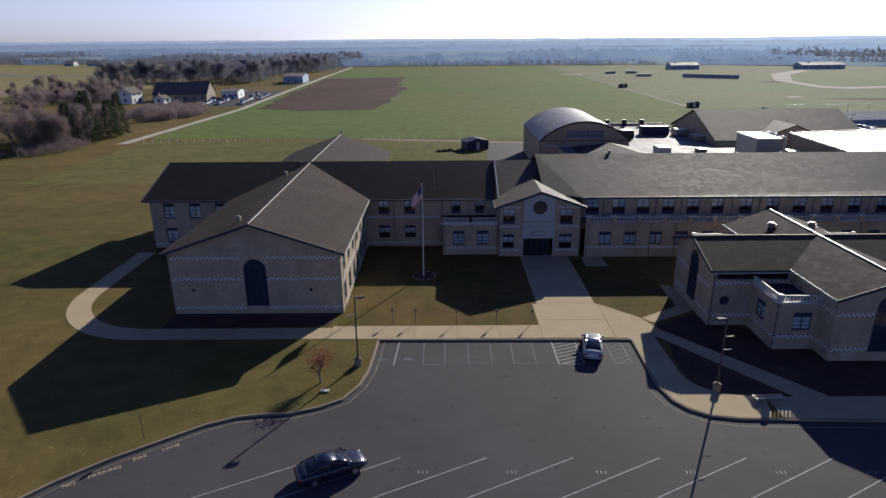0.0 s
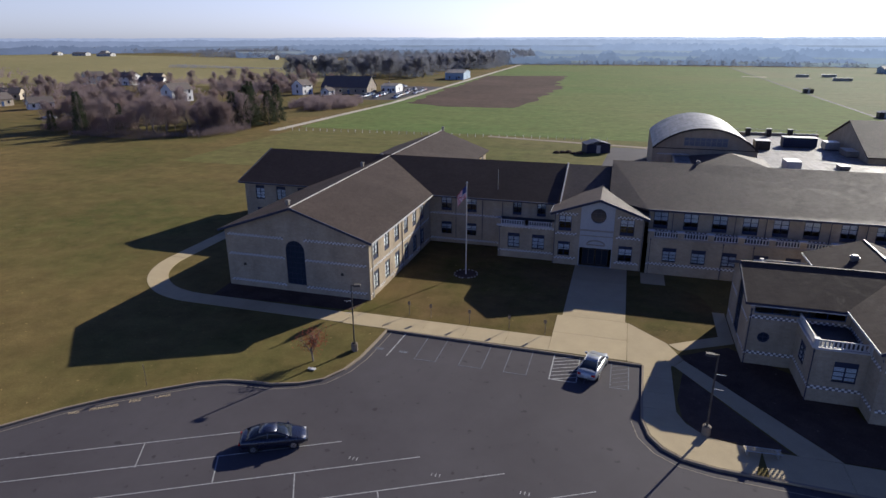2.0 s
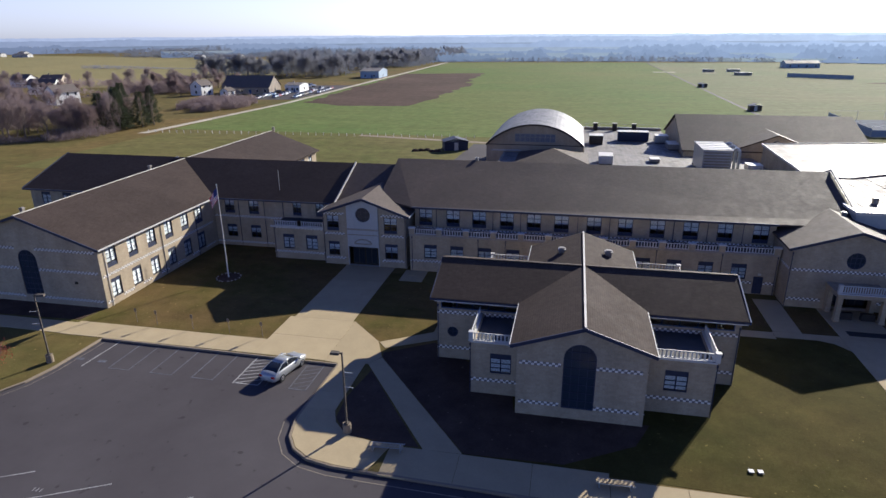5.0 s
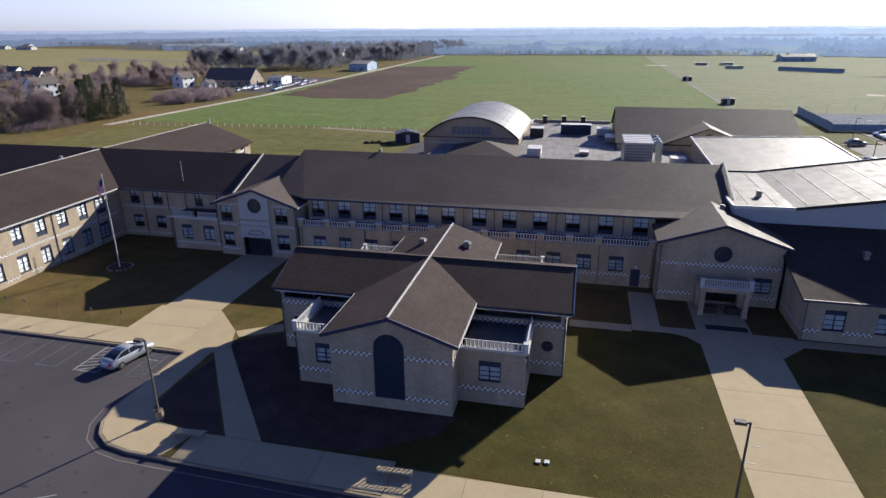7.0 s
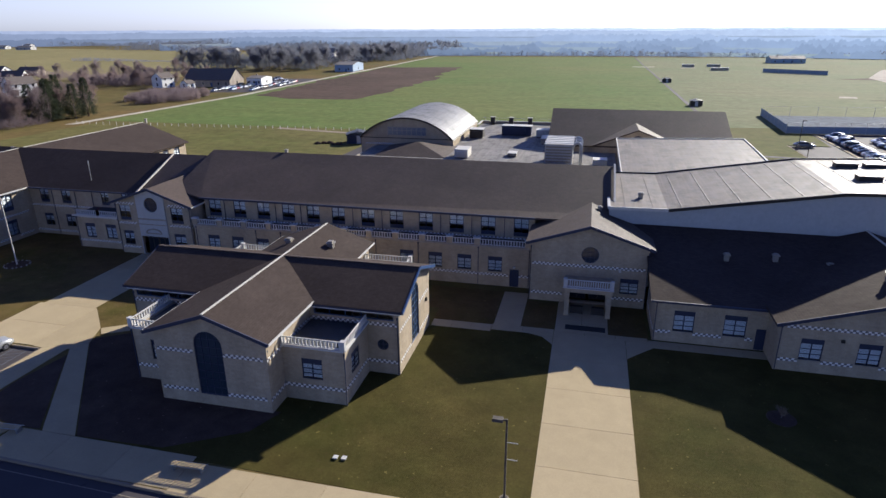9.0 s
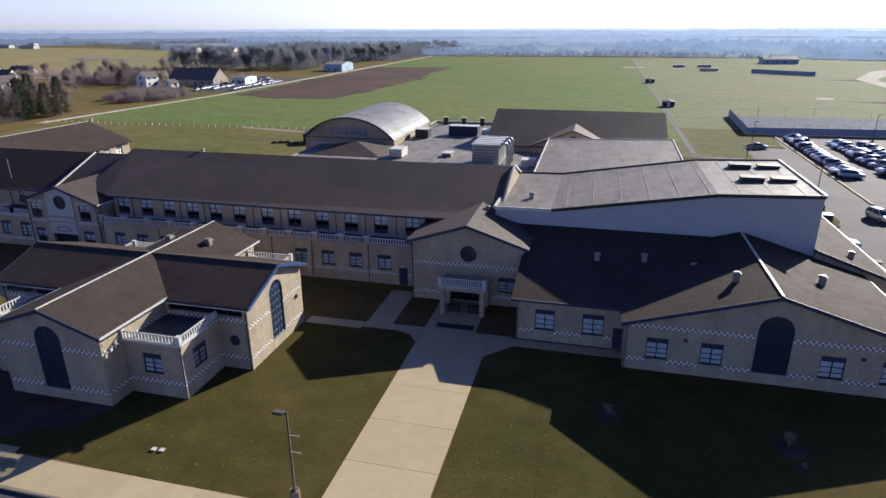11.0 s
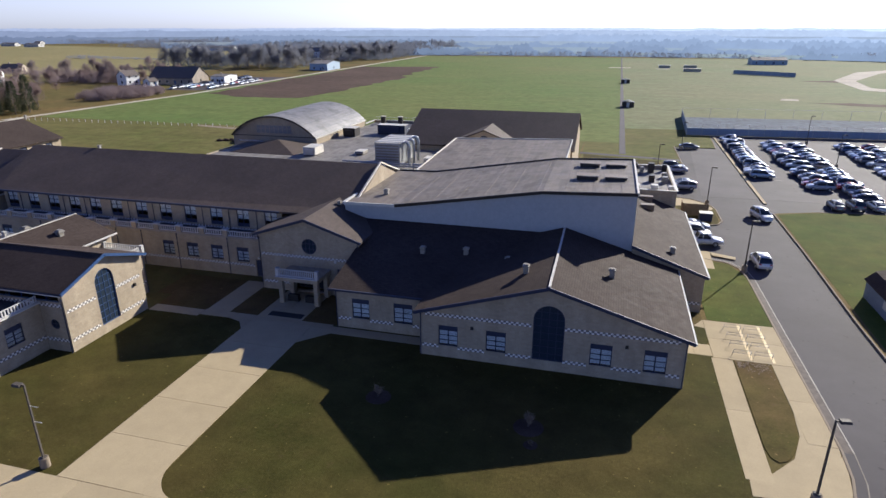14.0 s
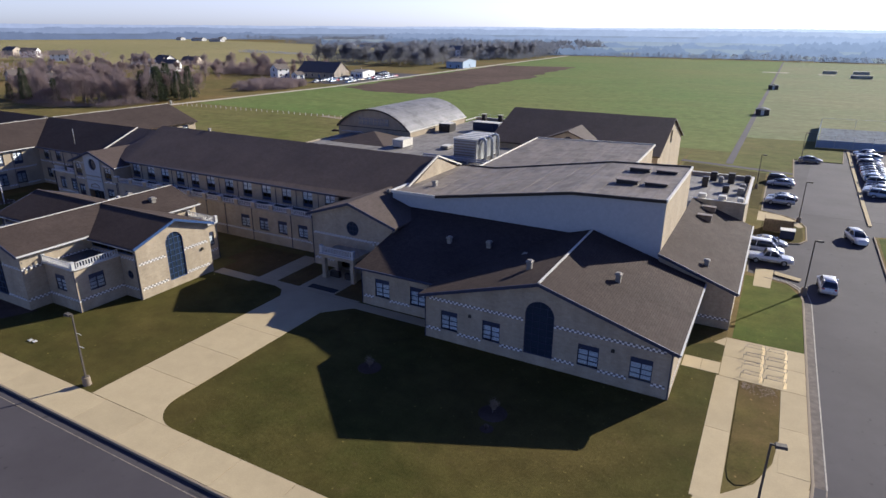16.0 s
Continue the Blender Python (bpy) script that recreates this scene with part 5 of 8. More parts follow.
Wall(gym2, (91.0, GY0), (91.0, GY1), gable_top(26.5, 6.6, 11.5), openings=[("rect", 11.5, 14.0, 7.0, 9.5)], label="sunlit tan gable wall")
Wall(gym2, (91.0, GY1), (58.3, GY1), 6.6)
Wall(gym2, (58.3, GY1), (58.3, GY0), gable_top(26.5, 6.6, 11.5))
for y in (GY0 - 0.5, GY1 + 0.5):
    roof(gym2, [(57.9, y, 6.6), (91.4, y, 6.6), (91.4, GYR, 11.75), (57.9, GYR, 11.75)], SHINGLE_GREY, "grey shingle slope")
sg = Wall(gym2, (66.6, 130.6), (82.2, 130.6), gable_top(15.6, 6.6, 9.6), z0=4.0, openings=[("arch", 6.9, 8.7, 7.0, 8.7)])
sg.window(sg.openings[0], 2, 3)
for x in (66.0, 82.8):
    roof(gym2, [(x, 130.1, 6.6), (74.4, 130.1, 9.85), (74.4, 140.2, 9.85), (x, 131.5, 6.6)], SHINGLE_GREY, "small dormer gable slope")
finish(gym2, 74.5, 144.0)

barrel = thing("barrel_gymnasium", "gymnasium with a curved pale metal barrel roof", "gymnasium")
BX0, BX1, BY0, BY1 = 20.2, 39.5, 130.7, 157.0
n, cx = 20, (BX0 + BX1) / 2
rise = 4.1
rad = ((BX1 - BX0) ** 2 / 4 + rise ** 2) / (2 * rise)
prof = []
for i in range(n + 1):
    x = BX0 + (BX1 - BX0) * i / n
    prof.append((x, 6.6 + math.sqrt(rad * rad - (x - cx) ** 2) - (rad - rise)))
bw = Wall(barrel, (BX0, BY0), (BX1, BY0), [(x - BX0, z) for x, z in prof])
bw.band(5.6, 1.0, 7.0)
lunette = part("window", boxes(*[(25.9 + 1.0 * i, 26.02 + 1.0 * i, BY0 - 0.08, BY0 - 0.01, 7.3, 9.0 if i in (0, 8) else 9.25) for i in range(9)], (25.9, 34.02, BY0 - 0.07, BY0 - 0.02, 7.3, 7.42), (25.9, 34.02, BY0 - 0.07, BY0 - 0.02, 8.25, 8.33), (25.9, 34.02, BY0 - 0.07, BY0 - 0.02, 8.9, 9.0)), VENT, barrel, "long grey-framed window under the curved roof")
for i in range(8):
    part("pane", boxes((26.02 + 1.0 * i, 26.9 + 1.0 * i, BY0 - 0.04, BY0 - 0.02, 7.42, 8.9)), WINDOW_TINT, lunette)
strip(barrel, "string_course", [(BX0, BY0 - 0.03, 6.75), (BX1, BY0 - 0.03, 6.75)], 0.1, 0.16, DARK)
Wall(barrel, (BX0, BY1), (BX0, BY0), 6.6), Wall(barrel, (BX1, BY0), (BX1, BY1), 6.6)
Wall(barrel, (BX1, BY1), (BX0, BY1), [(BX1 - x, z) for x, z in prof[::-1]])
bm = bmesh.new()
for (xa, za), (xb, zb) in zip(prof, prof[1:]):
    slab(bm, [(xa, BY0 - 0.6, za + 0.25), (xb, BY0 - 0.6, zb + 0.25), (xb, BY1 + 0.4, zb + 0.25), (xa, BY1 + 0.4, za + 0.25)], 0.25)
bmesh.ops.remove_doubles(bm, verts=bm.verts, dist=1e-4)
part("roof", bm, METAL_ROOF, barrel, "curved pale metal roof")
strip(barrel, "arch_trim", [(x, BY0 - 0.64, z + 0.12) for x, z in prof], 0.1, 0.34, DARK, "dark metal edge of the curved roof")
strip(barrel, "gutter", [(BX1 + 0.1, BY0 - 0.6, 6.7), (BX1 + 0.1, BY1 + 0.4, 6.7)], 0.2, 0.22, CREAM)
finish(barrel, cx, 143.0)

deck = thing("rear_flat_block", "rear flat-roofed block with pale roof and many units", "school building")
Wall(deck, (58.0, 163.4), (39.6, 163.4), 6.0), Wall(deck, (39.6, 130.0), (24.0, 130.0), 5.6), Wall(deck, (24.0, 130.0), (24.0, 99.0), 5.6)
part("roof", boxes((24.2, 70.5, 99.0, 130.0, 5.3, 5.45), (39.7, 58.0, 130.0, 163.2, 5.3, 5.45)), PALE_ROOF, deck, "pale flat roof")
strip(deck, "parapet_cap", [(39.6, 163.4, 6.0), (58.0, 163.4, 6.0)], 0.4, 0.16, CREAM)
strip(deck, "parapet_cap", [(39.7, 157.0, 6.0), (39.7, 163.2, 6.0)], 0.4, 0.16, CREAM)
for a, b, c in (((27.0, 119.0), (40.5, 119.0), (33.8, 125.2)), ((40.5, 119.0), (40.5, 130.2), (33.8, 125.2)), ((27.0, 130.2), (27.0, 119.0), (33.8, 125.2))):
    bm = bmesh.new()
    slab(bm, [(*a, 5.5), (*b, 5.5), (*c, 7.2)], 0.15)
    part("hip_roof", bm, SHINGLE_GREY, deck, "small hipped grey shingle roof")
for x in (40.5, 43.6, 46.7, 49.8, 52.9, 57.4):
    part("rail_post", boxes((x - 0.03, x + 0.03, 163.3, 163.36, 6.0, 6.8)), STEEL, deck)
strip(deck, "guard_rail", [(40.0, 163.33, 6.8), (57.6, 163.33, 6.8)], 0.05, 0.05, STEEL)
finish(deck, 46.0, 130.0)


def roof_unit(x0, x1, y0, y1, z1, material, label="boxy air handling unit on the flat roof", z0=5.45):
    u = thing("rooftop_unit", label, "air conditioner", "rooftop units", pose((x0 + x1) / 2, (y0 + y1) / 2, z0))
    w, d, h = (x1 - x0) / 2, (y1 - y0) / 2, z1 - z0
    part("casing", boxes((-w, w, -d, d, 0.15, h)), material, u)
    part("curb", boxes((-w + 0.1, w - 0.1, -d + 0.1, d - 0.1, 0, 0.15)), DARK, u)
    part("hood", boxes((-w * 0.6, w * 0.6, -d - 0.25, -d, h * 0.3, h * 0.8)), material, u)
    part("lid", boxes((-w - 0.05, w + 0.05, -d - 0.05, d + 0.05, h, h + 0.06)), CREAM, u)
    return u


roof_unit(42.2, 44.6, 119.5, 123.2, 7.0, CREAM, "cream air handling unit on the flat roof")
roof_unit(40.8, 43.6, 141.0, 144.0, 7.3, DARK)
roof_unit(47.0, 53.4, 146.0, 148.6, 7.5, NAVY, "long dark air handling unit on the flat roof")
roof_unit(54.6, 57.2, 144.5, 147.5, 7.0, STEEL, "grey ducted unit on the flat roof")
roof_unit(51.4, 53.0, 122.5, 125.0, 6.1, VENT, "low grey roof unit")
roof_unit(56.2, 59.6, 136.5, 141.0, 6.6, VENT, "weathered grey air handling unit")
roof_unit(60.5, 62.2, 138.0, 140.5, 7.4, STEEL, "tall narrow galvanised exhaust box")
roof_unit(66.5, 68.8, 117.0, 119.5, 6.6, CREAM, "small cream unit on the flat roof")
for x, y in ((42.6, 161.8), (47.1, 161.8), (51.6, 161.8)):
    roof_unit(x - 0.5, x + 0.5, y - 0.5, y + 0.5, 7.2, DARK, "small dark fan on the flat roof")
chiller = thing("cooling_tower", "tall galvanised cooling tower with bent ducts", "cooling tower", "", pose(61.5, 118.5, 5.45))
part("casing", boxes((-2.9, 1.6, -4.2, 4.2, 0.3, 4.0)), STEEL, chiller, "galvanised louvred casing")
for i in range(7):
    part("slat", boxes((-2.7, 1.4, -4.27, -4.2, 0.6 + i * 0.48, 0.85 + i * 0.48)), VENT, chiller)
for i in range(3):
    y = -3.2 + i * 2.7
    bm = bmesh.new()
    path = [(1.5, y, 3.2), (1.75, y, 3.9), (2.1, y, 4.2), (2.55, y, 4.2), (2.85, y, 3.95), (2.95, y, 3.4), (2.95, y, 0.1)]
    for p, q in zip(path, path[1:]):
        tube(bm, p, q, 0.26, 0.26, 10)
    part("duct", bm, STEEL, chiller, "bent galvanised duct")
part("lid", boxes((-3.0, 1.7, -4.3, 4.3, 4.0, 4.12)), CREAM, chiller)
for i in range(5):
    part("rib", boxes((-3.0, 1.7, -3.6 + i * 1.75, -3.4 + i * 1.75, 4.12, 4.2)), STEEL, chiller)
for x in (-2.8, 1.5):
    for y in (-4.1, 4.1):
        part("leg", boxes((x - 0.12, x + 0.12, y - 0.12, y + 0.12, 0, 0.35)), DARK, chiller)
pipes = thing("roof_pipe_run", "pale pipe run across the flat roof", "pipe", "", pose(60.0, 113.0, 5.45))
bm = bmesh.new()
for z in (0.5, 0.9):
    tube(bm, (-7.0, 0, z), (8.0, 0, z), 0.14, 0.14, 8)
part("pipe", bm, WHITE, pipes)
for x in (-6, -2, 2, 6):
    part("bracket", boxes((x - 0.1, x + 0.1, -0.2, 0.2, 0, 0.8)), STEEL, pipes)

# ---- road markings ----
ROADZ = -0.13
marks = tagged(new("road_marking"), "worn painted parking lines and lettering on asphalt", "road marking", "", "structure")


def stripe(a, b, w=0.1, material=None, z=ROADZ + 0.012):
    a, b = Vector(a), Vector(b)
    d = (b - a).normalized()
    s = Vector((-d.y, d.x)) * w / 2
    bm = bmesh.new()
    slab(bm, [(*(a - s), z), (*(b - s), z), (*(b + s), z), (*(a + s), z)], 0.008)
    return part("painted_line", bm, material or LINE_PAINT, marks)


def polyline_stripe(pts, off, w, material, z=ROADZ + 0.012):
    bm = bmesh.new()
    rows = []
    for i, p in enumerate(pts):
        a, b = Vector(pts[max(0, i - 1)]), Vector(pts[min(len(pts) - 1, i + 1)])
        d = (b - a).normalized()
        s = Vector((d.y, -d.x))
        p = Vector(p)
        rows.append([bm.verts.new((*(p + s * k), z)) for k in (off - w / 2, off + w / 2)])
    for r, q in zip(rows, rows[1:]):
        bm.faces.new((r[0], r[1], q[1], q[0]))
    return part("painted_line", bm, material, marks)


# accessible bays by the plaza
for x in (-4.6, 10.1):
    stripe((x, 52.6), (x - 0.25 if x < 0 else x, 47.9), 0.12)
for x in (-2.2, -0.2, 2.0, 4.1, 6.1, 8.1, 13.05, 15.2, 16.7):
    stripe((x, 52.4), (x, 48.0), 0.09, WORN_BLUE)
for a, b in ((-2.2, -0.2), (2.0, 4.1), (6.1, 8.1), (15.2, 16.7)):
    stripe((a, 48.05), (b, 48.05), 0.09, WORN_BLUE)
stripe((10.1, 48.0), (12.4, 48.0), 0.12)
stripe((12.4, 52.4), (12.4, 48.0), 0.1)
for i in range(7):
    stripe((10.2, 48.0 + i * 0.62), (12.35, 48.9 + i * 0.62), 0.09)
for i in range(6):
    stripe((15.3, 48.1 + i * 0.7), (16.65, 48.8 + i * 0.7), 0.07, WORN_BLUE)
for x in (-6.0, -3.6):
    stripe((x - 0.4, 49.0), (x + 0.4, 49.0), 0.35, WORN_BLUE)
# angled bays
U = Vector((0.888, 0.46))
V = Vector((0.46, -0.888))
for k in range(8):
    e = Vector((-9.4 + 6.05 * k, 35.15 - 0.05 * k))
    if k == 0:
        e = Vector((-9.4, 34.9))
    stripe(e - U * 24.0, e, 0.085)
    stripe(e - U * 8.6, e - U * 8.6 + V * 2.75, 0.085)
    c = e + Vector((1.3, -1.5))
    for i in range(3):
        stripe(c + Vector((0.28 * i, 0)), c + Vector((0.28 * i + 0.07, 0)), 0.3)
polyline_stripe(WEST_KERB[3:], 0.55, 0.08, WORN_CREAM)
polyline_stripe(EAST_KERB[2:], 0.75, 0.08, WORN_CREAM)
polyline_stripe(DRIVE_KERB, 0.36, 0.62, GUTTER_DIRT, ROADZ + 0.007)
polyline_stripe(DRIVE_KERB, 0.75, 0.1, WORN_WHITE)


def lettering(text, x, y, deg, size):
    cu = bpy.data.curves.new("lettering", "FONT")
    cu.body, cu.size, cu.extrude = text, size, 0.004
    tmp = bpy.data.objects.new("tmp", cu)
    scene.collection.objects.link(tmp)
    data = bpy.data.meshes.new_from_object(tmp.evaluated_get(bpy.context.evaluated_depsgraph_get()))
    bpy.data.objects.remove(tmp)
    data.materials.append(YELLOW_PAINT)
    return part("lettering", data, None, marks, "faded yellow words on the asphalt", pose(x, y, ROADZ + 0.012, 0, 0, deg))


lettering("NO", -25.45, 32.15, 34, 0.5)
lettering("PARKING", -24.25, 33.05, 35, 0.5)
lettering("FIRE", -22.05, 34.85, 35, 0.5)
lettering("LANE", -20.5, 35.95, 34, 0.5)


# ---- street lamps, flag, signs ----
def street_lamp(x, y, deg, h=6.75, brackets=True):
    t = thing("street_lamp", "dark bronze parking lamp post on a round concrete base", "street lamp", "parking lamps", pose(x, y, 0, 0, 0, deg))
    bm = bmesh.new()
    tube(bm, (0, 0, -0.2), (0, 0, 0.75), 0.33, 0.31, 16)
    part("base", bm, KERB, t, "round concrete base")
    part("pole", boxes((-0.062, 0.062, -0.062, 0.062, 0.75, h - 0.1, 0.012)), BRONZE, t)
    part("collar", boxes((-0.17, 0.17, -0.17, 0.17, 0.75, 0.82)), BRONZE, t)
    part("arm", boxes((-0.05, 0.35, -0.04, 0.04, h - 0.22, h - 0.12)), BRONZE, t)
    hd = part("lamp_head", boxes((0.2, 0.85, -0.2, 0.2, h - 0.26, h - 0.08, 0.03)), BRONZE, t, "flat shoebox lamp head")
    part("lens", boxes((0.26, 0.79, -0.15, 0.15, h - 0.28, h - 0.261)), WHITE, hd)
    if brackets:
        for z in (h - 1.7, h - 2.9):
            part("banner_arm", boxes((-0.7, -0.05, -0.015, 0.015, z, z + 0.04)), WHITE, t, "thin pale banner arm")
    return t


street_lamp(-8.0, 47.8, 20)
street_lamp(22.2, 43.2, 180)
street_lamp(62.1, 42.3, 180, 6.5)
street_lamp(114.55, 92.8, 10, 6.5, False)
street_lamp(111.5, 51.9, 10, 6.3, False)
street_lamp(114.1, 123.4, 10, 6.5, False)
street_lamp(107.2, 143.5, 10, 6.5, False)
street_lamp(114.6, 174.0, 10, 6.8, False)
for x, y in ((144.0, 160.0), (146.0, 190.0), (172.0, 172.0)):
    street_lamp(x, y, 0, 7.2, False)

flag = thing("flagpole", "tall white flagpole with a striped flag", "flagpole", "", pose(-2.8, 69.5, 0))
bm = bmesh.new()
tube(bm, (0, 0, 0), (0, 0, 11.5), 0.085, 0.045, 12)
part("pole", bm, WHITE, flag)
bm = bmesh.new()
bmesh.ops.create_icosphere(bm, subdivisions=2, radius=0.11, matrix=Matrix.Translation((0, 0, 11.6)))
part("finial", bm, STEEL, flag)
bm = bmesh.new()
tube(bm, (0, 0, 0), (0, 0, 0.08), 1.5, 1.35, 20)
bed = part("base", bm, MULCH, flag, "round mulch bed")
r_ = random.Random(5)
for i in range(16):
    a = i * math.pi / 8 + r_.uniform(-0.08, 0.08)
    bm = bmesh.new()
    bmesh.ops.create_icosphere(bm, subdivisions=1, radius=0.14, matrix=Matrix.Translation((1.42 * math.cos(a), 1.42 * math.sin(a), 0.09)) @ Matrix.Rotation(a, 4, "Z") @ Matrix.Diagonal((0.8, r_.uniform(0.9, 1.3), r_.uniform(0.5, 0.8), 1)))
    part("edging_stone", bm, BASE_BLOCK, bed)


def cloth(u, v):
    """A hanging, lightly furled flag: u along the fly, v up the hoist."""
    return (-0.06 - 1.15 * u, 0.22 * math.sin(8 * u + 2 * v) * u + 0.15 * u, 9.75 + 1.45 * v - 1.35 * u ** 1.2)


FLAG_RED, FLAG_BLUE, FLAG_WHITE = plain("flag_red", (0.42, 0.03, 0.05), 0.8), plain("flag_blue", (0.03, 0.04, 0.16), 0.8), plain("flag_white", (0.75, 0.74, 0.74), 0.8)


def cloth_piece(name, u0, u1, v0, v1, material):
    bm = bmesh.new()
    n = 10
    rows = []
    for i in range(n + 1):
        u = u0 + (u1 - u0) * i / n
        rows.append([bm.verts.new(Vector(cloth(u, v)) + Vector((0, d, 0))) for d in (0, 0.012) for v in (v0, v1)])
    for r, q in zip(rows, rows[1:]):
        for a, b in ((0, 1), (1, 3), (3, 2), (2, 0)):
            bm.faces.new((r[a], r[b], q[b], q[a]))
    return part(name, bm, material, flag)


for i in range(13):
    u0 = 0.42 if i >= 6 else 0.0
    cloth_piece("stripe", u0, 1.0, i / 13, (i + 1) / 13, FLAG_RED if i % 2 == 0 else FLAG_WHITE)
cloth_piece("canton", 0.0, 0.42, 6 / 13, 1.0, FLAG_BLUE)


def sign_post(x, y, deg=0, h=1.6, plate=True):
    t = thing("sign_post", "thin steel post with a small parking sign", "sign", "parking signs", pose(x, y, 0, 0, 0, deg))
    part("post", boxes((-0.025, 0.025, -0.02, 0.02, 0, h)), BROWN_METAL, t)
    if plate:
        p = part("plate", boxes((-0.13, 0.13, -0.035, -0.02, h - 0.4, h)), BROWN_METAL, t)
        part("emblem", boxes((-0.1, 0.1, -0.042, -0.036, h - 0.35, h - 0.12)), KERB, p)
    return t


for x, y in ((-5.6, 56.5), (-3.2, 56.4), (1.0, 56.2), (5.1, 56.1), (8.7, 56.0)):
    sign_post(x, y)
sign_post(-22.4, 37.3, -50, 2.0)

for x, y, dg in ((25.7, 41.75, 4), (41.3, 41.0, 2)):
    b = thing("bench", "slatted pale metal bench beside the walk", "bench", "benches", pose(x, y, LIFT, 0, 0, dg))
    for i in range(11):
        part("slat", boxes((-1.2 + i * 0.22, -1.02 + i * 0.22, -0.22, 0.22, 0.4, 0.43)), CONCRETE, b)
    for i in (-1.0, 1.0):
        part("leg", boxes((i - 0.05, i + 0.05, -0.25, 0.25, 0, 0.42)), STEEL, b)
    for y in (-0.27, 0.27):
        part("rail", boxes((-1.2, 1.26, y - 0.02, y + 0.02, 0.36, 0.4)), STEEL, b)
for x, y, w in ((50.3, 44.3, 0.17), (50.9, 44.35, 0.17), (-10.2, 43.5, 0.35)):
    t = thing("ground_box", "small pale utility box set in the lawn", "utility box", "", pose(x, y, 0))
    part("lid", boxes((-w, w, -0.17, 0.17, 0.08, 0.13)), WHITE, t)
    part("body", boxes((-w + 0.03, w - 0.03, -0.15, 0.15, 0, 0.08)), KERB, t)
for x, y in ((20.6, 39.55), (80.0, 38.2)):
    t = thing("storm_drain", "iron storm drain inlet in the kerb", "drain", "", pose(x, y, ROADZ))
    bm = bmesh.new()
    lattice(bm, [-0.6, -0.55] + [v for i in range(1, 9) for v in (-0.55 + i * 0.12, -0.5 + i * 0.12)] + [0.55, 0.6], [-0.3, -0.25, 0.25, 0.3], 0, 0.02)
    part("grate", bm, RUBBER, t, "", pose(0, 0, 0.005, -90))
r_ = random.Random(31)
bm = bmesh.new()
for i in range(150):
    x, y = r_.uniform(109.8, 112.5), 69.3 - abs(r_.gauss(0, 0.8))
    a = r_.uniform(0, math.pi)
    d = Vector((math.cos(a), math.sin(a), 0)) * r_.uniform(0.04, 0.14)
    e = Vector((-d.y, d.x, 0)) * 0.5
    p = Vector((x, y, LIFT + 0.035 + r_.uniform(0, 0.03)))
    bm.faces.new([bm.verts.new(p - d), bm.verts.new(p + e), bm.verts.new(p + d + Vector((0, 0, 0.03))), bm.verts.new(p - e)])
tagged(part("leaf_litter", bm, BARK_CHIP), "dry leaves and chips on the grass island", "litter", "", "stuff")
# bicycle racks and painted strips on the east plaza
for x0, x1 in ((111.05, 111.3), (112.9, 113.15)):
    part("painted_line", boxes((x0, x1, 69.8, 77.0, LIFT + 0.006, LIFT + 0.012)), YELLOW_STRIP, marks, "yellow painted strip on the concrete")
for i in range(4):
    for x in (109.6, 111.4):
        t = thing("bike_rack", "thin bent steel bicycle rack on the plaza", "bike rack", "bike racks", pose(x, 70.2 + i * 1.75, LIFT, 0, 0, 0))
        bm = bmesh.new()
        for a, b in (((0, 0, 0), (0, 0, 0.4)), ((0, 0, 0.4), (1.5, 0, 0.4)), ((1.5, 0, 0.4), (1.5, 0, 0)), ((0.2, 0.6, 0), (0.2, 0.6, 0.4)), ((0.2, 0.6, 0.4), (1.7, 0.6, 0.4)), ((1.7, 0.6, 0.4), (1.7, 0.6, 0)), ((0, 0, 0.4), (0.2, 0.6, 0.4)), ((1.5, 0, 0.4), (1.7, 0.6, 0.4))):
            tube(bm, a, b, 0.015, 0.015, 6)
        part("frame", bm, VENT, t)


# ---- vehicles ----
def paint(name, c, rough=0.25, metal=0.3):
    k = Nodes(name, rough, metal)
    k.b.inputs["Coat Weight"].default_value = 0.6
    k.b.inputs["Coat Roughness"].default_value = 0.08
    return k.done(k.ramp(k.noise(2.0), [(0.3, tuple(v * 0.92 for v in c)), (0.7, c)]), k.ramp(k.noise(6), [(0.3, rough), (0.7, rough + 0.1)]))


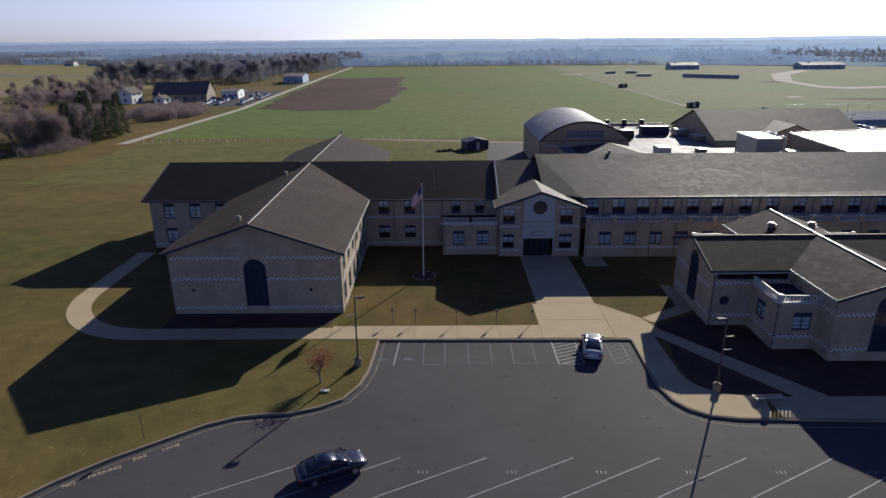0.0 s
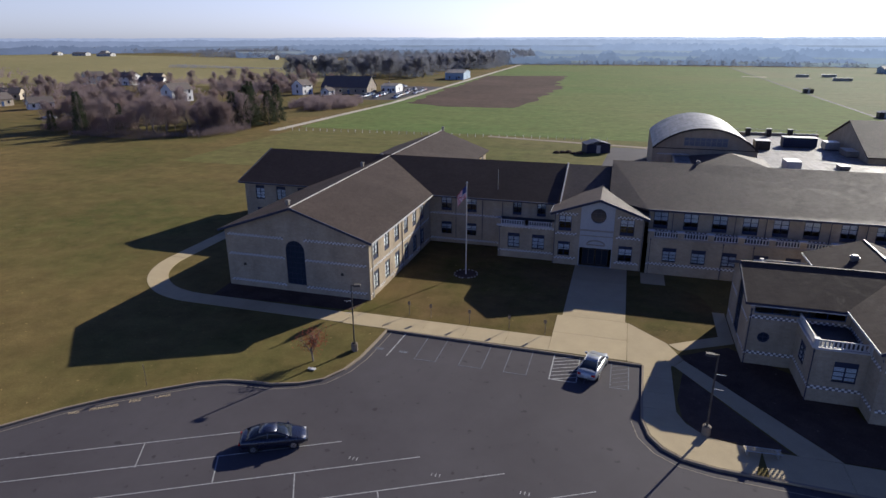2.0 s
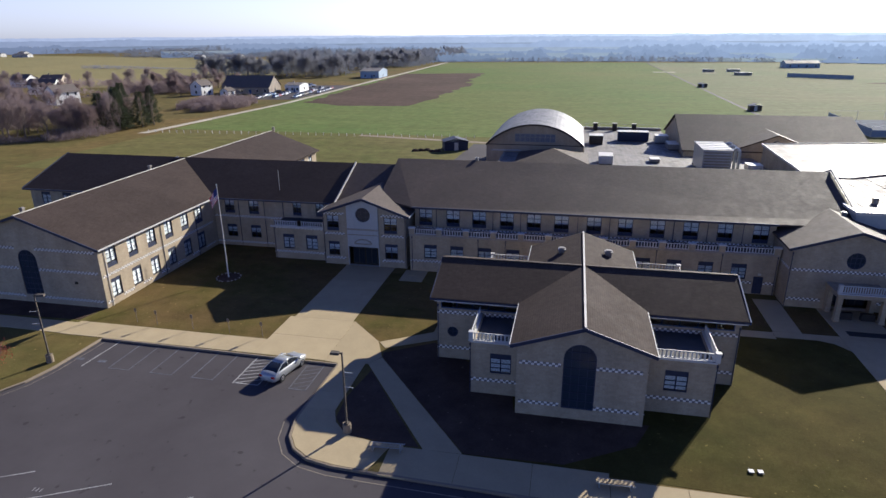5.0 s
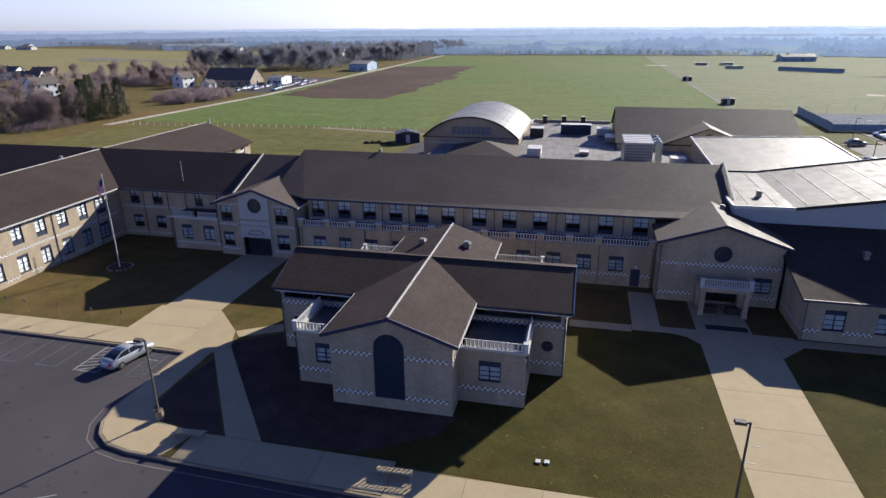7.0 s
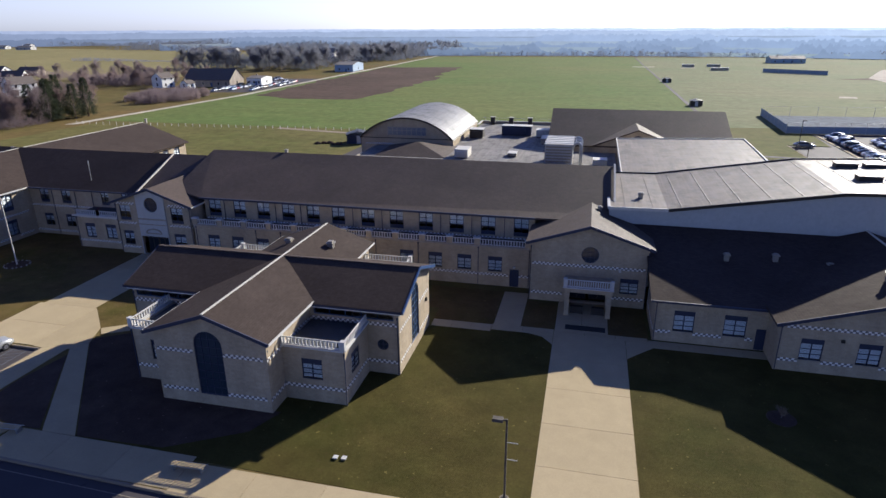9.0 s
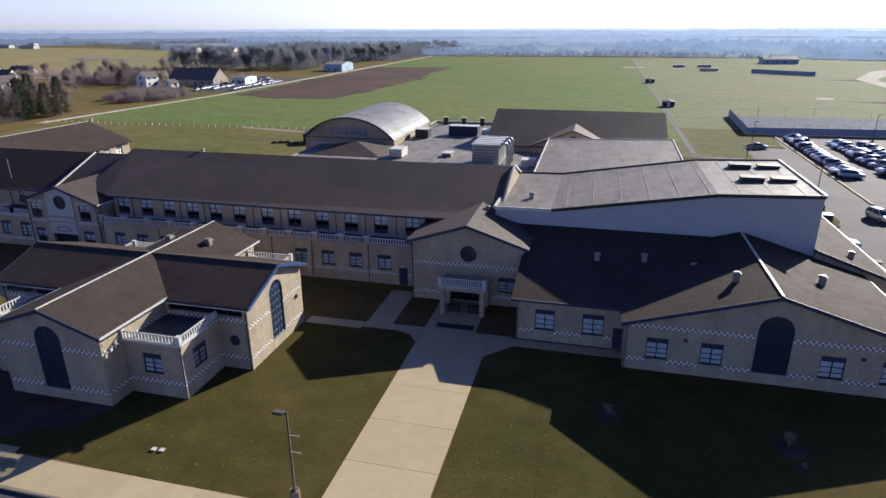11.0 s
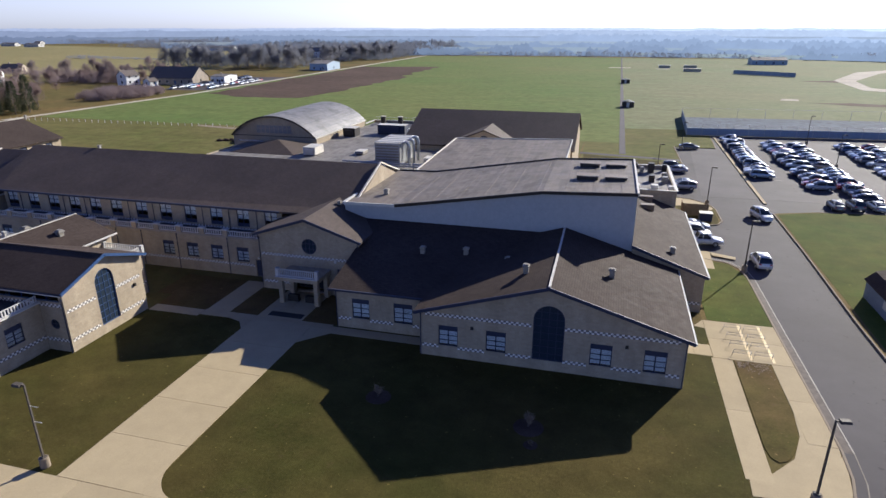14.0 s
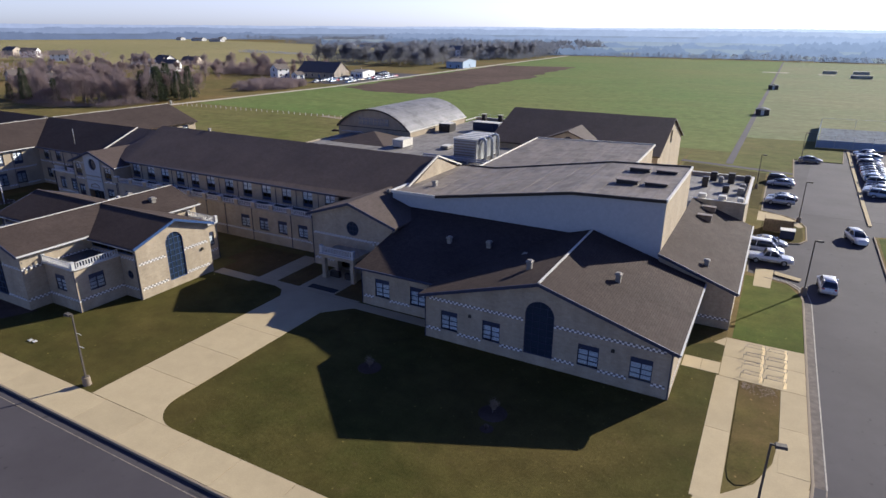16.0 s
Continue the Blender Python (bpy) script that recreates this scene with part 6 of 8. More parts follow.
# the palest blue puts the sky's reflection on car roofs into the paint
PAINTS = {n: paint("car_" + n, c) for n, c in (("silver", (0.38, 0.395, 0.41)), ("white", (0.62, 0.62, 0.62)), ("black", (0.018, 0.018, 0.022)), ("navy", (0.018, 0.022, 0.045)), ("blue", (0.05, 0.1, 0.22)), ("grey", (0.16, 0.165, 0.17)), ("red", (0.25, 0.02, 0.025)), ("tan", (0.33, 0.28, 0.21)), ("sky_pale_blue", (0.36, 0.43, 0.5)))}
TAIL = plain("tail_lamp", (0.35, 0.01, 0.01), 0.2)
HEADLAMP = plain("head_lamp", (0.75, 0.75, 0.75), 0.1, 0.3)
CAR_SHAPES = {
    # body top line, half widths, cabin top line (all along x), sill height, roof stretch
    "sedan": ([(-2.38, 0.6), (-2.32, 0.86), (-2.12, 1.0), (-1.6, 1.05), (-0.5, 1.0), (0.9, 0.98), (1.5, 0.92), (2.0, 0.8), (2.28, 0.64), (2.36, 0.48)],
              [(-2.38, 0.66), (-2.2, 0.82), (-1.5, 0.9), (1.3, 0.9), (1.95, 0.83), (2.25, 0.68), (2.36, 0.5)], [(-1.9, 1.02), (-1.45, 1.22), (-0.95, 1.4), (-0.3, 1.46), (0.3, 1.42), (0.75, 1.22), (1.3, 0.96)], 0.25, (-0.95, 0.3)),
    "suv": ([(-2.26, 0.7), (-2.22, 1.05), (-2.0, 1.12), (-0.5, 1.1), (1.0, 1.07), (1.6, 1.02), (2.05, 0.92), (2.26, 0.74), (2.3, 0.55)],
            [(-2.26, 0.78), (-2.1, 0.88), (-1.5, 0.93), (1.3, 0.93), (1.95, 0.86), (2.2, 0.74), (2.3, 0.6)], [(-2.2, 1.08), (-2.05, 1.5), (-1.75, 1.68), (-0.6, 1.75), (0.3, 1.7), (0.75, 1.45), (1.25, 1.05)], 0.32, (-1.75, 0.3)),
    "pickup": ([(-2.72, 0.75), (-2.7, 1.06), (-0.8, 1.08), (1.2, 1.08), (1.9, 1.03), (2.45, 0.95), (2.66, 0.78), (2.7, 0.55)],
               [(-2.72, 0.9), (-2.4, 0.97), (1.7, 0.97), (2.3, 0.9), (2.6, 0.78), (2.7, 0.66)], [(-0.85, 1.08), (-0.72, 1.6), (-0.45, 1.78), (0.45, 1.78), (0.85, 1.5), (1.3, 1.06)], 0.38, (-0.5, 0.45)),
    "van": ([(-2.66, 0.8), (-2.64, 1.2), (0.0, 1.2), (1.4, 1.15), (2.1, 1.02), (2.5, 0.85), (2.62, 0.55)],
            [(-2.66, 0.92), (-2.4, 0.98), (1.5, 0.98), (2.2, 0.9), (2.5, 0.78), (2.62, 0.64)], [(-2.63, 1.18), (-2.58, 1.9), (-2.4, 2.06), (0.8, 2.08), (1.2, 1.75), (1.8, 1.1)], 0.34, (-2.45, 0.85)),
}
_car_cache = {}


def hull(bm, xs, ring):
    """Smooth skin over rings of points set along x."""
    loops = [[bm.verts.new((x, y, z)) for y, z in ring(x)] for x in xs]
    n = len(loops[0])
    for a, b in zip(loops, loops[1:]):
        for i in range(n):
            bm.faces.new((a[i], a[(i + 1) % n], b[(i + 1) % n], b[i]))
    bm.faces.new(loops[0][::-1])
    bm.faces.new(loops[-1])
    for f in bm.faces:
        f.smooth = True


def along(table, x):
    return float(np.interp(x, [p[0] for p in table], [p[1] for p in table]))


def car(shape, color, x, y, deg, z=ROADZ, label=None, group="parked cars"):
    if (shape, color) in _car_cache:
        c = copy_thing(_car_cache[shape, color], pose(x, y, z, 0, 0, deg))
        if label:
            c["label"] = label
        return c
    top, wide, cab, sill, (ra, rb) = CAR_SHAPES[shape]
    half = max(w for _, w in wide)
    x0, L = top[0][0], top[-1][0]
    kinds_of = {"sedan": "car", "suv": "car", "pickup": "pickup truck", "van": "van"}
    t = thing("pickup_truck" if shape == "pickup" else "delivery_van" if shape == "van" else "car", label or color + " parked " + ("sport utility car" if shape == "suv" else shape if shape != "sedan" else "saloon car") + " on asphalt", kinds_of[shape], group, pose(x, y, z, 0, 0, deg))
    bm = bmesh.new()

    def body_ring(u):
        w, h = along(wide, u), along(top, u)
        b = sill + 0.1 * (abs(u) / L) ** 6
        m = b + (h - b) * 0.55
        half_ring = [(w * 0.9, b), (w * 0.98, b + 0.12), (w, m), (w * 0.95, h - 0.06), (w * 0.8, h), (w * 0.4, h + 0.025)]
        return half_ring + [(-p, q) for p, q in half_ring[::-1]]

    hull(bm, sorted({p for p, _ in top} | {p for p, _ in wide}), body_ring)
    part("body", bm, PAINTS[color], t)
    bm = bmesh.new()
    peak = max(h for _, h in cab)

    def cabin_ring(u):
        h, b = along(cab, u), along(top, u) - 0.05
        k = (h - b) / (peak - b)
        w0, w1 = half * 0.86, half * (0.86 - 0.2 * k)
        return [(w0, b), (w1, h - 0.08 * k), (w1 * 0.86, h), (-w1 * 0.86, h), (-w1, h - 0.08 * k), (-w0, b)]

    hull(bm, [p for p, _ in cab], cabin_ring)
    part("window_band", bm, DARK_GLASS, t, "dark tinted glass")
    bm = bmesh.new()

    def roof_ring(u):
        h, w = along(cab, u), half * 0.67
        return [(w, h - 0.1), (w, h - 0.03), (w * 0.84, h + 0.02), (-w * 0.84, h + 0.02), (-w, h - 0.03), (-w, h - 0.1)]

    hull(bm, sorted({ra, rb} | {p for p, _ in cab if ra < p < rb}), roof_ring)
    part("roof_panel", bm, PAINTS[color], t)
    za, zb, belt = along(cab, ra), along(cab, rb), along(top, 0.0)
    (c0, z0c), (c3, z3c) = cab[0], cab[-1]
    for s_ in (-1, 1):
        bm = bmesh.new()
        mid = (ra + rb) / 2
        for p, q, zp, zq in ((c0, ra, z0c, za), (c3, rb, z3c, zb), (mid - 0.05, mid, belt, along(cab, mid))):
            tube(bm, (p, s_ * half * 0.85, zp), (q, s_ * half * 0.64, zq - 0.02), 0.045, 0.045, 5)
        tube(bm, (ra - 0.02, s_ * half * 0.64, za - 0.02), (rb + 0.02, s_ * half * 0.64, zb - 0.02), 0.045, 0.045, 5)
        part("pillar", bm, PAINTS[color], t)
        part("mirror", boxes((c3 - 0.4, c3 - 0.22, min(s_ * half * 0.9, s_ * (half + 0.16)), max(s_ * half * 0.9, s_ * (half + 0.16)), belt - 0.02, belt + 0.13, 0.02)), PAINTS[color], t)
    wb, wr = L * 0.59, 0.33 if shape == "sedan" else 0.38
    for wx in (-wb, wb):
        for s_ in (-1, 1):
            bm = bmesh.new()
            tube(bm, (wx, s_ * (half - 0.24), wr), (wx, s_ * (half + 0.005), wr), wr, wr, 16)
            w = part("wheel", bm, RUBBER, t)
            bm = bmesh.new()
            tube(bm, (wx, s_ * (half - 0.02), wr), (wx, s_ * (half + 0.02), wr), wr * 0.66, wr * 0.6, 12)
            part("rim", bm, CHROME, w)
    hz, tz = along(top, L - 0.25), along(top, x0 + 0.1)
    for s_ in (-1, 1):
        part("headlight", boxes((L - 0.34, L - 0.08, min(s_ * 0.42, s_ * 0.7), max(s_ * 0.42, s_ * 0.7), hz - 0.16, hz - 0.02, 0.02)), HEADLAMP, t)
        part("tail_light", boxes((x0 + 0.0, x0 + 0.22, min(s_ * 0.45, s_ * 0.76), max(s_ * 0.45, s_ * 0.76), tz - 0.2, tz - 0.04, 0.02)), TAIL, t)
    part("number_plate", boxes((x0 - 0.03, x0 + 0.02, -0.16, 0.16, 0.5, 0.62)), WHITE, t)
    part("bumper", boxes((L - 0.14, L + 0.04, -half * 0.6, half * 0.6, 0.34, 0.5, 0.03)), PAINTS[color], t)
    _car_cache[shape, color] = t
    return t


car("sedan", "silver", 13.65, 50.55, 78, label="silver saloon car parked nose-in at a marked bay", group="")
car("sedan", "navy", -7.9, 33.5, 27, label="dark navy saloon car parked across angled bays", group="")
car("suv", "white", 116.9, 95.6, 92, label="white sport utility car standing at the drive kerb", group="")
car("suv", "white", 121.2, 117.2, -75, label="white sport utility car in the driveway mouth", group="")
car("van", "white", 109.8, 105.4, 0, label="white delivery van backed to the loading yard wall", group="")
car("pickup", "white", 110.8, 102.3, 3, label="white pickup truck beside the delivery van", group="")
car("sedan", "silver", 110.4, 109.3, 4, label="silver saloon car beside the delivery van", group="")
car("sedan", "grey", 116.6, 176.5, 0)
for x, y, s, c in ((111.3, 133.9, "suv", "silver"), (111.6, 136.7, "sedan", "grey"), (111.2, 148.6, "sedan", "silver"), (111.0, 151.4, "suv", "black")):
    car(s, c, x, y, 180 if c != "black" else 0)
rng = random.Random(7)
kinds = [("sedan", "silver"), ("suv", "silver"), ("sedan", "white"), ("sedan", "sky_pale_blue"), ("suv", "sky_pale_blue"), ("sedan", "silver"), ("sedan", "grey"), ("sedan", "navy"), ("suv", "white"), ("sedan", "sky_pale_blue"),
         ("sedan", "black"), ("suv", "blue"), ("sedan", "silver"), ("suv", "grey"), ("sedan", "tan"), ("sedan", "red"), ("suv", "silver"), ("sedan", "grey"), ("pickup", "silver"), ("suv", "navy")]
rows = [(128.2, 147.2, 192.5), (136.6, 139.5, 186.0), (141.9, 132.5, 186.0), (153.6, 148.0, 187.0), (158.9, 142.0, 188.0), (170.5, 140.0, 192.0), (175.8, 140.0, 192.0)]
for i, (x, y0, y1) in enumerate(rows):
    y = y0
    while y < y1:
        if rng.random() < 0.93:
            s, c = rng.choice(kinds)
            car(s, c, x + rng.uniform(-0.35, 0.35) - (y1 - y) * 0.02, y, (180 if i % 2 else 0) + rng.uniform(-3, 3) + (180 if rng.random() < 0.2 else 0))
        y += 2.72
for x in (134.2, 137.2, 140.4, 143.4):
    car(*rng.choice(kinds), x, 126.6 + (x - 134) * 0.15, 88 + rng.uniform(-4, 4))
bm = bmesh.new()
slab(bm, [(123.45, 126.5, 0.03), (123.95, 126.5, 0.03), (124.15, 140.0, 0.03), (125.2, 196.0, 0.03), (124.6, 196.0, 0.03), (123.6, 140.0, 0.03)], 0.17)
tagged(part("kerb", bm, CONCRETE), "long pale concrete divider beside the car park", "kerb", "", "structure")
for i, (x, y0, y1) in enumerate(rows):
    for k in range(int((y1 - y0) / 2.72) + 1):
        stripe((x - 2.6, y0 - 1.36 + k * 2.72), (x + 2.6, y0 - 1.36 + k * 2.72), 0.1)

# ---- yard things east of the hall ----
d = thing("dumpster_screen", "brown timber screen round the waste bins", "fence", "", pose(111.4, 117.2, 0))
for i in range(12):
    part("board", boxes((-1.9 + i * 0.31, -1.62 + i * 0.31, -1.0, -0.95, 0.05, 1.9)), TIMBER, d)
for i in range(6):
    part("board", boxes((1.85, 1.9, -0.98 + i * 0.33, -0.68 + i * 0.33, 0.05, 1.9)), TIMBER, d)
    part("board", boxes((-1.95, -1.9, -0.98 + i * 0.33, -0.68 + i * 0.33, 0.05, 1.9)), TIMBER, d)
d = thing("dumpster", "dark green metal waste container with lid", "dumpster", "", pose(112.6, 113.6, 0))
part("body", boxes((-0.9, 0.9, -0.7, 0.7, 0.15, 1.3)), NAVY, d)
part("lid", boxes((-0.95, 0.95, -0.75, 0.75, 1.3, 1.38)), CREAM, d)
for x in (-0.7, 0.7):
    part("caster", boxes((x - 0.08, x + 0.08, -0.6, 0.6, 0, 0.15)), RUBBER, d)
slab_poly([(108.4, 121.5), (108.4, 127.2), (111.8, 126.0), (113.9, 123.8), (114.8, 120.8), (114.2, 120.0), (112.0, 123.2), (110.2, 121.8)], 0.03)
patch("lawn", [(109.0, 111.6), (114.2, 112.4), (114.7, 114.5), (114.6, 119.8), (112.0, 122.8), (109.2, 121.2)], LAWN, "green grass island with the bins", 0.015)
patch("lawn", [(104.0, 128.3), (108.4, 128.3), (108.4, 158.5), (92.0, 162.5), (92.0, 157.0), (104.0, 150.0)], LAWN, "green strip behind the hall", 0.015)
slab_poly([(109.4, 92.6), (111.2, 92.6), (111.4, 99.0), (109.4, 99.0)], 0.03)
slab_poly([(111.5, 97.6), (114.2, 96.6), (114.4, 97.6), (111.5, 98.8)], 0.03)

shed = thing("garden_shed", "dark-roofed storage shed with white end door", "shed", "", pose(128.2, 84.4, 0))
ws = plain("shed_blue_siding", (0.16, 0.2, 0.27), 0.7)
part("wall", boxes((-2.4, 2.4, -3.6, 3.6, 0.0, 2.1)), ws, shed, "blue-grey board siding")
bm = bmesh.new()
P = [(-2.6, 2.05), (-1.7, 3.0), (0, 3.45), (1.7, 3.0), (2.6, 2.05)]
for (xa, za), (xb, zb) in zip(P, P[1:]):
    slab(bm, [(xa, -3.8, za), (xb, -3.8, zb), (xb, 3.8, zb), (xa, 3.8, za)], 0.12)
part("roof", bm, SHINGLE, shed, "dark gambrel shingle roof")
for y in (-3.55, 3.55):
    bm = bmesh.new()
    v = [bm.verts.new((x, y, z - 0.1)) for x, z in P]
    bm.faces.new(v)
    bmesh.ops.solidify(bm, geom=bm.faces[:], thickness=0.08)
    part("gable", bm, WHITE, shed)
part("door", boxes((-1.7, 1.7, -3.68, -3.6, 0.05, 2.0), (-0.02, 0.02, -3.7, -3.68, 0.05, 2.0)), WHITE, shed, "white double door")
part("window", boxes((-2.45, -2.4, -2.2, -1.4, 0.9, 1.7)), WHITE, shed)


def hut(x, y, w, d_, h, deg, material, label):
    t = thing("field_hut", label, "hut", "", pose(x, y, 0, 0, 0, deg))
    part("wall", boxes((-w / 2, w / 2, -d_ / 2, d_ / 2, 0, h * 0.72)), material, t)
    bm = bmesh.new()
    for s in (-1, 1):
        slab(bm, [(s * (w / 2 + 0.2), -d_ / 2 - 0.2, h * 0.72), (0, -d_ / 2 - 0.2, h), (0, d_ / 2 + 0.2, h), (s * (w / 2 + 0.2), d_ / 2 + 0.2, h * 0.72)], 0.12)
    part("roof", bm, DARK, t)
    part("door", boxes((-0.5, 0.5, -d_ / 2 - 0.05, -d_ / 2, 0, min(2.0, h * 0.68))), WHITE, t)
    return t


hut(7.9, 161.0, 6.0, 4.2, 3.1, 20, NAVY, "dark blue storage hut behind the school")
hut(103.4, 259.0, 4.2, 3.0, 2.6, 0, DARK, "small dark hut beside the field path")
hut(103.8, 366.0, 4.4, 3.0, 2.6, 0, DARK, "small dark hut far along the field path")
for i in range(5):
    sz = rng.uniform(0.5, 0.9)
    t = thing("debris_pile", "dark heap of stored material on the grass", "pile", "stored heaps", pose(-1.5 + i * 1.4, 157.5 + rng.uniform(-1, 1), 0))
    bm = bmesh.new()
    bmesh.ops.create_icosphere(bm, subdivisions=2, radius=sz)
    for v in bm.verts:
        v.co = Vector((v.co.x * 1.2, v.co.y, max(0, v.co.z * 0.8))) * (1 + 0.25 * noise.noise(v.co * 3 + Vector((i, 0, 0))))
    part("heap", bm, MULCH, t)

# ball courts with fence, beyond the car park
COURT = membrane_material("court_surface", (0.15, 0.17, 0.2), 0.95, 0.05)
patch("ball_court", [(118.5, 198.0), (215.0, 206.5), (222.0, 243.0), (120.5, 235.0)], COURT, "blue-grey fenced ball courts", 0.05)
cf = thing("court_fence", "tall court fence with dark blue windscreen", "fence", "", pose(118.0, 197.5, 0))
# dark blue cloth made paler, with distance haze in its colour
SCREEN = plain("hazy_blue_windscreen", (0.23, 0.28, 0.36), 0.95)
for i in range(25):
    part("post", boxes((i * 4.0 - 0.05, i * 4.0 + 0.05, -0.05 + i * 0.35, 0.05 + i * 0.35, 0, 3.0)), STEEL, cf)
strip(cf, "windscreen", [(0, 0, 1.0), (96, 8.4, 1.0)], 0.05, 1.9, SCREEN, "dark blue windscreen cloth")
strip(cf, "rail", [(0, 0, 3.0), (96, 8.4, 3.0)], 0.06, 0.06, STEEL)
strip(cf, "windscreen", [(0, 0, 1.2), (2.2, 38.0, 1.2)], 0.05, 2.3, SCREEN)
for i in range(1, 8):
    part("post", boxes((i * 0.3 - 0.05, i * 0.3 + 0.05, i * 5.3 - 0.05, i * 5.3 + 0.05, 0, 3.0)), STEEL, cf)
strip(cf, "rail", [(2.5, 37.5, 3.0), (104, 45.5, 3.0)], 0.06, 0.06, STEEL)
for i in range(1, 13):
    part("post", boxes((2.5 + i * 8.4, 2.6 + i * 8.4, 37.5 + i * 0.66, 37.6 + i * 0.66, 0, 3.0)), STEEL, cf)

# white post fence behind the west wing
fence = thing("post_fence", "row of white posts along the field edge", "fence", "", pose(-91.0, 174.3, 0))
for i in range(44):
    x, y = i * 2.35, i * 0.11
    part("post", boxes((x - 0.05, x + 0.05, y - 0.05, y + 0.05, 0, 0.9)), WHITE, fence)

# playing field beyond the car park
for pts, mat, lab in (([(93.0, 500.0), (108.0, 500.0), (109.0, 506.0), (94.0, 507.0)], GRAVEL, "pale sandy infield"), ([(126.0, 492.0), (136.0, 494.0), (135.0, 499.0), (127.0, 498.0)], GRAVEL, "pale worn patch on the playing field"), ([(164.0, 297.0), (171.0, 297.0), (172.0, 302.0), (165.0, 303.0)], GRAVEL, "small pale sand patch"),
                      ([(172.0, 290.0), (184.0, 284.0), (206.0, 281.0), (232.0, 290.0), (230.0, 297.0), (205.0, 289.0), (186.0, 292.0)], PLOUGH, "bare brown soil streak on the field"), ([(196.0, 402.0), (214.0, 396.0), (224.0, 404.0), (220.0, 412.0), (208.0, 406.0)], PLOUGH, "brown earth swale on the field")):
    patch("worn_ground", ragged(pts, 3.0, 1.6, 5), mat, lab, 0.05)
ff = thing("field_fence", "long slate-blue windscreen fence on the playing field", "fence", "", pose(171.0, 454.0, 0))
strip(ff, "windscreen", [(0, 0, 1.3), (30.5, -22.0, 1.3)], 0.06, 2.4, SCREEN, "slate-blue windscreen cloth")
for i in range(9):
    part("post", boxes((3.8 * i - 0.06, 3.8 * i + 0.06, -2.75 * i - 0.06, -2.75 * i + 0.06, 0, 2.7)), STEEL, ff)
# white walls and cream roofs stand in for haze over the shelters
for x, y, w in ((148.0, 470.0, 11.0), (133.0, 508.0, 8.0), (151.0, 512.0, 9.0)):
    t = thing("dugout", "low open shelter beside the ball field", "shelter", "dugouts", pose(x, y, 0))
    part("wall", boxes((-w / 2, w / 2, 0.9, 1.1, 0, 1.8), (-w / 2, -w / 2 + 0.2, -1.1, 0.9, 0, 1.8), (w / 2 - 0.2, w / 2, -1.1, 0.9, 0, 1.8)), WHITE, t)
    part("roof", boxes((-w / 2 - 0.2, w / 2 + 0.2, -1.4, 1.3, 1.8, 1.93)), CREAM, t)

# ---- trees ----
BARK = plain("grey_bark", (0.15, 0.125, 0.11), 0.9, vary=0.25, scale=2.0)


def leaf_material(name, a, b, through=0.0):
    """Leaves or fine twigs that also let light through from behind."""
    k = Nodes(name, 0.9)
    col = k.mix(k.island(), a, b)
    mat = k.done(col, spec=0.1)
    if through:
        t = k.n.new("ShaderNodeBsdfTranslucent")
        k.l.new(col, t.inputs["Color"])
        m = k.n.new("ShaderNodeMixShader")
        m.inputs[0].default_value = through
        k.l.new(k.b.outputs[0], m.inputs[1])
        k.l.new(t.outputs[0], m.inputs[2])
        k.l.new(m.outputs[0], k.n["Material Output"].inputs["Surface"])
    return mat


TWIG = leaf_material("winter_twigs", (0.29, 0.232, 0.232), (0.2, 0.16, 0.162), 0.5)
TWIG_RED = leaf_material("reddish_twigs", (0.3, 0.23, 0.22), (0.21, 0.16, 0.152), 0.5)
# blue-grey of distance haze put into these two twig colours
HAZY_WOOD = leaf_material("hazy_far_twigs", (0.17, 0.183, 0.22), (0.15, 0.162, 0.195), 0.4)
HAZY_TWIG = leaf_material("hazy_grey_twigs", (0.2, 0.205, 0.238), (0.17, 0.175, 0.205), 0.6)
NEEDLE = leaf_material("evergreen_needles", (0.03, 0.042, 0.022), (0.085, 0.095, 0.06), 0.3)
RUST = leaf_material("rusty_leaves", (0.34, 0.1, 0.06), (0.22, 0.08, 0.05), 0.4)


def limbs(seed, h, spread, levels=4, upright=0.55):
    """Trunk and limbs as one body, and the places and ways of the outer twigs."""
    r = random.Random(seed)
    bm = bmesh.new()
    tips = []

    def grow(p, d, length, rad, level):
        q = p
        n = 2
        for i in range(n):
            d = (d + Vector((r.uniform(-0.18, 0.18), r.uniform(-0.18, 0.18), r.uniform(-0.02, 0.12)))).normalized()
            e = q + d * length / n
            tube(bm, q, e, rad * (1 - 0.3 * i / n), rad * (1 - 0.3 * (i + 1) / n), 5 if level < 2 else 3)
            q = e
            if level >= 1:
                tips.append((q, d))
        if level < levels:
            for _ in range(r.choice((3, 3, 4))):
                a = r.uniform(0, 2 * math.pi)
                out = Vector((math.cos(a) * spread, math.sin(a) * spread, upright + r.uniform(-0.2, 0.25)))
                grow(q - d * length * r.uniform(0, 0.45), (d * 0.5 + out).normalized(), length * r.uniform(0.6, 0.8), rad * 0.52, level + 1)

    stems = 1 if levels < 4 else r.choice((1, 2, 3))
    for _ in range(stems):
        lean = Vector((r.uniform(-0.25, 0.25), r.uniform(-0.25, 0.25), 1)).normalized() if stems > 1 else Vector((0, 0, 1))
        grow(Vector((0, 0, -0.1)), lean, h * 0.27, h * 0.018 / stems ** 0.4, 0)
    return bm, tips, r


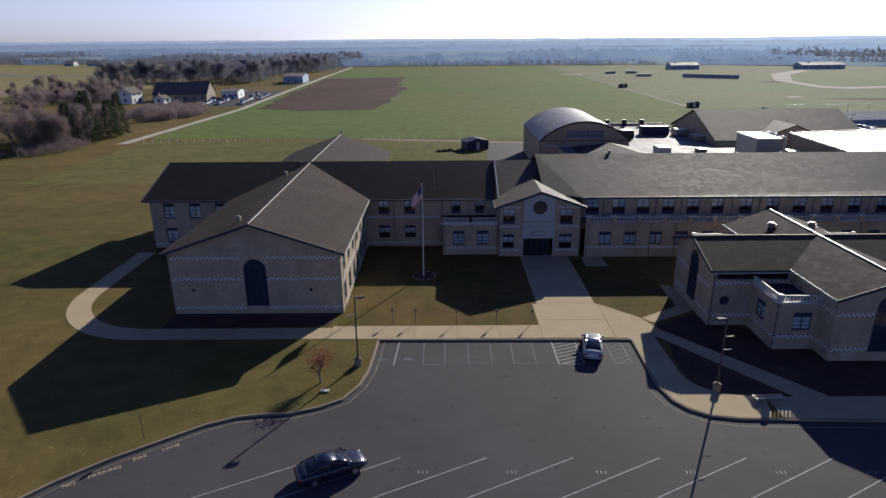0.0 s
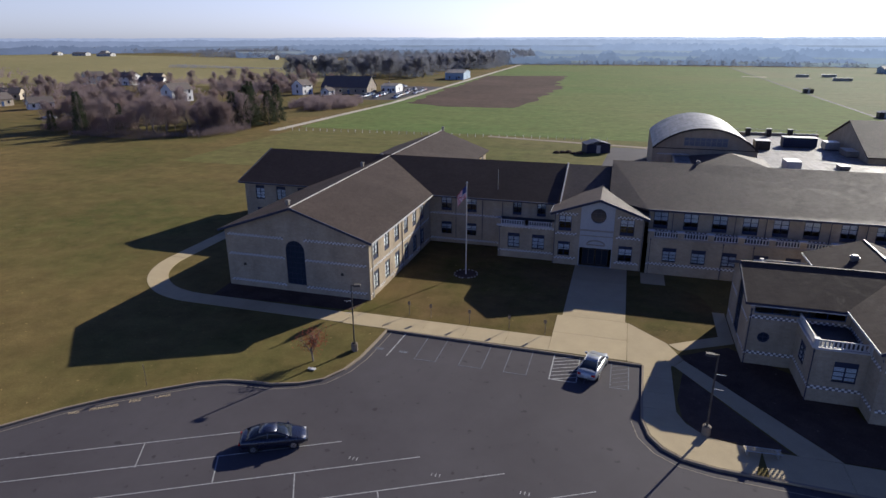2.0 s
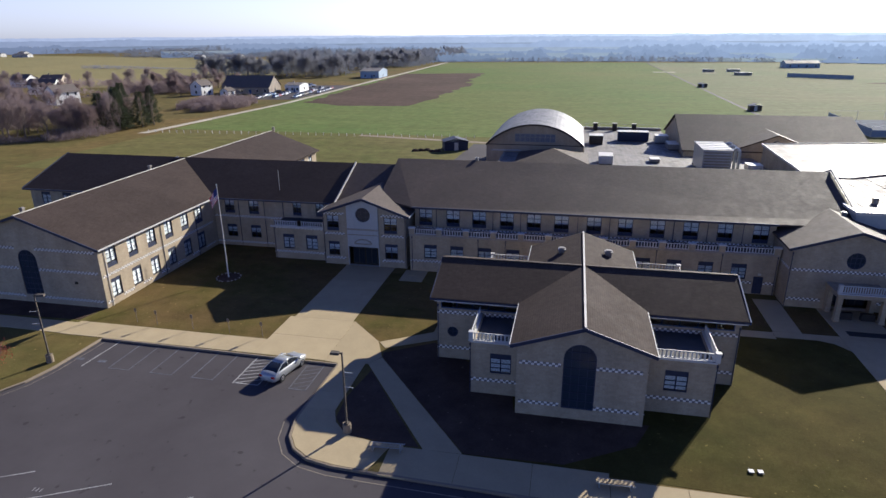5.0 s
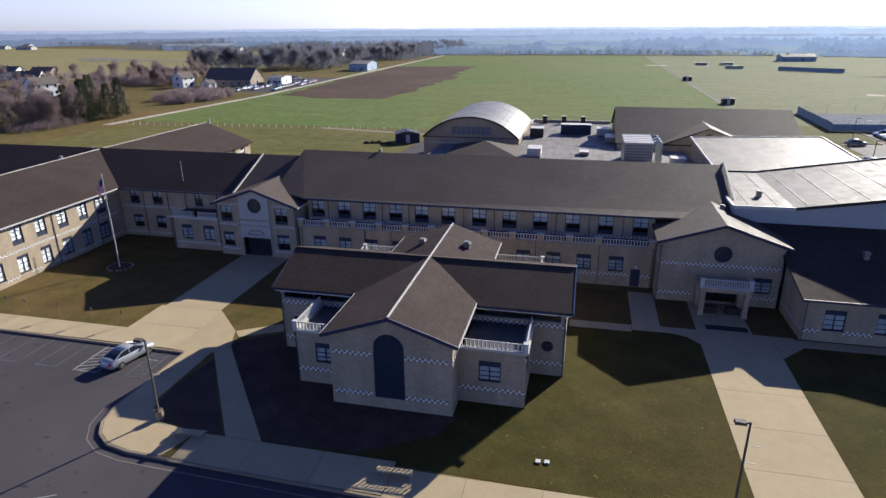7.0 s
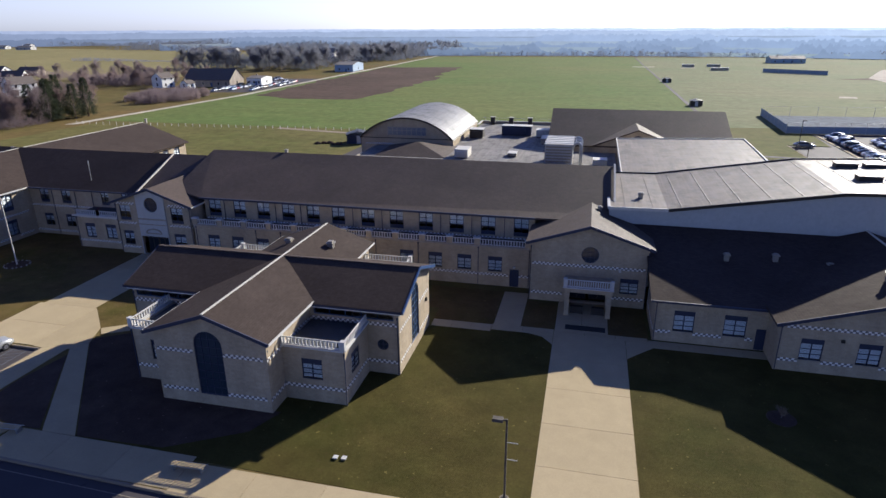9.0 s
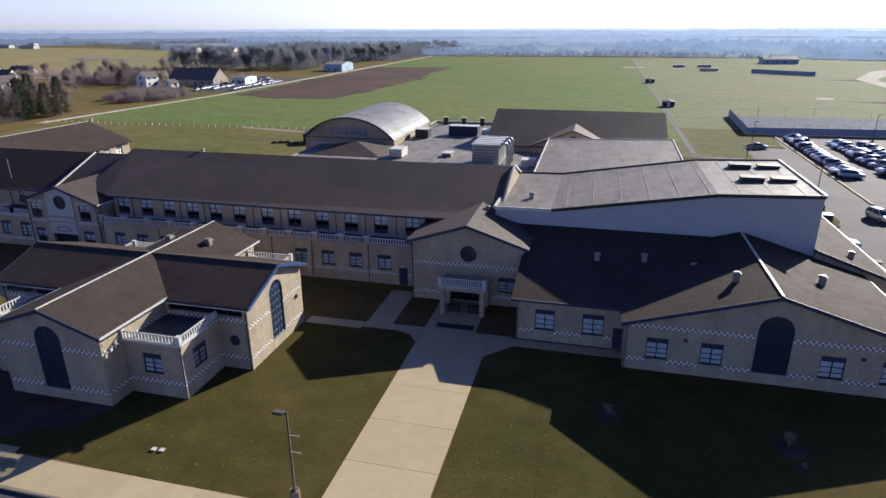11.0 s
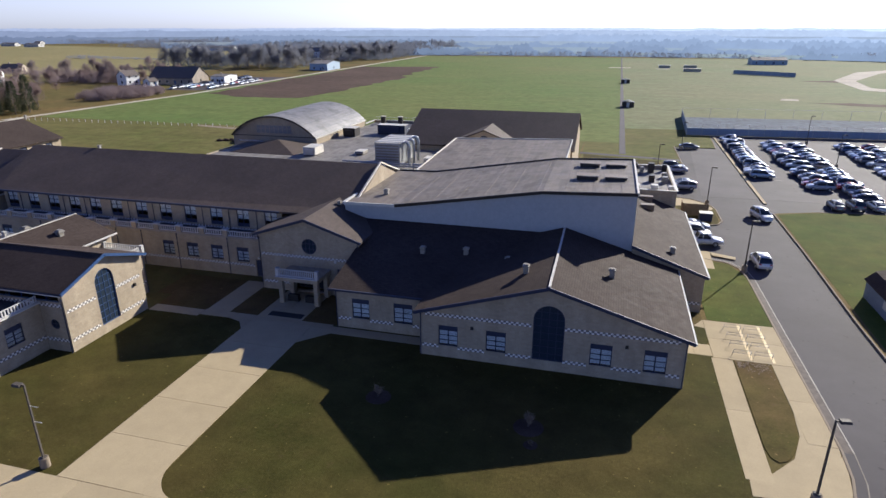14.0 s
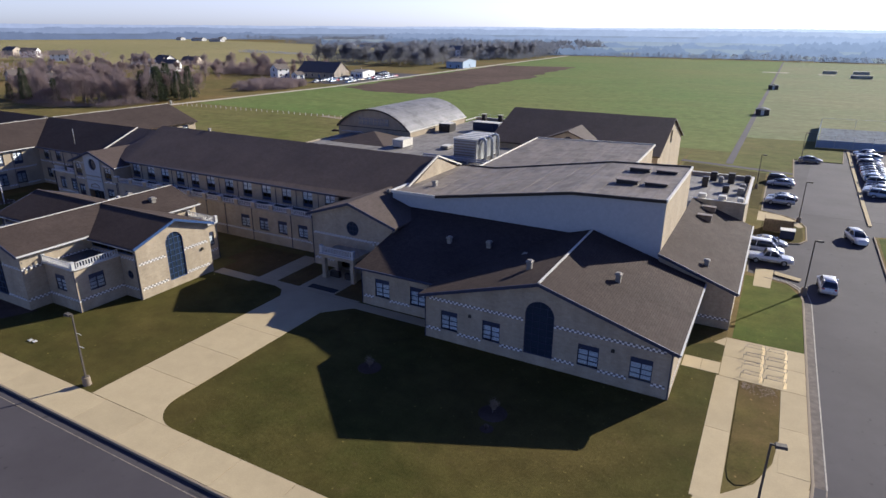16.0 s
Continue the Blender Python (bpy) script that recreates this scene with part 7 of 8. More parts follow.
def twig_cloud(tips, r, per, size, width):
    bm = bmesh.new()
    for p, d in tips:
        for _ in range(per):
            e = (d + Vector((r.uniform(-0.9, 0.9), r.uniform(-0.9, 0.9), r.uniform(-0.3, 0.8)))).normalized() * size * r.uniform(0.5, 1.2)
            s = e.cross(Vector((r.uniform(-1, 1), r.uniform(-1, 1), r.uniform(-1, 1)))).normalized() * width
            b = p + Vector((r.uniform(-1, 1), r.uniform(-1, 1), r.uniform(-1, 1))) * size * 0.3
            bm.faces.new([bm.verts.new(b - s), bm.verts.new(b + s), bm.verts.new(b + e)])
    return bm


def bare_tree(seed, h, spread, twig, label):
    """Leafless tree: limbs, and a wide haze of fine twigs over the whole crown."""
    t = thing("bare_tree", label, "tree", "winter trees")
    bm, tips, r = limbs(seed, h, spread)
    part("trunk", bm, BARK, t)
    bm = twig_cloud(tips, r, 6, h * 0.085, h * 0.0014)
    top = max(p.z for p, _ in tips)
    for i in range(1900):
        z = r.random()
        rad = h * 0.36 * spread / 0.75 * math.sin(math.pi * min(1.0, 0.2 + 0.78 * z)) ** 0.7 * (0.8 + 0.3 * noise.noise(Vector((z * 4, seed, i % 9))))
        a, k = r.uniform(0, 2 * math.pi), math.sqrt(r.random())
        p = Vector((rad * k * math.cos(a), rad * k * math.sin(a), top * (0.24 + 0.8 * z)))
        e = Vector((0.5 * k * math.cos(a) + r.uniform(-0.5, 0.5), 0.5 * k * math.sin(a) + r.uniform(-0.5, 0.5), r.uniform(0.2, 1.0))) * h * r.uniform(0.06, 0.12)
        s = e.cross(Vector((r.uniform(-1, 1), r.uniform(-1, 1), r.uniform(-1, 1)))).normalized() * h * 0.0013
        bm.faces.new([bm.verts.new(p - s), bm.verts.new(p + s), bm.verts.new(p + e)])
    part("crown", bm, twig, t, "leafless crown of fine twigs")
    return t


def conifer(seed, h, w, label, needle=None, low=0.06, bend=0.55):
    """Evergreen: trunk, and sprays of needles on uneven whorls that leave gaps."""
    r = random.Random(seed)
    t = thing("evergreen_tree", label, "tree", "evergreens")
    bm = bmesh.new()
    tube(bm, (0, 0, -0.1), (0, 0, h * 0.95), h * 0.02, 0.03, 6)
    part("trunk", bm, BARK, t)
    bm = bmesh.new()
    for i in range(3600):
        z = h * (low + (1 - low) * r.random() ** 1.2)
        a = r.uniform(0, 2 * math.pi)
        lump = 0.72 + 0.6 * noise.noise(Vector((2.2 * math.cos(a), 2.2 * math.sin(a), z * 9.0 / h + seed)))
        rad = w * max(0.06, (1 - (z / h - low) / (1.02 - low))) ** bend * max(0.25, lump)
        k = rad * math.sqrt(r.uniform(0.1, 1.0))
        p = Vector((k * math.cos(a), k * math.sin(a), z))
        e = Vector((math.cos(a) + r.uniform(-0.6, 0.6), math.sin(a) + r.uniform(-0.6, 0.6), r.uniform(-0.6, 0.6))) * h * 0.04 * r.uniform(0.6, 1.4)
        s = e.cross(Vector((r.uniform(-1, 1), r.uniform(-1, 1), r.uniform(-1, 1)))).normalized() * h * 0.008
        bm.faces.new([bm.verts.new(p - s), bm.verts.new(p + s), bm.verts.new(p + e)])
    part("crown", bm, needle or NEEDLE, t, "uneven dark green crown")
    return t


def plant(proto, x, y, s, deg):
    c = copy_thing(proto, pose(x, y, 0, 0, 0, deg))
    c.scale = (s * rng.uniform(0.85, 1.05), s * rng.uniform(0.85, 1.05), s * rng.uniform(0.95, 1.25))
    return c


PROTO = [bare_tree(1, 11.0, 0.75, TWIG, "leafless grey-brown broadleaf tree in the grove"), bare_tree(2, 13.0, 0.55, TWIG, "tall leafless tree with upright limbs"),
         bare_tree(3, 9.0, 0.9, TWIG_RED, "spreading leafless tree with reddish twigs"), bare_tree(5, 10.0, 0.65, TWIG_RED, "leafless reddish-brown tree at the grove edge")]
FAR = [bare_tree(8, 14.0, 0.6, HAZY_TWIG, "tall hazy grey leafless tree in the far wood"), bare_tree(9, 12.0, 0.8, HAZY_TWIG, "broad hazy grey leafless tree in the far wood")]
FAR[0].location, FAR[1].location = (-150.0, 440.0, 0), (-210.0, 452.0, 0)
CONI = [conifer(11, 13.0, 4.8, "broad dark evergreen at the grove edge"), conifer(12, 6.5, 2.0, "slim dark cedar on the grass", bend=0.4)]
for i, (p, x, y) in enumerate(zip(PROTO, (-114.0, -121.0, -128.0, -107.0), (160.0, 154.0, 150.0, 168.0))):
    p.location, p.scale = (x, y, 0), (1.25, 1.25, 1.25)
CONI[0].location, CONI[1].location = (-103.0, 177.0, 0), (-158.3, 152.5, 0)
for i in range(88):
    u = rng.random()
    x = -166 + 64 * u + rng.uniform(-4, 4)
    y = 147 + 20 * max(0.0, (u - 0.35) / 0.65) + (6 if x < -148 else 0) + 42 * rng.random() ** 1.3
    plant(PROTO[rng.choice((0, 1, 2, 3))], x, y, rng.uniform(0.75, 1.35), rng.uniform(0, 360))
for x, y, s in ((-105.5, 180.0, 0.95), (-101.0, 185.0, 0.9), (-107.0, 174.0, 0.85), (-100.5, 190.0, 0.8), (-108.0, 186.0, 1.0)):
    plant(CONI[0], x, y, s, rng.uniform(0, 360))
for x, y, s in ((-146.4, 152.1, 1.6), (-137.3, 158.0, 1.3)):
    plant(CONI[1], x, y, s, rng.uniform(0, 360))
for i in range(120):
    x, y = rng.uniform(-330, -150), rng.uniform(180, 330)
    if min(math.hypot(x - a, y - b) for a, b in ((-185, 244), (-236, 288), (-270, 231), (-220, 203), (-285, 324), (-314, 326), (-184, 191), (-197, 199), (-248, 205))) > 8:
        plant(PROTO[rng.randrange(4)], x, y, rng.uniform(0.6, 1.05), rng.uniform(0, 360))
for i in range(34):
    plant(PROTO[rng.randrange(4)], rng.uniform(-210, -152), rng.uniform(296, 350), rng.uniform(0.7, 1.15), rng.uniform(0, 360))
for x0, x1, y0, y1, n in ((-240, -128, 424, 470, 60), (-165, -112, 545, 630, 44), (-240, -120, 470, 560, 20)):
    for i in range(n):
        x, y = rng.uniform(x0, x1), rng.uniform(y0, y1)
        if abs(x + 186) < 14 and 560 < y < 600:
            continue
        plant(FAR[rng.choice((0, 0, 1))], x, y, rng.uniform(1.0, 1.55), rng.uniform(0, 360))

small = thing("young_tree", "young tree with a few rusty leaves on the lawn", "tree", "", pose(-10.8, 44.9, 0))
bm, tips, r = limbs(21, 5.2, 0.8, 3, 0.7)
part("trunk", bm, BARK, small)
bm = twig_cloud(tips, r, 3, 0.35, 0.008)
part("crown", bm, TWIG_RED, small)
bm = bmesh.new()
for p, d in tips * 7:
    q = p + Vector((r.uniform(-0.7, 0.7), r.uniform(-0.7, 0.7), r.uniform(-0.6, 0.6)))
    a, b = Vector((r.uniform(-1, 1), r.uniform(-1, 1), r.uniform(-1, 1))).normalized() * 0.07, Vector((r.uniform(-1, 1), r.uniform(-1, 1), r.uniform(-1, 1))).normalized() * 0.05
    bm.faces.new([bm.verts.new(q - a), bm.verts.new(q + b), bm.verts.new(q + a), bm.verts.new(q - b)])
part("leaves", bm, RUST, small, "sparse rusty brown leaves")["kind"] = "stuff"
for x, y, s in ((81.0, 55.9, 1.0), (93.2, 55.0, 1.1), (93.6, 53.0, 0.5)):
    t = thing("shrub", "small bare tan shrub on a mulch ring", "shrub", "lawn shrubs", pose(x, y, 0.02))
    bm, tips, r = limbs(int(x * 7), 1.5 * s, 0.9, 2, 0.8)
    part("stem", bm, BARK, t)
    part("crown", twig_cloud(tips, r, 14, 0.4 * s, 0.012), DRY_STEM, t)
    bm = bmesh.new()
    tube(bm, (0, 0, -0.05), (0, 0, 0.03), 1.1 * s, 1.0 * s, 16)
    part("mulch_ring", bm, MULCH, t)


def thicket(name, cx, cy, rx, ry, h, count, seed, material, label):
    r = random.Random(seed)
    bm = bmesh.new()
    for i in range(count):
        a, k = r.uniform(0, 2 * math.pi), math.sqrt(r.random())
        x, y = cx + rx * k * math.cos(a), cy + ry * k * math.sin(a)
        if noise.noise(Vector((x * 0.11, y * 0.11, seed + 4))) < -0.1 - 0.9 * (1 - k):
            continue
        hh = h * (1 - 0.35 * k ** 4) * (0.75 + 0.7 * noise.noise(Vector((x * 0.25, y * 0.25, seed))))
        z = hh * r.random()
        e = Vector((r.uniform(-0.6, 0.6), r.uniform(-0.6, 0.6), r.uniform(0.2, 1))) * h * 0.3
        s = Vector((r.uniform(-1, 1), r.uniform(-1, 1), 0)) * h * 0.022
        p = Vector((x, y, z))
        bm.faces.new([bm.verts.new(p - s), bm.verts.new(p + s), bm.verts.new(p + e)])
    return tagged(part(name, bm, material), label, "thicket", "", "stuff")


thicket("thicket", -131.0, 151.0, 24.0, 6.0, 1.9, 12000, 1, TWIG, "brown leafless brush along the grove")
thicket("thicket", -108.0, 166.0, 9.0, 13.0, 2.8, 9000, 6, TWIG, "grey-brown brush at the foot of the evergreens")
thicket("thicket", -152.0, 160.0, 18.0, 9.0, 3.0, 14000, 2, TWIG_RED, "reddish leafless brush by the houses")
thicket("thicket", -109.0, 244.0, 14.0, 21.0, 4.2, 26000, 3, TWIG, "bare brush beside the farm track")
thicket("thicket", -200.0, 215.0, 40.0, 14.0, 3.2, 16000, 4, TWIG_RED, "reddish brush between the houses")
thicket("thicket", -180.0, 305.0, 30.0, 14.0, 5.0, 16000, 5, TWIG, "bare wood behind the white house")

# ---- houses and barns ----
SIDING_WHITE = plain("white_siding", (0.7, 0.7, 0.68), 0.7)
SIDING_BLUE = plain("blue_metal_siding", (0.27, 0.35, 0.45), 0.6)
HOUSE_ROOF = plain("grey_house_roof", (0.115, 0.095, 0.085), 0.9, vary=0.2, scale=1.5)
SIDING_TAN = plain("tan_siding", (0.4, 0.34, 0.26), 0.7)


def house(name, x, y, w, d, eave, ridge, deg, wall_mat, roof_mat, label, windows=3, storeys=1, category="house"):
    t = thing(name, label, category, "", pose(x, y, 0, 0, 0, deg))
    bm = bmesh.new()
    pts = [(-d / 2, 0), (d / 2, 0), (d / 2, eave), (0, ridge), (-d / 2, eave)]
    A = [bm.verts.new((-w / 2, p, q)) for p, q in pts]
    B = [bm.verts.new((w / 2, p, q)) for p, q in pts]
    for i in range(5):
        bm.faces.new((A[i], A[(i + 1) % 5], B[(i + 1) % 5], B[i]))
    bm.faces.new(A[::-1]), bm.faces.new(B)
    part("wall", bm, wall_mat, t)
    for s in (-1, 1):
        sl = (ridge - eave) / (d / 2)
        bm = bmesh.new()
        slab(bm, [(-w / 2 - 0.3, s * (d / 2 + 0.4), eave - 0.4 * sl + 0.12), (w / 2 + 0.3, s * (d / 2 + 0.4), eave - 0.4 * sl + 0.12), (w / 2 + 0.3, 0, ridge + 0.12), (-w / 2 - 0.3, 0, ridge + 0.12)], 0.12)
        part("roof", bm, roof_mat, t)
    for k in range(storeys):
        for i in range(windows):
            wx = -w / 2 + w * (i + 0.5) / windows
            f = part("window", boxes((wx - 0.55, wx + 0.55, -d / 2 - 0.06, -d / 2, 0.9 + 2.8 * k, 2.3 + 2.8 * k)), WHITE, t)
            part("pane", boxes((wx - 0.47, wx + 0.47, -d / 2 - 0.08, -d / 2 - 0.06, 0.98 + 2.8 * k, 2.22 + 2.8 * k)), DARK_GLASS, f)
        for sx in (-1, 1):
            part("window", boxes((min(sx * w / 2, sx * (w / 2 + 0.06)), max(sx * w / 2, sx * (w / 2 + 0.06)), -0.5, 0.5, 0.9 + 2.8 * k, 2.3 + 2.8 * k)), DARK_GLASS, t)
    part("door", boxes((w * 0.08, w * 0.08 + 1.0, -d / 2 - 0.09, -d / 2 - 0.01, 0, 2.05)), BLUE_TRIM, t)
    part("chimney", boxes((-w * 0.25, -w * 0.25 + 0.7, 0.3, 0.9, ridge - 1.0, ridge + 0.9)), BASE_BLOCK, t)
    return t


house("farmhouse", -147.0, 292.0, 8.0, 7.0, 4.9, 7.3, 80, SIDING_WHITE, HOUSE_ROOF, "white two-storey farmhouse with dark roof", 2, 2)
house("garage", -131.0, 289.0, 5.0, 5.0, 2.6, 4.0, 80, SIDING_WHITE, HOUSE_ROOF, "small white garage beside the farmhouse", 1)
house("roadside_restaurant", -127.5, 307.0, 25.0, 16.0, 3.4, 8.6, 5, BASE_BLOCK, HOUSE_ROOF, "long low building with a tall dark roof", 6, 1, "building")
house("annex", -107.5, 318.0, 8.0, 14.0, 3.6, 4.4, 5, SIDING_WHITE, PALE_ROOF, "white flat annex beside the long building", 3, 1, "building")
house("metal_barn", -101.5, 432.0, 13.0, 24.0, 4.6, 6.2, 3, SIDING_BLUE, PALE_ROOF, "blue metal barn with a pale roof", 2, 1, "barn")
house("farmhouse", -186.0, 590.0, 16.0, 11.0, 6.5, 10.0, 10, SIDING_WHITE, PALE_ROOF, "white farmhouse among tall pines", 4, 2)
for x, y, w, d, e, r_, dg, wm, lab in ((-184.5, 191.0, 11.0, 8.5, 3.2, 5.6, 70, SIDING_TAN, "tan bungalow behind bare brush"), (-185.0, 244.0, 11.0, 8.0, 5.4, 8.2, 75, SIDING_WHITE, "white gabled house among bare trees"),
                                       (-236.0, 288.0, 13.0, 8.0, 5.0, 7.6, 20, SIDING_WHITE, "white two-storey house with brown roof"), (-270.0, 231.0, 11.0, 8.0, 3.0, 5.4, 30, SIDING_TAN, "tan house with dark roof"),
                                       (-220.0, 203.0, 9.0, 7.0, 2.8, 4.8, 60, SIDING_WHITE, "white garage among bare trees"), (-285.0, 324.0, 12.0, 8.0, 5.0, 7.6, 0, SIDING_WHITE, "white two-storey suburban house"),
                                       (-314.0, 326.0, 12.0, 8.0, 5.0, 7.6, 60, SIDING_WHITE, "white gabled house beside another"), (-290.0, 352.0, 13.0, 9.0, 3.0, 5.6, 15, SIDING_TAN, "tan house at the field edge"),
                                       (-409.0, 322.0, 13.0, 9.0, 5.2, 8.0, 60, SIDING_WHITE, "white gabled house in a far row"), (-487.0, 343.0, 14.0, 9.0, 5.2, 8.0, 30, SIDING_WHITE, "white house in a far row"),
                                       (-533.0, 352.0, 13.0, 9.0, 5.2, 8.0, 10, SIDING_TAN, "tan house in a far row"), (-248.0, 205.0, 12.0, 8.0, 3.0, 5.4, 80, SIDING_TAN, "tan house beside a lawn")):
    house("house", x, y, w, d, e, r_, dg, wm, HOUSE_ROOF, lab, 3, 2 if e > 4 else 1)
for x, y, w, lab in ((-401.0, 753.0, 38.0, "long pale farm shed far across the field"), (-444.0, 757.0, 10.0, "small white house beside the long shed"), (-868.0, 857.0, 26.0, "pale poultry shed on the horizon"),
                     (-794.0, 833.0, 26.0, "white farm shed on the horizon"), (-933.0, 870.0, 12.0, "white barn at the edge of the stubble"), (-1100.0, 950.0, 14.0, "white house at the edge of the stubble"),
                     (-919.0, 960.0, 12.0, "small white house beyond the stubble"), (-640.0, 985.0, 13.0, "small white house among grey trees"), (-575.0, 960.0, 13.0, "small white house by the far wood"), (-520.0, 930.0, 12.0, "small white house by the wood"),
                     (215.0, 574.0, 26.0, "blue-grey shed beyond the playing field"), (330.0, 560.0, 40.0, "blue-grey long shed beyond the playing field"), (-300.0, 700.0, 14.0, "small white house by the wood")):
    # walls duller than white siding, distance haze put into their colour
    house("farm_shed", x, y, w, 12.0, 3.6, 5.6, 5, SIDING_BLUE if lab.startswith("blue") else PALE_PANEL, PALE_ROOF, lab, 4, 1, "shed")
patch("parking_area", [(-112.0, 272.0), (-90.0, 276.0), (-88.5, 340.0), (-90.5, 358.0), (-118.0, 356.0), (-115.0, 330.0), (-113.5, 296.0), (-117.0, 290.0)], ASPHALT, "asphalt parking area by the long building", 0.03)
for x0, y0, n, deg in ((-108.0, 276.0, 8, 100), (-103.0, 283.0, 8, 100), (-93.0, 284.0, 9, 100), (-110.0, 312.0, 9, 100), (-91.0, 306.0, 10, 100), (-97.0, 312.0, 8, 100), (-112.0, 338.0, 6, 190)):
    for i in range(n):
        if rng.random() < 0.2:
            continue
        s, c = rng.choice(kinds)
        car(s, c, x0 + rng.uniform(-0.4, 0.4) - 0.25 * i, y0 + i * 2.75, deg + rng.uniform(-4, 4) + rng.choice((0, 180)), 0.03)
house("garage", -197.0, 199.0, 7.0, 6.0, 2.8, 4.6, 20, SIDING_TAN, HOUSE_ROOF, "tan garage beside the bungalow", 1)
car("sedan", "silver", -186.0, 176.5, 20, 0.0)


# ---- woods to the horizon ----
def wood_belt(x0, x1, y0, y1, h, count, seed, material, label):
    """Distant wood: many crowns, each a loose clump of small upright shards."""
    r = random.Random(seed)
    verts, faces = [], []
    for i in range(count):
        x, y = r.uniform(x0, x1), r.uniform(y0, y1)
        k = max(0.25, 0.6 + 0.75 * noise.noise(Vector((x * 0.011, y * 0.011, seed))) + 0.3 * noise.noise(Vector((x * 0.04, y * 0.04, seed))) + r.uniform(-0.1, 0.25))
        hh, w = h * k, h * r.uniform(0.3, 0.45)
        for _ in range(16):
            a, q, u = r.uniform(0, 6.283), math.sqrt(r.random()), r.random()
            rr = w * q * math.sin(math.pi * (0.25 + 0.72 * u)) ** 0.6
            px, py, pz = x + rr * math.cos(a), y + rr * math.sin(a), hh * (0.02 + 0.85 * u)
            dx, dz = r.uniform(-0.12, 0.12) * w, hh * r.uniform(0.12, 0.24)
            sx, sy = r.uniform(0.05, 0.16) * w, r.uniform(-0.08, 0.08) * w
            n = len(verts)
            verts += [(px - sx, py - sy, pz), (px + sx, py + sy, pz), (px + dx, py, pz + dz)]
            faces.append((n, n + 1, n + 2))
    data = bpy.data.meshes.new("far_wood")
    data.from_pydata(verts, [], faces)
    return tagged(part("far_wood", data, material), label, "woods", "", "stuff")


wood_belt(-110, 60, 662, 690, 5, 160, 31, HAZY_WOOD, "low hazy grey scrub behind the green field")
wood_belt(60, 420, 662, 690, 7, 260, 32, HAZY_WOOD, "low hazy grey scrub behind the playing field")
wood_belt(-270, -110, 640, 900, 12, 1600, 33, HAZY_WOOD, "hazy grey wood round the white farmhouse")
wood_belt(-620, -260, 800, 980, 10, 1500, 34, HAZY_WOOD, "hazy grey wood beyond the stubble field")
wood_belt(-1150, -620, 985, 1150, 10, 1300, 47, HAZY_WOOD, "hazy grey wood at the far end of the stubble field")
wood_belt(420, 1000, 480, 860, 14, 1800, 35, HAZY_WOOD, "hazy grey wood east of the playing fields")
wood_belt(-245, -128, 428, 560, 9, 420, 40, HAZY_WOOD, "hazy grey wood beside the blue barn")
wood_belt(-168, -108, 560, 650, 11, 260, 46, HAZY_WOOD, "hazy grey wood along the farm track")
wood_belt(-700, -420, 300, 380, 8, 500, 36, TWIG, "bare trees round far houses")
wood_belt(-420, -250, 520, 535, 3.0, 500, 37, HAZY_TWIG, "hedge across the stubble field")
wood_belt(-330, -190, 330, 350, 7, 260, 38, TWIG, "bare trees along the stubble field")
wood_belt(-330, -185, 205, 300, 7, 200, 39, TWIG, "bare trees among the houses")


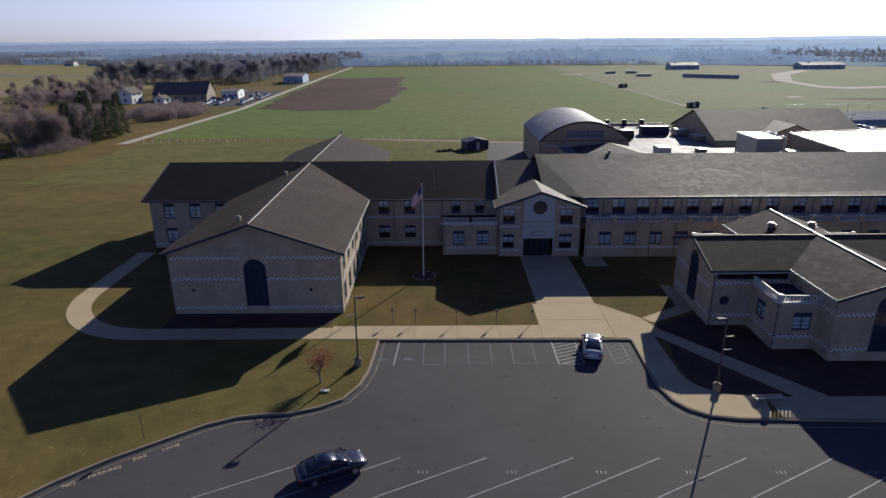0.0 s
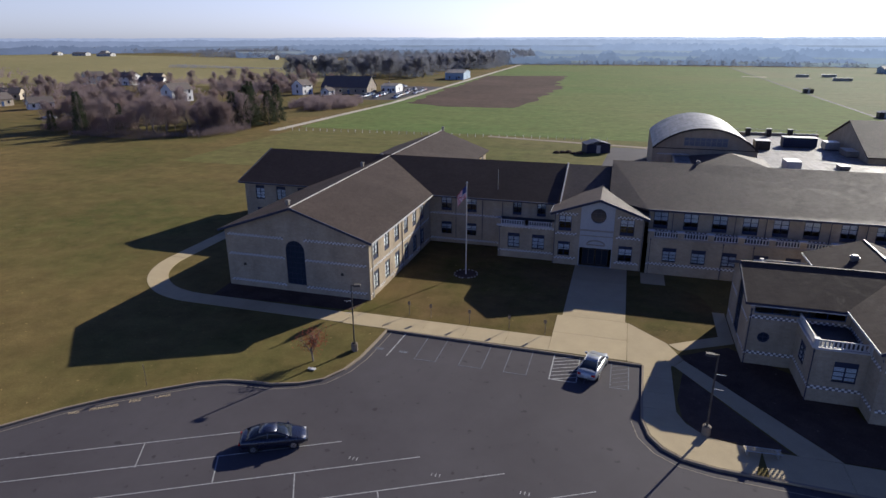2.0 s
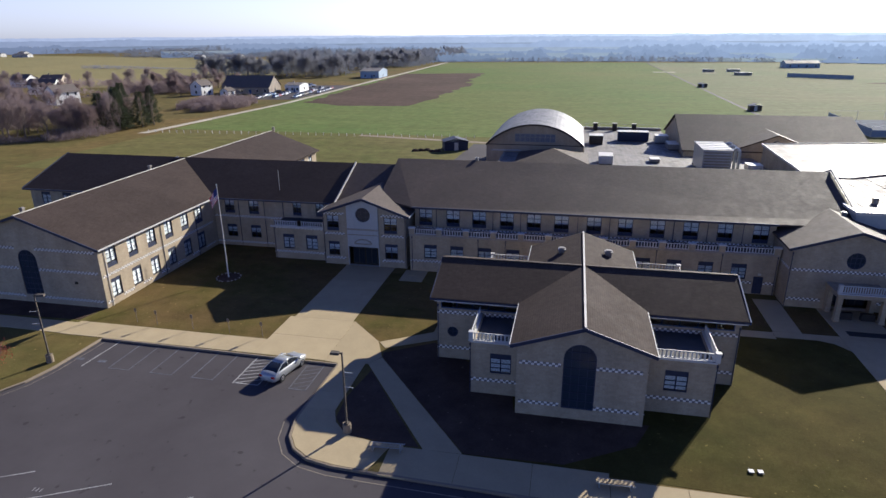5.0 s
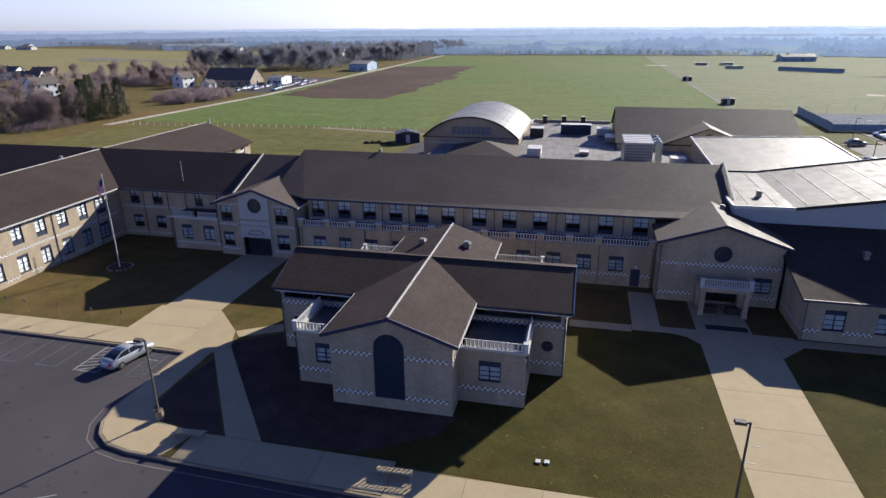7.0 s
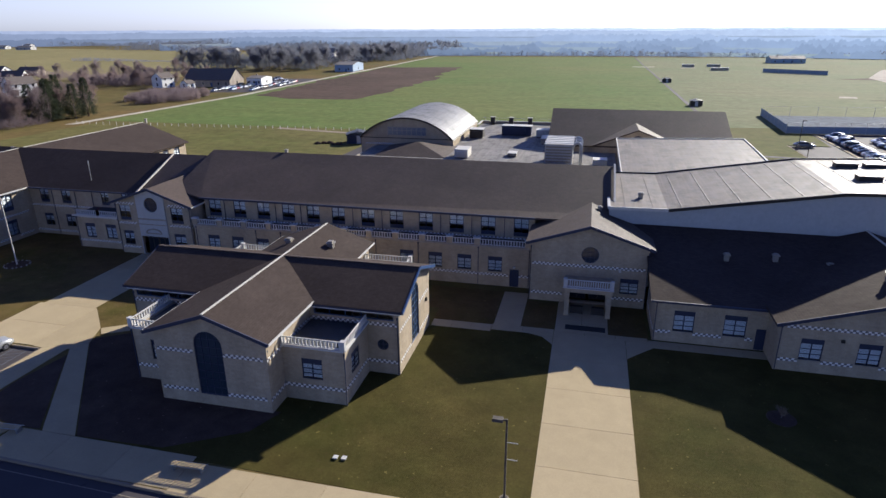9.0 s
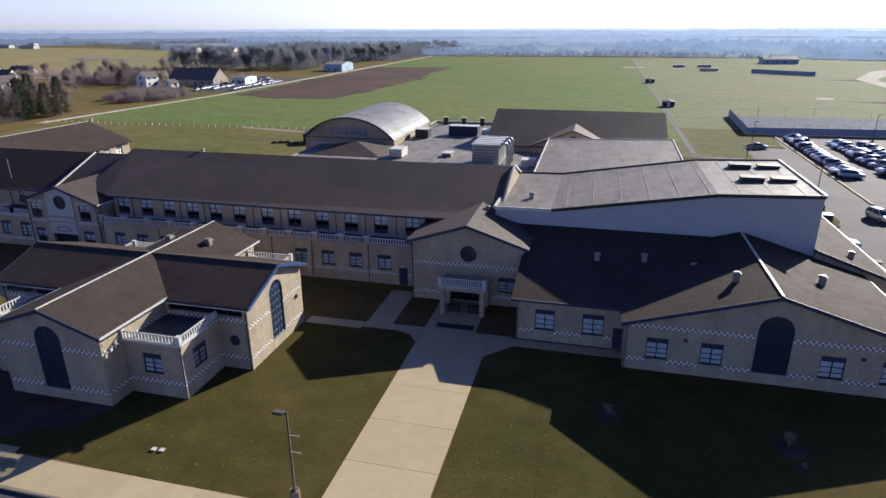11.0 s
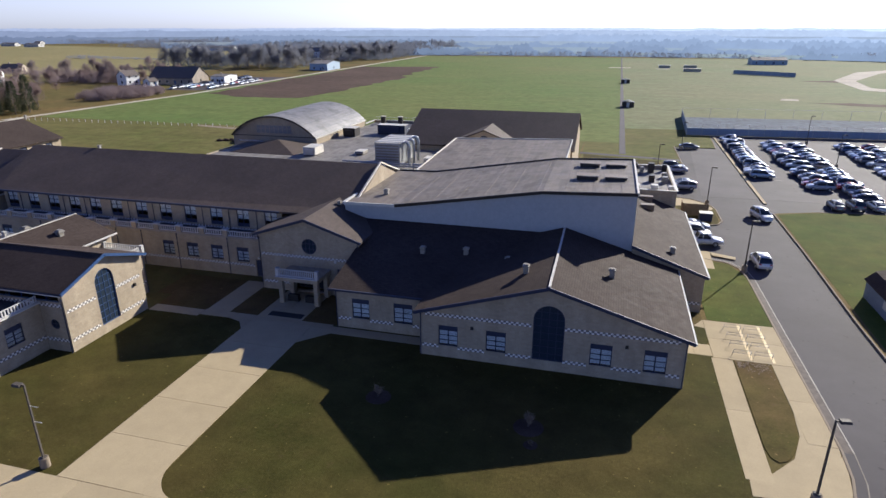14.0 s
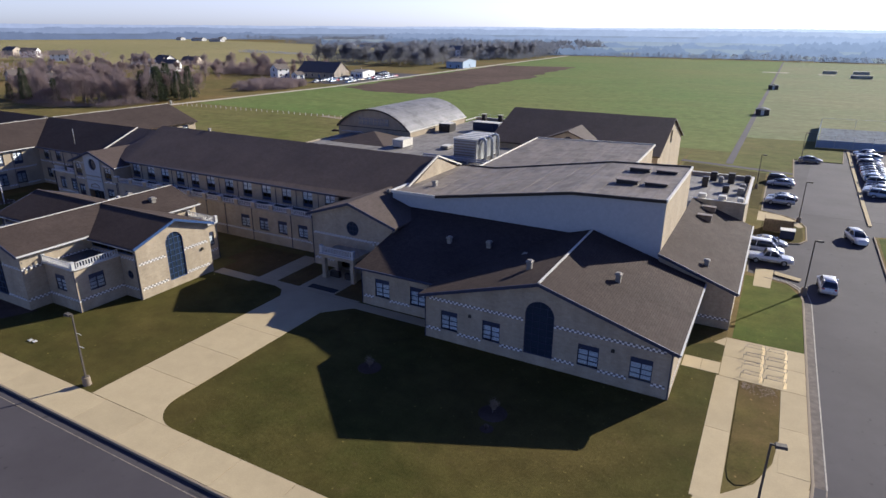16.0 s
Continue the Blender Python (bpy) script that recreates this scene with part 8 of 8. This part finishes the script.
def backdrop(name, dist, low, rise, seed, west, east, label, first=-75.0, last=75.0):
    """A plain glowing strip far beyond everything, haze painted in, paler towards the sun; with rise, clumps of trees
    stand on it.
    """
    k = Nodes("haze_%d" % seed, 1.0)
    # emission colour carries the distance haze, brighter on the sun's side
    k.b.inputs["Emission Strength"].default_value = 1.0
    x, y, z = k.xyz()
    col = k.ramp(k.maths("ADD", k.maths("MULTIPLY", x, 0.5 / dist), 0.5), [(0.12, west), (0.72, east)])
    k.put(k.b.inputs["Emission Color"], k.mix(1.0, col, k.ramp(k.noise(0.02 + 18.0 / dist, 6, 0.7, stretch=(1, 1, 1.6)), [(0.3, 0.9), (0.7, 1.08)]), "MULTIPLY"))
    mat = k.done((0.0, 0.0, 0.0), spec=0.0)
    bm = bmesh.new()
    n = int((last - first) * 22)
    step = radians((last - first) / n) * dist
    prev = None
    for i in range(n + 1):
        a = radians(first + (last - first) * i / n)
        x, y, s = 50 + dist * math.sin(a), dist * math.cos(a), i * step
        z = low * (1 + 0.12 * noise.noise(Vector((s * 0.002, seed, 1))))
        if rise:
            q = 700.0 / dist
            clump = noise.noise(Vector((s * 0.009 * q, seed, 0.5))) + 0.7 * noise.noise(Vector((s * 0.04 * q, seed, 3.5))) + 0.25
            crown = 0.6 + 0.45 * noise.noise(Vector((s * 0.11, seed, 5.5))) + 0.4 * noise.noise(Vector((s * 0.3, seed, 7.5))) + 0.3 * noise.noise(Vector((s * 0.8, seed, 9.5)))
            z += rise * (min(0.75, max(0.0, 0.35 + clump * 1.3)) * (0.4 + crown) - 0.15)
        v = (bm.verts.new((x, y, -8)), bm.verts.new((x, y, z)))
        if prev:
            bm.faces.new((prev[0], v[0], v[1], prev[1]))
        prev = v
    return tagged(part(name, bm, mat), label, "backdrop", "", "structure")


FAR_TREES, FAR_LAND = "hazy blue-grey clumps of distant trees", "pale hazy strip of distant fields"
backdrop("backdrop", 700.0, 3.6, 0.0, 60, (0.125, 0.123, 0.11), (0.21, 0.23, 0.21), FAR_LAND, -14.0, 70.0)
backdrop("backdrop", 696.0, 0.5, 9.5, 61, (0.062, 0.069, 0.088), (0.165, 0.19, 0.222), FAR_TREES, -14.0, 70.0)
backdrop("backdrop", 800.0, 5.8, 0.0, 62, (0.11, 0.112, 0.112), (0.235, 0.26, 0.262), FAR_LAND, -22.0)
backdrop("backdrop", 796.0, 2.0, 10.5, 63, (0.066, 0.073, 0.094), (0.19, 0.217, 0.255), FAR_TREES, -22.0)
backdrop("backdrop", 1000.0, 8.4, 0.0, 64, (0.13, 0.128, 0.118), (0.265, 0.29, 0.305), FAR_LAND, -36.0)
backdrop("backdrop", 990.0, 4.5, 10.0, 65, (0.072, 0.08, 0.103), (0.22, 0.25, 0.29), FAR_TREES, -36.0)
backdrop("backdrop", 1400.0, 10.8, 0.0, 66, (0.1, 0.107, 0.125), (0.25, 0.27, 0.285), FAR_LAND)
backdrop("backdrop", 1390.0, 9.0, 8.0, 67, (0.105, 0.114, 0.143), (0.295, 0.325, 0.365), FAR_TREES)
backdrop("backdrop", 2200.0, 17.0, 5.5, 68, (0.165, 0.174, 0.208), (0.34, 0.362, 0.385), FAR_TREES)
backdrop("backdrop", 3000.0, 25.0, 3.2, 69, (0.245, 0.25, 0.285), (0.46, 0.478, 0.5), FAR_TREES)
